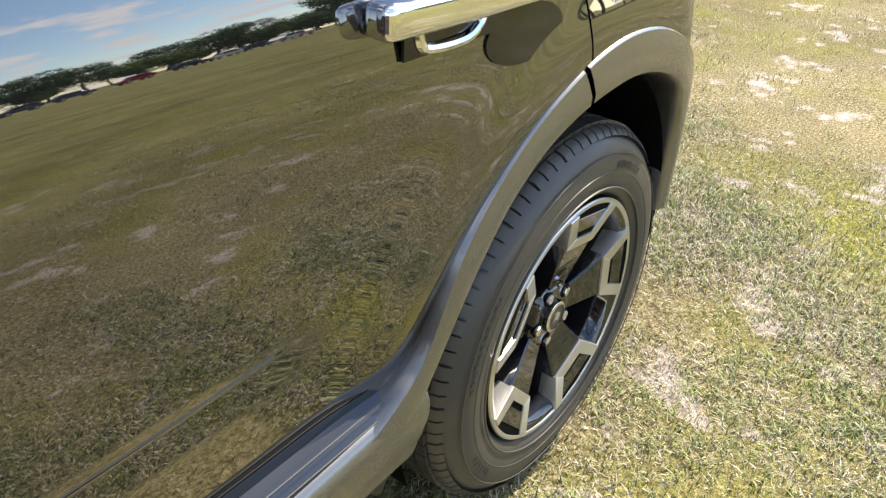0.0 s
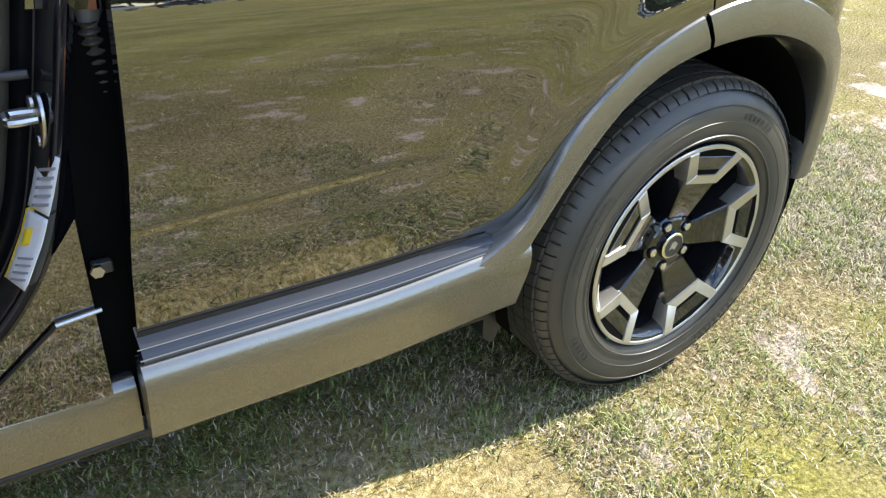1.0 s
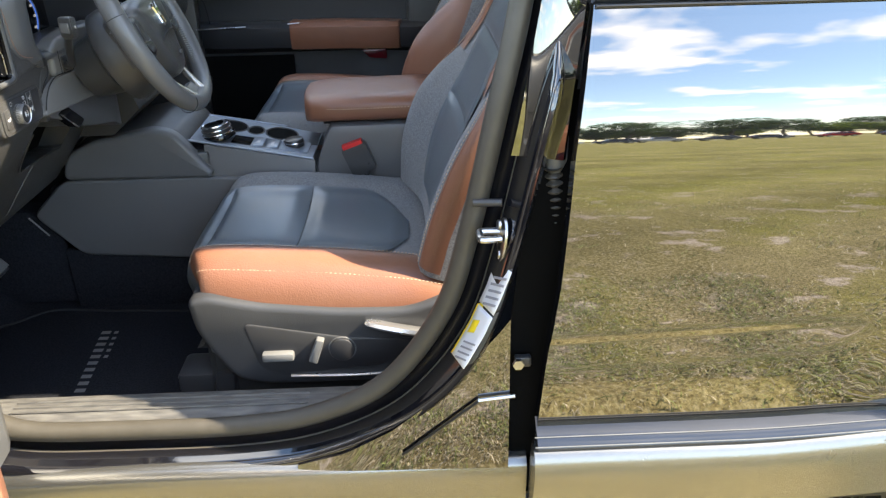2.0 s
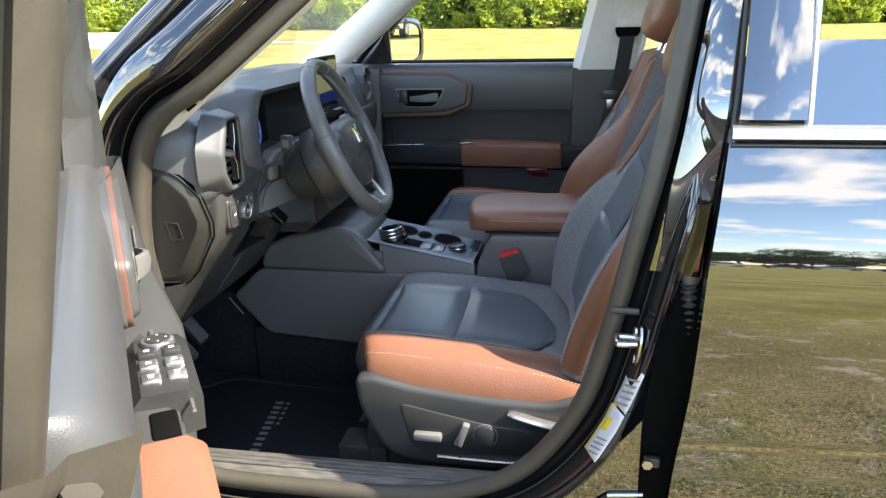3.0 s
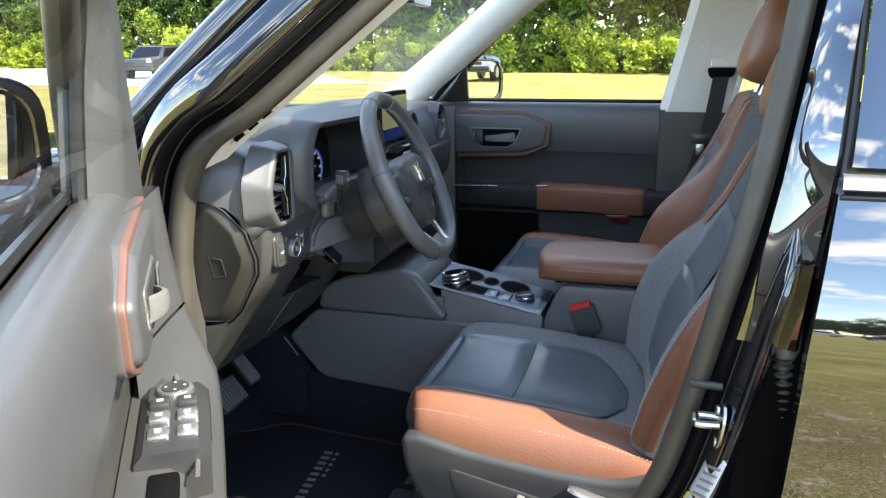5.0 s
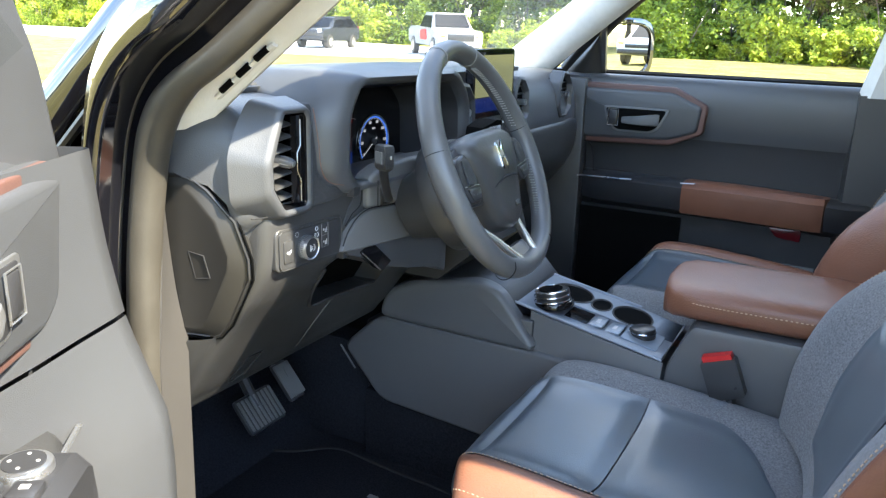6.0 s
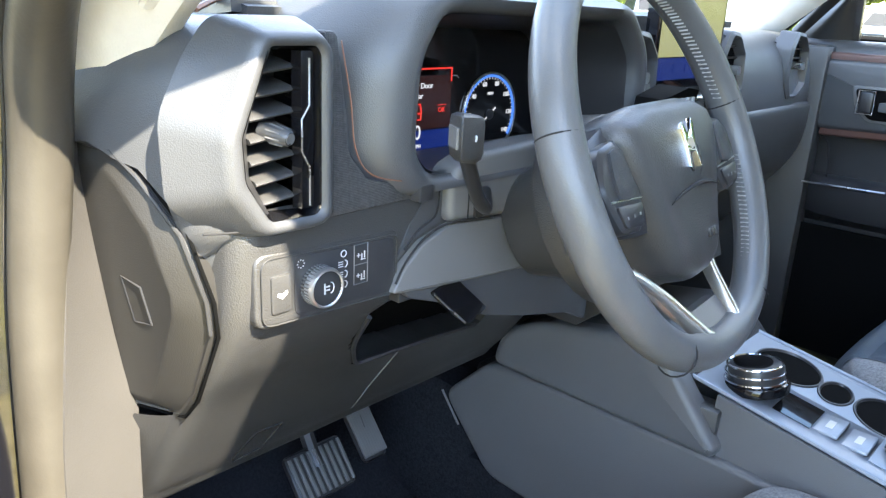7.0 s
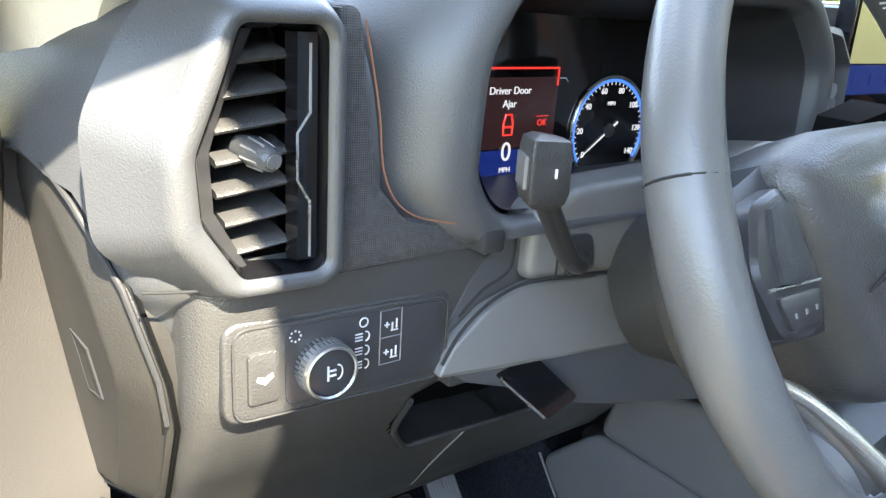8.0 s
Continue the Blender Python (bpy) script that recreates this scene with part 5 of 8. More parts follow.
        wing = lambda zs: loft([[(-1.86, 0.160, z), (-1.93, 0.172 + 0.2 * (wing_y(z) - 0.172), z), (-2.00, 0.172 + 0.55 * (wing_y(z) - 0.172), z), (-2.06, wing_y(z) - 0.006, z), (-2.085, wing_y(z) - 0.001, z), (-2.096, wing_y(z) - 0.012, z), (-2.100, 0.10, z)] for z in zs], False, False)
        add("front_wing", wing(np.linspace(0.962, 1.152, 8)), DASH, lab="slate front edge of the door trim", sharp=70)
        add("front_wing", wing(np.linspace(0.50, 0.957, 16)), DASH, lab="grey lower front edge of the door trim", sharp=70)
    add("map_pocket", inner(-1.655 if mirror else -1.95, -1.30, 0.50, 0.70, 0.030, 0.02, 20, 10), DASH_LOW, lab="moulded door pocket")
    # flat dark sheet over the trim: the recess's shade put into colour
    add("pocket_mouth", inner(-1.96, -1.66, 0.50, 0.785, 0.024, 0.0, 10, 6, 0.004) if mirror else inner(-1.94, -1.67, 0.66, 0.79, 0.006, 0.0, 10, 6, 0.004), DARK if mirror else SMOOTH_BLACK, lab="dark sheet standing for the shade in the door pocket")
    add("red_reflector", prism(rounded([(-1.43, 0.795), (-1.345, 0.795), (-1.345, 0.762), (-1.405, 0.768)], 0.006), "y", 0.16, 0.176, 0.002), RED_LENS, lab="dark red door reflector")
    add("seam", tube(spline([(-2.07, 0.172, 0.985), (-1.955, 0.178, 0.978), (-1.93, 0.176, 0.93), (-1.925, 0.173, 0.80)], 20), 0.002, 5), SEAM)
    # window frame, sail trim, glass
    fr = [(-2.06, 0.090, 1.172), (-1.955, 0.105, 1.30), (-1.80, 0.135, 1.44), (-1.60, 0.185, 1.585), (-1.46, 0.215, 1.665), (-1.20, 0.222, 1.685), (-1.06, 0.212, 1.665), (-1.035, 0.184, 1.59), (-1.075, 0.126, 1.40), (-1.105, 0.078, 1.18)]
    add("window_frame", tube(spline(fr, 70), 0.027, 10, flat=0.8, up=(0, 1, 0)), TRIM_BLACK if mirror else SEAL, lab="black window frame")
    if not mirror:
        up_y = lambda z: 0.060 + 0.20 * (z - 1.12)
        add("frame_upright", loft([[(-1.118 + 0.09 * (z - 1.12) + dx, up_y(z) + dy, z) for dx, dy in ((-0.010, 0.060), (0.010, 0.058), (0.019, 0.052), (0.021, 0.040), (0.014, 0.036), (0.014, 0.031), (0.024, 0.027), (0.026, 0.004), (0.018, -0.006), (-0.010, -0.008))] for z in np.linspace(0.45, 1.66, 24)], True, True), SEAL, lab="brown-grey rubber-covered rear edge of the door", sharp=60)
        add("edge_gap", tube([(-1.118 + 0.09 * (z - 1.12) + 0.030, up_y(z) + 0.004, z) for z in np.linspace(0.45, 1.66, 12)], 0.011, 8), TRIM_BLACK, lab="black rubber lip on the door edge")
        add("edge_groove", tube([(-1.118 + 0.09 * (z - 1.12) + 0.0255, up_y(z) + 0.0155, z) for z in np.linspace(0.45, 1.66, 12)], 0.0016, 6), SEAM)
    if mirror:
        add("sail_trim", loft([[(-1.955 + (xf + 1.955) * u + 0.012, 0.128 + 0.075 * t + 0.018 * math.sin(math.pi * u) * (1 - t) - 0.012 * u, z) for u in np.linspace(0, 1, 7)] for t, z, xf in
                               [(t, 1.160 + 0.40 * t, -2.075 + 0.368 * t) for t in np.linspace(0, 0.52, 10)]], False, False), TRIM_BLACK, lab="dark sail trim at the window's front corner")
        add("sail_edge", loft([[(-1.943, 0.128 + 0.075 * t, z), (-1.933, 0.118 + 0.075 * t, z), (-1.935, 0.095 + 0.08 * t, z)] for t, z in [(t, 1.160 + 0.40 * t) for t in np.linspace(0, 0.56, 8)]], False, False), TRIM_BLACK)
    else:
        at = lambda z, *v: float(np.interp(z, (1.12, 1.25, 1.32, 1.40, 1.48), v))
        rows = []
        for z in np.linspace(1.12, 1.48, 16):
            a = Vector((at(z, -1.893, -1.905, -1.908, -1.900, -1.850), at(z, 0.117, 0.126, 0.132, 0.146, 0.160), z))
            b = Vector((at(z, -1.970, -1.945, -1.935, -1.918, -1.862), at(z, 0.156, 0.168, 0.170, 0.173, 0.180), z))
            c = Vector((at(z, -2.068, -2.030, -1.980, -1.938, -1.875), at(z, 0.178, 0.178, 0.179, 0.181, 0.184), z))
            rows.append([a + Vector((0.004, -0.03, 0)), a, a.lerp(b, 0.85), b + Vector((-0.001, 0.001, 0)), b.lerp(c, 0.15), c + Vector((0.006, 0.001, 0)), c, c + Vector((-0.012, -0.012, 0)), c + Vector((-0.02, -0.07, 0))])
        add("sail_trim", loft(rows, False, False), DASH, lab="smooth grey sail trim at the window's front corner", sharp=55)
        add("sail_edge", tube([(at(z, -1.893, -1.905, -1.908, -1.900, -1.850) + 0.006, at(z, 0.117, 0.126, 0.132, 0.146, 0.160) - 0.008, z) for z in np.linspace(1.16, 1.48, 12)], 0.010, 8), TRIM_BLACK)
    win = add("window_glass", sheet(lambda u, v: (-1.95 + 0.85 * u + 0.05 * v * u, 0.085 + 0.115 * v, 1.165 + 0.50 * v * step(-0.3, 0.75, u)), 12, 10), GLASS, lab="clear door glass")
    win.visible_shadow = False
    add("window_rubber", tube([(-1.955, 0.095, 1.176), (-1.11, 0.095, 1.176)], 0.008, 6), TRIM_BLACK)
    # outside mirror
    m_in, m_out = Vector((-1.968, 0.055, 0)), Vector((-1.868, -0.100, 0))
    m_mid, m_e = (m_in + m_out) / 2, (m_out - m_in).normalized()
    m_n = Vector((0.84, 0.54, 0)).normalized()
    oval = [(math.copysign(abs(math.cos(a)) ** 0.55, math.cos(a)), math.copysign(abs(math.sin(a)) ** 0.55, math.sin(a))) for a in np.linspace(0, 2 * math.pi, 29)[:-1]]
    mir = add("outside_mirror", loft([[m_mid + m_e * (w * a) - m_n * d + Vector((0, 0, 1.240 + h * b)) for a, b in oval] for d, w, h in
                                      ((0.115, 0.03, 0.02), (0.10, 0.06, 0.045), (0.06, 0.100, 0.080), (0.015, 0.112, 0.091), (0.0, 0.113, 0.092), (-0.004, 0.108, 0.087), (-0.004, 0.096, 0.076), (0.004, 0.092, 0.072))], True, True), PAINT, lab="black outside mirror housing")
    add("mirror_glass", loft([[m_mid + m_e * (0.091 * a) - m_n * d + Vector((0, 0, 1.240 + 0.071 * b)) for a, b in oval] for d in (0.004, 0.0015)], True, True), MIRROR, mir, "mirror glass")
    add("mirror_foot", tube([(-2.03, 0.085, 1.185), (-1.99, 0.02, 1.19)], 0.020, 8), TRIM_BLACK, mir)
    if turn:
        door.rotation_euler = (0, 0, radians(turn))
        door.location += Vector((-0.0216, -0.0145, 0))
    return door


side_door(False, OPEN)
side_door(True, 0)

# far middle pillar with the seat belt
part("pillar_trim", loft([[(-1.268 + 0.125 * t, WIDE - 0.155 - 0.09 * t, 1.15 + 0.55 * t), (-1.240 + 0.125 * t, WIDE - 0.185 - 0.09 * t, 1.15 + 0.55 * t), (-1.055 + 0.10 * t, WIDE - 0.19 - 0.09 * t, 1.15 + 0.55 * t), (-1.035 + 0.10 * t, WIDE - 0.15 - 0.09 * t, 1.15 + 0.55 * t)] for t in np.linspace(0, 1, 8)], False, False), HEADLINER, car, "pale grey upper pillar trim")
part("pillar_trim", loft([[(-1.285, WIDE - 0.12, z), (-1.262, WIDE - 0.178, z), (-0.98, WIDE - 0.182, z), (-0.95, WIDE - 0.12, z)] for z in np.linspace(0.40, 1.155, 6)], False, False), DASH_LOW, car, "dark lower pillar trim")
part("rear_door_trim", sheet(lambda u, v: (-0.94 + 1.1 * u, WIDE - 0.165, 0.42 + 0.74 * v), 6, 6, 0.02), DASH_LOW, car)
part("rear_side_glass", sheet(lambda u, v: (-0.93 + 1.0 * u, WIDE - 0.09 - 0.115 * v, 1.16 + 0.50 * v), 4, 4), GLASS, car)
part("rear_corner_trim", sheet(lambda u, v: (0.08 + 0.5 * u, WIDE - 0.16 - 0.10 * v, 1.05 + 0.62 * v), 6, 6, 0.02), HEADLINER, car, "pale trim of the rear corner")
belt = thing("seat_belt", (-1.10, 1.68, 1.3), "black seat belt hanging from the pale pillar", "seat belt")
part("webbing", loft([[(x - 0.024, y, z), (x + 0.024, y, z), (x + 0.024, y + 0.002, z), (x - 0.024, y + 0.002, z)] for x, y, z in spline([(-1.085, 1.632, 1.265), (-1.105, 1.635, 1.12), (-1.150, 1.645, 0.93), (-1.19, 1.65, 0.75)], 16)], True, True), BELT, belt)
part("guide", prism(rounded([(-1.128, 1.292), (-1.04, 1.292), (-1.05, 1.262), (-1.118, 1.258)], 0.012), "y", 1.675, 1.632, 0.004), DARK, belt, "dark slot of the belt guide")
part("height_slider", box(-1.118, -1.020, 1.628, 1.672, 1.292, 1.318, 0.006), HEADLINER, belt)
part("slider_frame", tube([(-1.145, 1.640, 1.235), (-1.125, 1.625, 1.40), (-1.005, 1.622, 1.40), (-1.015, 1.640, 1.235)], 0.0014, 6, True), HEADLINER, belt)
part("tongue", box(-1.160, -1.100, 1.620, 1.645, 1.055, 1.090, 0.006), SMOOTH_BLACK, belt, "black belt tongue")
part("tongue_blade", box(-1.145, -1.118, 1.628, 1.634, 1.02, 1.056, 0.001), STEEL, belt)


mirror_ob = thing("rear_view_mirror", (-1.835, 0.94, 1.485), "black framed rear-view mirror under the windscreen top", "mirror")
face_ring = lambda k, dx: [(-1.835 + dx - 0.10 * (y - 0.94), y, z) for y, z in rounded([(0.94 - 0.11 * k, 1.486 + 0.024 * k), (0.94 + 0.11 * k, 1.486 + 0.024 * k), (0.94 + 0.105 * k, 1.486 - 0.024 * k), (0.94 - 0.105 * k, 1.486 - 0.024 * k)], 0.010, 4)]
part("housing", loft([face_ring(0.5, -0.030), face_ring(0.95, -0.018), face_ring(1.0, 0.0), face_ring(0.96, 0.004)], True, True), SMOOTH_BLACK, mirror_ob)
part("mirror_glass", loft([face_ring(0.92, 0.003), face_ring(0.92, 0.0055)], True, True), MIRROR, mirror_ob, "mirror glass")
part("mount", tube([(-1.850, 0.94, 1.490), (-1.872, 0.94, 1.492)], 0.010, 8), SMOOTH_BLACK, mirror_ob)


# ---- seats ----
def seat(name, y_mid, label, powered, rise=0.0):
    """A bucket seat: black leather middle, grey cloth bolsters, brown leather sides."""
    s = thing(name, (-1.40, y_mid, 0.34), label, "car seat", "front seats")
    sgn = 1 if powered else -1  # the outer side is towards -y on the driver's seat
    cross = [(-0.262, 0.500), (-0.276, 0.545), (-0.280, 0.600), (-0.268, 0.650), (-0.238, 0.682), (-0.195, 0.688), (-0.150, 0.668), (-0.100, 0.656), (0.0, 0.652)]
    cross = cross + [(-a, b) for a, b in reversed(cross[:-1])]
    lat = spline([(a, b, 0) for a, b in cross], 121)
    run = spline([(-1.16, -0.045, 1.0), (-1.25, -0.022, 1.0), (-1.38, -0.004, 1.0), (-1.52, 0.008, 1.0), (-1.62, 0.012, 0.985), (-1.68, 0.006, 0.96), (-1.712, -0.014, 0.93), (-1.730, -0.052, 0.90), (-1.728, -0.10, 0.88), (-1.700, -0.15, 0.86)], 81)

    def cushion(u, v, lift=0.0):
        """u: from the back to the front lip; v: across, from the outer side to the inner."""
        a, b = run[min(int(u * 80), 79)], run[min(int(u * 80), 79) + 1]
        r = a.lerp(b, u * 80 - min(int(u * 80), 79))
        c, d = lat[min(int(v * 120), 119)], lat[min(int(v * 120), 119) + 1]
        q = c.lerp(d, v * 120 - min(int(v * 120), 119))
        y = q.x * (r.z + lift * 0.6)
        curve = 0.105 * (abs(q.x) / 0.28) ** 2.6 * step(0.40, 0.85, u)
        z = q.y + r.y * (0.5 + 0.5 * step(0.50, 0.66, q.y)) + lift
        return Vector((r.x + curve - lift * step(0.7, 0.95, u), y_mid + y * sgn, z))

    patch = lambda f, nu, nv, th=0.0: sheet(f, nu, nv, th)
    sunk = lambda u, v: -0.007 * step(0.345, 0.375, v) * (1 - step(0.61, 0.64, v)) * step(0.15, 0.18, u) * (1 - step(0.85, 0.89, u))
    part("cushion", patch(lambda u, v: cushion(u, v, sunk(u, v)), 80, 110), CLOTH, s, "grey cloth seat cushion", 60)

    def insert(u0, u1, v0, v1, lift):
        """A padded panel on the cushion, its rim tucked in."""
        def f(a, b):
            u = u0 + (u1 - u0) * a
            lo = v0(u) if callable(v0) else v0
            hi = v1(u) if callable(v1) else v1
            rim = min(1.0, 7 * min(a, 1 - a, b, 1 - b))
            return cushion(u, lo + (hi - lo) * b, lift * 1.35 * max(rim ** 0.5, 0.40))
        return patch(f, 26, 30)

    part("thigh_panel", insert(0.545, 0.890, lambda u: 0.348 - 0.10 * step(0.66, 0.88, u), lambda u: 0.640 + 0.14 * step(0.60, 0.88, u), 0.0085), LEATHER, s, "black leather thigh panel", 80)
    part("middle_panel", insert(0.309, 0.5435, lambda u: 0.348, lambda u: 0.640, 0.0085), LEATHER, s, "black leather seat panel")
    part("rear_panel", insert(0.130, 0.307, lambda u: 0.348 + 0.13 * step(0.24, 0.12, u) ** 2, lambda u: 0.640 - 0.12 * step(0.24, 0.12, u) ** 2, 0.0085), LEATHER, s)
    for v0, v1 in ((0.055, 0.336), (0.850, 0.945)):
        part("side_bolster", insert(0.02, 0.80, v0 + 0.0, v1, 0.0055), BROWN, s, "brown leather cushion side")
    for v0, v1 in ((0.055, 0.245), (0.782, 0.945)):
        part("front_corner", insert(0.785, 0.895, v0, v1, 0.0055), BROWN, s)
    part("front_lip", insert(0.880, 0.985, lambda u: 0.055, lambda u: 0.945, 0.0055), BROWN, s, "brown leather front lip")
    for v in (0.341,):
        stitches([cushion(u, v, 0.0055) for u in np.linspace(0.04, 0.80, 12)], 0.0062, 0.0038, 0.0009, STITCH, s)
    for v in (0.215,):
        stitches([cushion(u, v, 0.0066) for u in np.linspace(0.04, 0.86, 12)], 0.0062, 0.0038, 0.0008, STITCH, s)
    # backrest
    lean = Vector((0.345, 0, 0.94)).normalized()
    front = Vector((-lean.z, 0, lean.x))
    base = Vector((-1.225, y_mid, 0.655))
    bx = [(-0.250, -0.085), (-0.266, -0.03), (-0.262, 0.035), (-0.236, 0.072), (-0.196, 0.070), (-0.150, 0.040), (-0.10, 0.020), (0.0, 0.014)]
    bx = bx + [(-a, b) for a, b in reversed(bx[:-1])]
    blat = spline([(a, b, 0) for a, b in bx], 121)
    tall = [(0.0, 0.97, 0.9), (0.10, 1.0, 1.25), (0.20, 1.03, 1.25), (0.27, 1.03, 0.95), (0.34, 1.0, 0.45), (0.41, 0.95, 0.15), (0.48, 0.87, 0.05), (0.545, 0.76, 0.0), (0.575, 0.62, 0.0)]
    bt = spline([(a, b, c) for a, b, c in tall], 81)

    def back(u, v, lift=0.0):
        i, j = min(int(u * 80), 79), min(int(v * 120), 119)
        r, q = bt[i].lerp(bt[i + 1], u * 80 - i), blat[j].lerp(blat[j + 1], v * 120 - j)
        side_k = 0.42 + 0.58 * step(0.40, 0.60, v)  # the outer bolster is the flatter one
        depth = q.y * (r.z * side_k if q.y > 0 else 1.0) - 0.035 * step(0.86, 1.0, u) + lift
        return base + lean * r.x + front * depth + Vector((0, q.x * r.y * sgn, 0))

    part("backrest", patch(lambda u, v: back(u, v), 56, 72), CLOTH, s, "grey cloth backrest", 60)
    part("backrest_shell", patch(lambda u, v: back(u, v * 0.0 + (0.0 if v < 0.5 else 1.0)) + front * (-0.02 * math.sin(math.pi * v)) + Vector((0, 0, 0)), 40, 8), SMOOTH_BLACK, s)

    def binsert(u0, u1, v0, v1, lift):
        def f(a, b):
            u = u0 + (u1 - u0) * a
            lo = v0(u) if callable(v0) else v0
            hi = v1(u) if callable(v1) else v1
            rim = min(1.0, 7 * min(a, 1 - a, b, 1 - b))
            return back(u, lo + (hi - lo) * b, lift * 1.5 * max(rim ** 0.5, 0.40))
        return patch(f, 26, 26)

    part("lumbar_panel", binsert(0.06, 0.345, lambda u: 0.360 + 0.04 * step(0.2, 0.0, u), lambda u: 0.610 - 0.04 * step(0.2, 0.0, u), 0.0065), LEATHER, s, "black leather backrest panel")
    part("middle_back_panel", binsert(0.347, 0.62, lambda u: 0.360 - 0.02 * step(0.4, 0.6, u), lambda u: 0.610 + 0.03 * step(0.4, 0.6, u), 0.0065), LEATHER, s)
    part("shoulder_panel", binsert(0.627, 0.93, lambda u: 0.32 - 0.0 * u, lambda u: 0.68, 0.0045), BROWN if not powered else LEATHER, s, "leather shoulder panel")
    for v0, v1 in ((0.03, 0.190), (0.810 if powered else 0.690, 0.97)):
        part("backrest_side", binsert(0.02, 0.90, v0, v1, 0.0055), BROWN, s, "brown leather backrest side")
    for v0, v1 in ((0.268, 0.315), (0.685, 0.732)):
        part("shoulder_band", binsert(0.50, 0.93, v0, v1, 0.006), BROWN, s)
    for v in (0.195, 0.805):
        stitches([back(u, v, 0.005) for u in np.linspace(0.03, 0.90, 12)], 0.0062, 0.0038, 0.0009, STITCH, s)
    # headrest on two posts
    top = base + lean * 0.555
    for dy in (-0.07, 0.07):
        part("headrest_post", tube([top + Vector((0, dy, 0)) + front * -0.03, top + Vector((0, dy, 0)) + front * -0.03 + lean * 0.09], 0.007, 10), CHROME, s, "chrome headrest post")
    hc = top + lean * 0.150 + front * 0.0
    rings = []
    for k in range(15):
        a = -math.pi / 2 + math.pi * k / 14
        h, w = 0.116 * math.copysign(abs(math.sin(a)) ** 0.75, math.sin(a)), abs(math.cos(a)) ** 0.5
        rings.append([hc + lean * h + front * (0.060 * math.copysign(abs(math.cos(b)) ** 0.7, math.cos(b)) * max(w, 0.02)) + Vector((0, 0.135 * math.copysign(abs(math.sin(b)) ** 0.7, math.sin(b)) * max(w, 0.02), 0)) for b in np.linspace(0, 2 * math.pi, 33)[:-1]])
    part("headrest", loft(rings, True, True), BROWN, s, "brown leather headrest", 80)
    # side shield
    o = -sgn
    ys = lambda d: y_mid + o * d
    shield = [(-1.676, 0.640), (-1.668, 0.570), (-1.610, 0.465), (-1.55, 0.448), (-1.30, 0.448), (-1.16, 0.470), (-1.13, 0.56), (-1.16, 0.640), (-1.27, 0.608), (-1.40, 0.612), (-1.55, 0.628), (-1.64, 0.648)]
    part("side_shield", prism(rounded(shield, 0.03, 5), "y", ys(0.20), ys(0.292), 0.014, 4), SHIELD_BLACK, s, "dark plastic seat side shield")
    part("seat_base", box(-1.66, -1.18, ys(0.24) if o > 0 else ys(-0.24) , ys(-0.24) if o > 0 else ys(0.24), 0.36, 0.52, 0.02), DASH_LOW, s)
    part("rail", box(-1.70, -1.15, min(ys(0.24), ys(0.20)), max(ys(0.24), ys(0.20)), 0.335, 0.372, 0.004), SMOOTH_BLACK, s)
    part("rail_cover", box(-1.735, -1.62, min(ys(0.255), ys(0.17)), max(ys(0.255), ys(0.17)), 0.335, 0.455, 0.012), SMOOTH_BLACK, s)
    if powered:
        panel = part("control_panel", prism(rounded([(-1.580, 0.592), (-1.40, 0.556), (-1.235, 0.542), (-1.225, 0.520), (-1.32, 0.492), (-1.52, 0.476), (-1.555, 0.492)], 0.02, 5), "y", ys(0.285), ys(0.2955), 0.003), SMOOTH_BLACK, s, "dark seat control panel")
        part("slide_switch", box(-1.548, -1.488, ys(0.310), ys(0.29), 0.513, 0.531, 0.005), GREY_PLASTIC, panel, "silver seat switch")
        part("recline_switch", prism(rounded([(-1.462, 0.512), (-1.446, 0.505), (-1.428, 0.556), (-1.443, 0.560)], 0.004), "y", ys(0.29), ys(0.310), 0.003), GREY_PLASTIC, panel)
        part("lumbar_dial", disc((-1.397, ys(0.293), 0.531), (0, o, 0), 0.024, 0.010, 28, 0.003), SMOOTH_BLACK, panel, "round lumbar button")
        part("dial_rim", tube([(-1.397 + 0.0255 * math.cos(a), ys(0.297), 0.531 + 0.0255 * math.sin(a)) for a in np.linspace(0, 2 * math.pi, 30)[:-1]], 0.0012, 6, True), GREY_PLASTIC, panel)
        part("recline_lever", tube(spline([(-1.350, ys(0.295), 0.586), (-1.29, ys(0.304), 0.575), (-1.215, ys(0.304), 0.560)], 10), [0.007, 0.011] + [0.012] * 7 + [0.008], 8, flat=0.7), SATIN, s, "silver trim of the recline lever")
        part("shield_line", tube(spline([(-1.50, ys(0.294), 0.472), (-1.34, ys(0.294), 0.470), (-1.23, ys(0.294), 0.486)], 12), 0.003, 6), SATIN, s)
    s.location.z += rise
    return s


seat("driver_seat", 0.575, "driver seat in black leather, grey cloth and brown leather", True)
seat("passenger_seat", 1.305, "passenger seat in black leather, grey cloth and brown leather", False, 0.055)

buckle = thing("belt_buckle", (-1.36, 0.815, 0.62), "black seat belt buckle with a red button", "buckle")
lean_b = lambda t: Vector((-1.372 - 0.026 * t, 0.806, 0.688 + 0.066 * t))
part("buckle_body", loft([[lean_b(t) + Vector((dx * g, dy * g, dx * 0.35)) for dx, dy in ((-0.028, -0.012), (0.028, -0.012), (0.028, 0.012), (-0.028, 0.012))] for t, g in ((0, 0.85), (0.08, 1.0), (0.94, 1.0), (1.0, 0.93))], True, True), SMOOTH_BLACK, buckle)
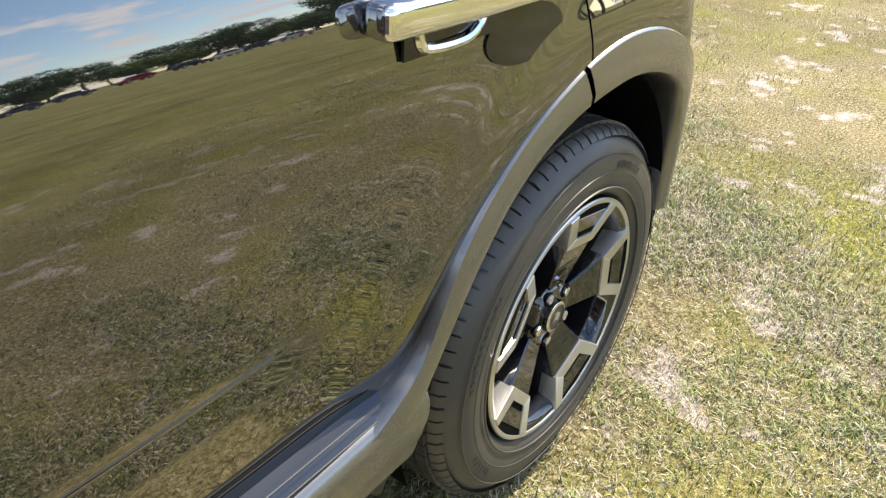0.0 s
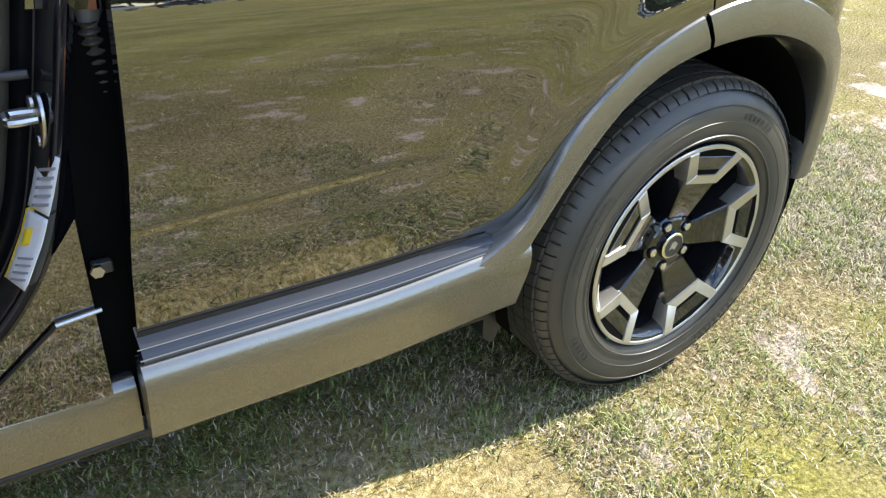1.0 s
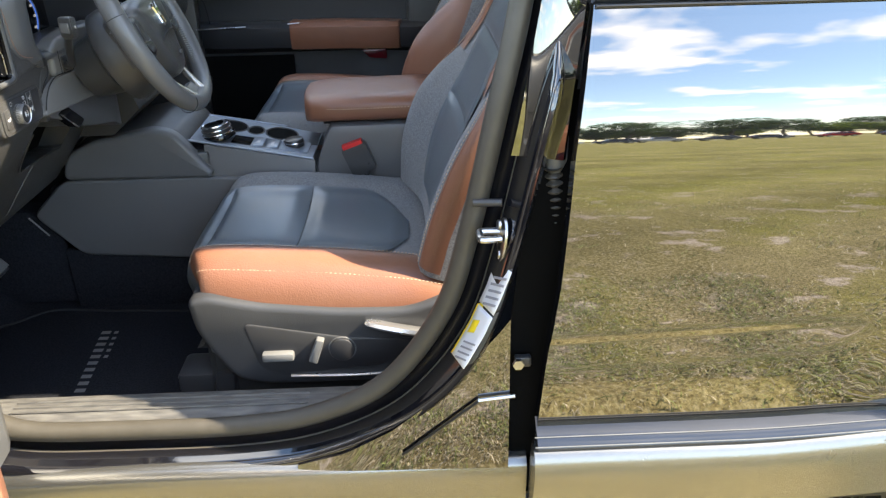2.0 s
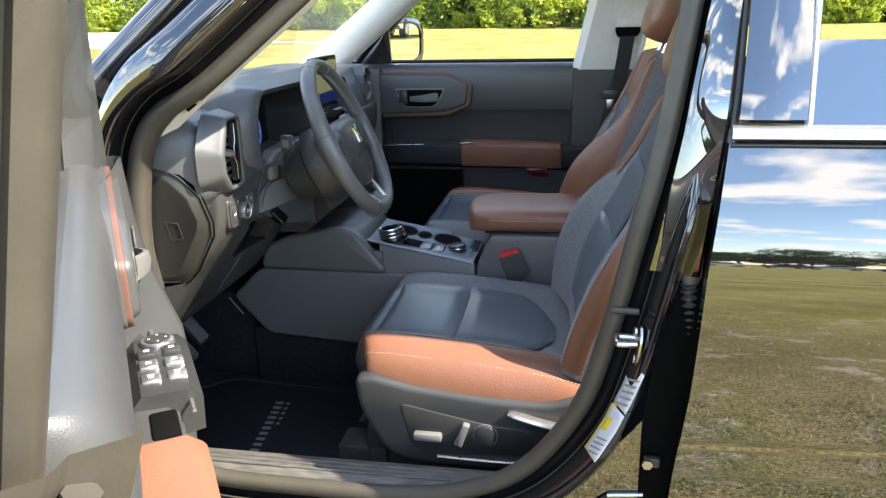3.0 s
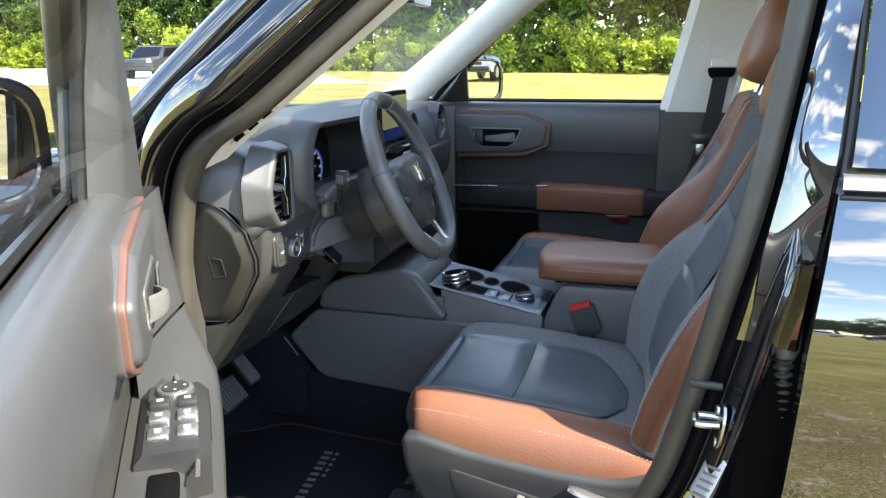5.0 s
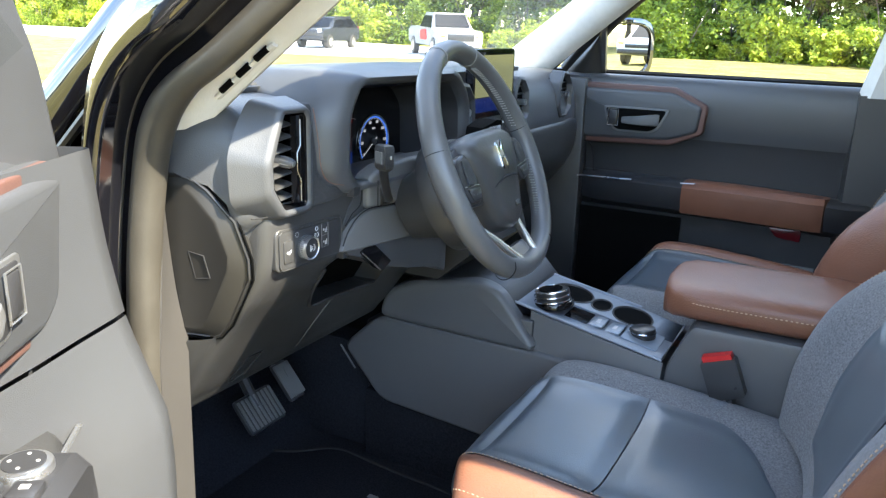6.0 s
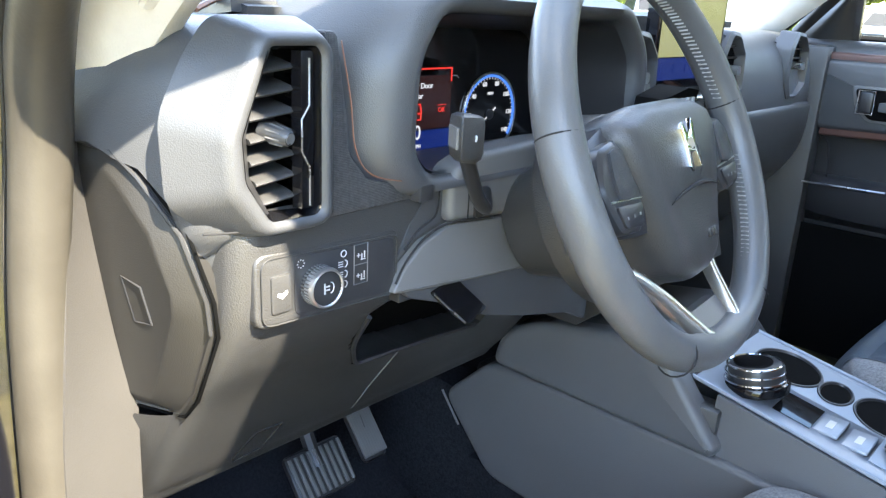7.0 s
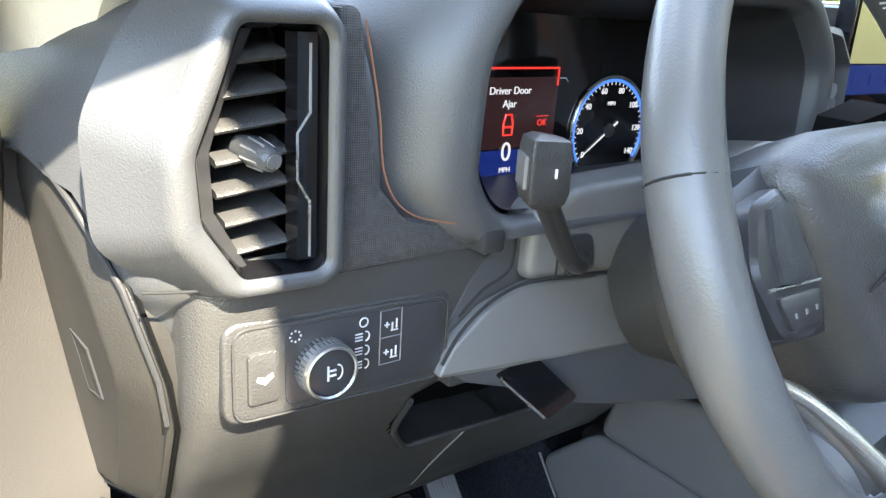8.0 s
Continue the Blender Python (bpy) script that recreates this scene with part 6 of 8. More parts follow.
part("release_button", loft([[lean_b(t) + Vector((dx, dy, dx * 0.35)) for dx, dy in ((-0.023, -0.010), (0.023, -0.010), (0.023, 0.010), (-0.023, 0.010))] for t in (0.9, 1.09, 1.13)], True, True), RED, buckle, "red release button")
part("stalk", tube([(-1.372, 0.808, 0.69), (-1.350, 0.815, 0.61), (-1.335, 0.82, 0.53)], 0.013, 8, flat=0.6), SMOOTH_BLACK, buckle)

# ---- floor mat ----
mat_ob = thing("floor_mat", (-2.0, 0.52, 0.335), "black carpet floor mat with a stitched edge on the footwell floor", "floor mat")


def mat_surface():
    out = rounded([(-2.36, 0.30), (-1.74, 0.28), (-1.72, 0.70), (-1.82, 0.755), (-2.05, 0.770), (-2.20, 0.79), (-2.27, 0.71), (-2.40, 0.68)], 0.05, 5)
    return out


outline = mat_surface()
part("carpet", prism(outline, "z", 0.336, 0.348, 0.003), CARPET, mat_ob)
part("edging", tube([(x, y, 0.347) for x, y in outline], 0.0045, 6, True), SEAM, mat_ob, "black stitched edging")
for k in range(11):
    xx, yy = -1.985 - 0.003 * k, 0.405 + 0.026 * k
    part("stitched_mark", box(xx - 0.011, xx + 0.011, yy - 0.006, yy + 0.006, 0.348, 0.3490), GREY_MARK, mat_ob, "grey stitched bar in place of a name")
    if k > 5:
        part("stitched_mark", box(xx + 0.020, xx + 0.029, yy - 0.006, yy + 0.004, 0.348, 0.3490), GREY_MARK, mat_ob)

for px, py, pz, w, h, nm, lab in ((-2.255, 0.605, 0.512, 0.054, 0.040, "brake_pedal", "ribbed rubber brake pedal on its arm"), (-2.258, 0.698, 0.540, 0.024, 0.046, "accelerator_pedal", "slim ribbed accelerator pedal on its arm")):
    ped = thing(nm, (px, py, pz), lab, "pedal")
    m = pose(px, py, pz, 0, 50, 0)
    bm = box(-h, h, -w, w, -0.010, 0.0, 0.008)
    bm.transform(m)
    part("pad", bm, SMOOTH_BLACK, ped)
    for k in range(9):
        bm = box(-h * 0.85 , h * 0.85, -w * 0.86 + k * w * 0.215 - 0.0028, -w * 0.86 + k * w * 0.215 + 0.0028, 0.0, 0.004, 0.001)
        bm.transform(m)
        part("rib", bm, GREY_PLASTIC, ped)
    part("arm", tube(spline([(px - 0.01, py, pz), (px - 0.08, py + 0.01, pz + 0.10), (px - 0.12, py + 0.01, pz + 0.30)], 10), 0.012, 8), SMOOTH_BLACK, ped)

# ---- dashboard ----
dash = thing("dashboard", (-2.05, 0.94, 0.9), "slate and black moulded dashboard with vents, switches and displays", "dashboard")
DASH_SECTION = ((-2.52, 1.135), (-2.34, 1.160), (-2.18, 1.180), (-2.06, 1.192), (-1.975, 1.188), (-1.935, 1.165), (-1.915, 1.12), (-1.910, 1.05), (-1.928, 1.02), (-1.945, 0.985))
KNEE_SECTION = ((-1.912, 1.056), (-1.9045, 1.045), (-1.9050, 1.005), (-1.9125, 0.962), (-1.938, 0.915), (-1.985, 0.858), (-2.035, 0.79), (-2.085, 0.725), (-2.13, 0.690), (-2.25, 0.70), (-2.5, 0.74))
ends_y = (0.172, 0.180, 0.192, 0.208, 0.228, 0.250, 0.28, 0.32, 0.45, 0.60, 0.75, 0.85, 0.94, 1.10, 1.30, 1.50, 1.62, 1.67, 1.70)


def end_shift(y):
    """How far the dashboard draws forward at its rounded ends."""
    left = 0.16 * max(0.0, 1 - (y - 0.172) / 0.085) ** 1.9 if y < 0.257 else 0.0
    right = 0.05 * step(0.85, 1.0, y) + 0.10 * step(1.60, 1.71, y)
    return left + right


def dash_loft(section, ys, lower=None):
    rings = []
    for y in ys:
        d = end_shift(y)
        pts = spline([(x - d * step(-2.45, -2.05, x), y, z - 0.02 * (d / 0.16) * step(1.02, 1.19, z)) for x, z in section], 110 if lower else 40)
        if lower:  # hollow behind the vent
            for p in pts:
                lo = 0.250 + 0.022 * step(1.140, 1.170, p.z) + 0.020 * step(1.085, 1.060, p.z)
                if p.x > -2.0 and 1.048 < p.z < 1.178 and lo - 0.0005 < y < 0.3265:
                    p.x -= 0.080
            edge = float(np.interp(y, (0.172, 0.190, 0.212, 0.226, 0.240, 0.248), (1.103, 1.099, 1.080, 1.036, 0.980, 0.89)))
            last = pts[0]
            for p in pts:  # stops along the end cover's rim
                if p.z < edge and p.x > -2.2:
                    p.x, p.z = last.x, last.z
                last = p
        rings.append(pts)
    return loft(rings, False, False)


part("upper_dash", dash_loft(DASH_SECTION, (0.172, 0.176, 0.180, 0.186, 0.192, 0.200, 0.208, 0.218, 0.228, 0.236, 0.243, 0.2495, 0.2505, 0.258, 0.266, 0.2725, 0.28, 0.30, 0.326, 0.327, 0.36), "vent"), DASH, dash, "slate soft upper dashboard", 70)
part("upper_dash", dash_loft(DASH_SECTION, (0.82,) + ends_y[11:]), DASH, dash, "slate soft dashboard before the passenger", 60)
part("dash_top", sheet(lambda u, v: (-2.53 + 0.50 * v, 0.33 + 0.52 * u, 1.130 + 0.075 * v ** 0.8), 8, 10, 0.01), DASH, dash)
knee_x = lambda z: float(np.interp(z, [q[1] for q in KNEE_SECTION[8:0:-1]], [q[0] for q in KNEE_SECTION[8:0:-1]]))
POCKET_LOW = ((0.400, 0.900), (0.4447, 0.843), (0.52, 0.836), (0.66, 0.820))
POCKET_TOP = ((0.400, 0.932), (0.43, 0.946), (0.50, 0.935), (0.66, 0.885))


def knee_panel():
    """The lower panel: it ends along the end cover's rim, runs on below it, and has an open pocket beside the column."""
    rings = []
    for y in [0.222, 0.230, 0.238, 0.245, 0.2462, 0.2485, 0.252, 0.258, 0.268, 0.285, 0.34, 0.38, 0.398] + list(np.arange(0.402, 0.662, 0.006)) + [0.668, 0.72, 0.80]:
        d = end_shift(y) + float(np.interp(y, (0.245, 0.250, 0.258, 0.268, 0.285), (0.018, 0.010, 0.004, 0.001, 0.0)))
        pts = spline([(x - d * step(-2.45, -2.05, x), y, z) for x, z in KNEE_SECTION], 150)
        if y < 0.246:  # only the part under the cover reaches the sill side
            last = next(p for p in pts if p.z < 0.853)
            for p in pts:
                if p.z > 0.853 and p.x > -2.2:
                    p.x, p.z = last.x, last.z
        if 0.40 < y < 0.662:
            lo, hi = np.interp(y, *zip(*POCKET_LOW)), np.interp(y, *zip(*POCKET_TOP))
            face = [k for k, p in enumerate(pts) if p.x > -2.06 and 0.78 < p.z < 1.0]
            low, top = min(face, key=lambda k: abs(pts[k].z - lo)), min(face, key=lambda k: abs(pts[k].z - hi))
            for k, z in ((low, lo), (top, hi)):
                pts[k].x, pts[k].z = knee_x(z), z
            for k in range(top + 1, low):
                pts[k].x -= 0.085
        rings.append(pts)
    return loft(rings, False, False)


part("knee_panel", knee_panel(), DASH_LOW, dash, "grained dark lower knee panel with an open pocket", 60)
part("glovebox", dash_loft(KNEE_SECTION, [1.08, 1.2, 1.4, 1.6, 1.68]), DASH_LOW, dash, "dark glovebox")
part("upper_roll", sheet(lambda u, v: (-2.02 - 0.30 * v, 0.34 + 0.98 * u, 1.200 + 0.022 * math.sin(math.pi * v) * (1 - 0.4 * u) - 0.01 * v), 30, 10, 0.01), DASH, dash, "padded upper roll")
part("stitched_seam", tube(spline([(-2.035, 0.30, 1.196), (-2.06, 0.34, 1.206), (-2.10, 0.40, 1.212), (-2.13, 0.55, 1.213), (-2.14, 0.80, 1.212)], 30), 0.0028, 6), BROWN, dash, "brown leather edge along the dashboard top")
part("seam_line", tube(spline([(-1.912, 0.226, 1.046), (-1.906, 0.26, 1.044), (-1.904, 0.34, 1.043), (-1.904, 0.43, 1.046)], 20), 0.0009, 6), SEAM, dash)

# driver's vent
vent = part("vent_bezel", loft([[place("x", x, *q) for q in rounded(poly, r, 5)] for x, poly, r in (
    (-1.930, [(0.248, 1.196), (0.326, 1.196), (0.338, 1.180), (0.338, 1.046), (0.322, 1.036), (0.246, 1.034), (0.208, 1.066), (0.206, 1.128), (0.226, 1.168)], 0.012),
    (-1.908, [(0.258, 1.191), (0.321, 1.191), (0.332, 1.178), (0.332, 1.047), (0.319, 1.038), (0.256, 1.038), (0.225, 1.071), (0.223, 1.122), (0.241, 1.160)], 0.010),
    (-1.896, [(0.262, 1.187), (0.318, 1.187), (0.328, 1.176), (0.328, 1.048), (0.317, 1.040), (0.262, 1.041), (0.234, 1.075), (0.232, 1.118), (0.248, 1.156)], 0.008),
    (-1.889, [(0.265, 1.184), (0.316, 1.184), (0.325, 1.174), (0.325, 1.050), (0.315, 1.043), (0.264, 1.044), (0.238, 1.077), (0.236, 1.116), (0.251, 1.152)], 0.008),
    (-1.888, [(0.269, 1.180), (0.313, 1.180), (0.320, 1.172), (0.320, 1.053), (0.313, 1.048), (0.267, 1.049), (0.245, 1.080), (0.243, 1.115), (0.256, 1.147)], 0.006),
    (-1.893, [(0.272, 1.177), (0.312, 1.177), (0.3165, 1.171), (0.3165, 1.055), (0.311, 1.051), (0.270, 1.052), (0.250, 1.083), (0.248, 1.115), (0.260, 1.145)], 0.005))], True, False), DASH, dash, "slate eight-sided vent surround", 75)
part("vent_box", loft([[place("x", x, *q) for q in rounded(poly, 0.004, 4)] for x, poly in (
    (-1.892, [(0.272, 1.177), (0.312, 1.177), (0.3165, 1.171), (0.3165, 1.055), (0.311, 1.051), (0.270, 1.052), (0.250, 1.083), (0.248, 1.115), (0.260, 1.145)]),
    (-1.900, [(0.274, 1.174), (0.311, 1.174), (0.314, 1.169), (0.314, 1.057), (0.309, 1.053), (0.272, 1.055), (0.253, 1.084), (0.251, 1.115), (0.262, 1.144)]),
    (-1.945, [(0.274, 1.172), (0.309, 1.172), (0.312, 1.167), (0.312, 1.059), (0.308, 1.055), (0.274, 1.057), (0.256, 1.085), (0.254, 1.115), (0.264, 1.143)]))] , True, False), PIANO, vent, "gloss black vent frame")
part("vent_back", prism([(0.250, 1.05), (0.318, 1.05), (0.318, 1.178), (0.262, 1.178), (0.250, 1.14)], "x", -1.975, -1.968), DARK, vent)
for k in range(7):
    zc = 1.0655 + 0.0160 * k
    y0 = 0.262 + (0.010 if k in (0, 6) else 0.004 if k in (1, 5) else 0)
    part("vent_slat", loft([[(x, y, zc + dz - 0.15 * (x + 1.92) + 0.12 * (y - 0.28)) for x, dz in ((-1.945, -0.0012), (-1.920, -0.0024), (-1.9055, -0.0019), (-1.9035, 0.0), (-1.9055, 0.0019), (-1.920, 0.0024), (-1.945, 0.0012))] for y in (y0, 0.300)], True, True), DASH_LOW, vent, "grey vent slat")
part("vent_cheek", loft([[(-1.900, y - 0.004, z), (-1.896, y, z), (-1.905, y + 0.009, z), (-1.955, y + 0.011, z)] for z, y in ((1.055, 0.268), (1.085, 0.2515), (1.115, 0.2500), (1.145, 0.2600), (1.174, 0.273))], False, False), SMOOTH_BLACK, vent)
part("vent_side", loft([[(-1.905, 0.299, z), (-1.897, 0.302, z), (-1.897, 0.313, z), (-1.91, 0.314, z)] for z in (1.056, 1.173)], True, True), PIANO, vent)
part("vent_line", tube([(-1.896, 0.3085, 1.168), (-1.896, 0.3085, 1.134), (-1.896, 0.3015, 1.124), (-1.896, 0.3015, 1.100), (-1.896, 0.3085, 1.088), (-1.896, 0.3085, 1.058)], 0.0008, 6), SATIN, vent, "thin bright line down the vent")
knob = part("vent_knob", tube([(-1.914, 0.2785, 1.1160), (-1.903, 0.2820, 1.1145), (-1.8915, 0.2850, 1.1125), (-1.889, 0.2855, 1.1120)], [0.0068, 0.0075, 0.0062, 0.0050], 14), DASH, vent, "grey vent knob")
part("knob_tip", disc((-1.8895, 0.2855, 1.1121), (1, 0.25, -0.15), 0.0042, 0.0012, 16), SATIN, knob, "satin tip")
for k in range(8):
    a = k * math.pi / 4 + 0.3
    part("knob_rib", tube([(-1.904, 0.2815 + 0.0074 * math.cos(a), 1.1146 + 0.0074 * math.sin(a)), (-1.893, 0.2847 + 0.0064 * math.cos(a), 1.1127 + 0.0064 * math.sin(a))], 0.0009, 5), GREY_PLASTIC, knob)

# mesh-textured infill between vent and instrument hood
part("mesh_infill", prism(rounded([(0.328, 1.188), (0.340, 1.186), (0.348, 1.135), (0.353, 1.092), (0.374, 1.068), (0.425, 1.057), (0.434, 1.050), (0.430, 1.044), (0.328, 1.042)], 0.006), "x", -1.95, -1.9015, 0.003), MESH, dash, "dark mesh-textured infill")
part("infill_edge", tube(spline([(-1.899, 0.341, 1.180), (-1.898, 0.350, 1.135), (-1.898, 0.356, 1.095), (-1.898, 0.376, 1.072), (-1.897, 0.425, 1.060)], 24), 0.0006, 5), BROWN, dash, "thin brown stitched edge")
part("infill_tip", box(-1.94, -1.890, 0.424, 0.442, 1.042, 1.058, 0.003), SMOOTH_BLACK, dash)

# headlamp switch panel
pod = part("switch_panel", prism(rounded([(0.262, 1.024), (0.412, 1.020), (0.412, 0.958), (0.262, 0.962)], 0.012, 5), "x", -1.930, -1.9035, 0.003, 3), DASH_LOW, dash, "grained dark panel with the headlamp switch")
part("switch_plate", prism(rounded([(0.267, 1.020), (0.408, 1.016), (0.408, 0.960), (0.267, 0.965)], 0.010, 5), "x", -1.91, -1.9018, 0.0015), DASH_LOW, pod, "framed switch plate")
part("plate_rim", tube([(-1.9015, y, z) for y, z in rounded([(0.267, 1.020), (0.408, 1.016), (0.408, 0.960), (0.267, 0.965)], 0.010, 5)], 0.0007, 6, True), DASH_LOW, pod)
part("plate_face", prism(rounded([(0.297, 1.0170), (0.404, 1.0135), (0.404, 0.9630), (0.297, 0.9680)], 0.007, 4), "x", -1.905, -1.9008, 0.0006), SMOOTH_BLACK, pod)
part("tailgate_button", prism(rounded([(0.2745, 1.0055), (0.293, 1.0055), (0.293, 0.974), (0.2745, 0.974)], 0.003), "x", -1.905, -1.8995, 0.0015), DASH_LOW, pod, "grey tailgate button")
part("button_mark", prism([(0.279, 0.989), (0.284, 0.986), (0.289, 0.990), (0.2885, 0.9925), (0.284, 0.990), (0.280, 0.9915)], "x", -1.8998, -1.8991), WHITE_MARK, pod)
kn = part("lamp_knob", disc((-1.902, 0.3190, 0.9895), (1, 0, 0), 0.0162, 0.013, 40, 0.003), SMOOTH_BLACK, pod, "round headlamp knob with a silver rim")
part("knob_ring", loft([[(x, 0.319 + r * math.cos(a), 0.9895 + r * math.sin(a)) for a in np.linspace(0, 2 * math.pi, 49)[:-1]] for x, r in ((-1.897, 0.0164), (-1.890, 0.0170), (-1.8872, 0.0163), (-1.8866, 0.0150), (-1.8878, 0.0143))], True, False), SATIN, kn, "bright ring")
for k in range(36):
    a = 2 * math.pi * k / 36
    part("knurl", box(-1.901, -1.890, 0.319 + 0.0163 * math.cos(a) - 0.0006, 0.319 + 0.0163 * math.cos(a) + 0.0006, 0.9895 + 0.0163 * math.sin(a) - 0.0006, 0.9895 + 0.0163 * math.sin(a) + 0.0006), GREY_PLASTIC, kn)
for y, z, w, h in ((0.3165, 0.9895, 0.0012, 0.009), (0.3195, 0.991, 0.004, 0.0012), (0.3195, 0.988, 0.004, 0.0012)):
    part("knob_mark", box(-1.8884, -1.8876, y - w / 2, y + w / 2, z - h / 2, z + h / 2), WHITE_MARK, kn)
part("knob_mark", tube([(-1.8878, 0.3225 + 0.003 * math.cos(a), 0.9895 + 0.0045 * math.sin(a)) for a in np.linspace(-1.6, 1.6, 12)], 0.0005, 5), WHITE_MARK, kn)
part("lamp_mark", tube([(-1.9003, 0.346 + 0.0028 * math.cos(a), 1.010 + 0.0028 * math.sin(a)) for a in np.linspace(0, 2 * math.pi, 16)[:-1]], 0.0005, 5, True), WHITE_MARK, pod)
for j, zz in enumerate((1.001, 0.992, 0.983)):
    part("lamp_mark", tube([(-1.9003, 0.3475 + 0.0025 * math.cos(a), zz + 0.003 * math.sin(a)) for a in np.linspace(-1.6, 1.6, 8)], 0.0005, 5), WHITE_MARK, pod)
    for dz in (-0.002, 0.0, 0.002):
        part("lamp_mark", box(-1.9006, -1.9002, 0.3405, 0.3455, zz + dz - 0.0004, zz + dz + 0.0004), WHITE_MARK, pod)
part("lit_mark", box(-1.9008, -1.9000, 0.3345, 0.3380, 0.9905, 0.9935, 0.0003), GLOW_ORANGE, pod, "small glowing orange lamp")
for a in np.linspace(0, 2 * math.pi, 9)[:-1]:
    part("sun_mark", box(-1.9006, -1.9002, 0.3025 + 0.0032 * math.cos(a) - 0.0005, 0.3025 + 0.0032 * math.cos(a) + 0.0005, 1.0105 + 0.0032 * math.sin(a) - 0.0005, 1.0105 + 0.0032 * math.sin(a) + 0.0005), WHITE_MARK, pod)
part("dimmer_frame", tube([(-1.9003, y, z) for y, z in ((0.3575, 1.0145), (0.3725, 1.0145), (0.3725, 0.9795), (0.3575, 0.9795))], 0.0005, 5, True), GREY_MARK, pod)
part("dimmer_split", box(-1.9006, -1.9002, 0.3575, 0.3725, 0.9965, 0.9972), GREY_MARK, pod)
for zz in (1.005, 0.987):
    for q in ((0.3605, 0.3640, -0.0004, 0.0004), (0.3618, 0.3626, -0.0018, 0.0018), (0.3655, 0.3665, -0.004, 0.001), (0.3685, 0.3695, -0.003, 0.003), (0.3650, 0.3700, -0.0045, -0.0037)):
        part("dimmer_mark", box(-1.9006, -1.9001, q[0], q[1], zz + q[2], zz + q[3]), WHITE_MARK, pod)

# fuse cover on the rounded end
COVER_RIM = ((-2.036, 0.193, 1.101), (-1.992, 0.203, 1.097), (-1.970, 0.211, 1.080), (-1.939, 0.226, 1.039), (-1.929, 0.239, 0.985), (-1.932, 0.243, 0.955),
             (-1.975, 0.247, 0.880), (-1.998, 0.247, 0.856), (-2.016, 0.246, 0.851), (-2.050, 0.223, 0.858), (-2.051, 0.207, 0.92), (-2.050, 0.199, 1.00))
COVER_FACE = ((-2.034, 0.192, 1.088), (-2.000, 0.1975, 1.083), (-1.988, 0.2005, 1.074), (-1.958, 0.2080, 1.040), (-1.946, 0.2165, 0.992), (-1.952, 0.2195, 0.970),
              (-1.985, 0.2245, 0.915), (-2.004, 0.2270, 0.885), (-2.016, 0.2275, 0.872), (-2.044, 0.2215, 0.870), (-2.045, 0.2150, 0.92), (-2.045, 0.2040, 1.00))


def cover_ring(k, inset=0.0, dy=0.0):
    """A ring of the end cover, k of the way from its rim to its face."""
    c = Vector((-1.995, 0.2, 0.975))
    out = []
    for a, b in zip(COVER_RIM, COVER_FACE):
        p = Vector(a).lerp(Vector(b), k)
        d = Vector((c.x - p.x, 0, c.z - p.z)).normalized()
        out.append(p + d * inset + Vector((0, dy, 0)))
    return out


fuse = part("end_cover", loft([cover_ring(0, 0.001, 0.012), cover_ring(0, 0.001, 0.002), cover_ring(0, 0.003, -0.002), cover_ring(0.10, 0.003), cover_ring(0.16, 0.003), cover_ring(0.93), cover_ring(1.0, 0.0015), cover_ring(1.0, 0.006)], True, True), END_GRAIN, dash, "dark grained end cover of the dashboard", 24)
part("cover_lip", tube([p + Vector((0.0015, -0.003, 0.0015)) for p in cover_ring(0, 0.002)[:6]], 0.0018, 7), SMOOTH_BLACK, fuse)


def kick_trim():
    """The strip between the door seal and the end cover, running down beside the footwell."""
    def f(u, v):
        z = 0.36 + 0.745 * v
        ya = float(np.interp(z, (0.36, 0.85, 1.09), (0.128, 0.148, 0.172)))
        yb = float(np.interp(z, (0.36, 0.80, 0.86, 0.92, 1.02, 1.10), (0.214, 0.224, 0.226, 0.2105, 0.2035, 0.199)))
        return (-2.022 - 0.031 * u, ya + (yb - ya) * u, z)
    return sheet(f, 8, 30, 0.01)


part("kick_trim", kick_trim(), KICK, dash, "grey kick trim beside the footwell")
part("cover_gap", tube([p + Vector((0.001, 0.002, 0)) for p in cover_ring(0, -0.0015)], 0.0016, 6, True), DARK, dash)
part("kick_joint", tube([(-2.0505, 0.2225, 0.852), (-2.0505, 0.2215, 0.78), (-2.0505, 0.2195, 0.62)], 0.0014, 6), DARK, dash)
part("cover_emblem", tube([(x, 0.1914 + 0.1077 * (x + 2.034) - 0.1565 * (z - 1.088), z) for x, z in ((-2.010, 0.992), (-1.986, 0.988), (-1.982, 0.956), (-2.006, 0.952))], 0.0009, 5, True), SMOOTH_BLACK, fuse, "faint embossed pictogram")
part("service_flap", tube([(np.interp(z, (0.69, 0.725, 0.79, 0.858), (-2.13, -2.085, -2.035, -1.985)) + 0.002, y, z) for y, z in ((0.352, 0.776), (0.386, 0.773), (0.380, 0.728), (0.348, 0.722), (0.342, 0.734))], 0.0011, 5, True), SEAM, dash, "small service flap outline")
part("knee_joint", tube([(np.interp(z, (0.69, 0.725, 0.79, 0.858), (-2.13, -2.085, -2.035, -1.985)) + 0.0012, y, z) for y, z in ((0.515, 0.834), (0.512, 0.800), (0.512, 0.765), (0.516, 0.730), (0.524, 0.696))], 0.0011, 5), GREY_PLASTIC, dash)

# instrument hood
def octagon(x, y0, y1, z0, z1, cut, r=0.02):
    c = cut
    return [place("x", x, *q) for q in rounded([(y0 + 0.02, z0), (y0, z0 + 0.03), (y0 + 0.004, z1 - c), (y0 + c * 0.75, z1), (y1 - c * 0.9, z1 - 0.004), (y1, z1 - c * 1.05), (y1 + 0.004, z0 + 0.02), (y1 - 0.03, z0)], r, 6)]


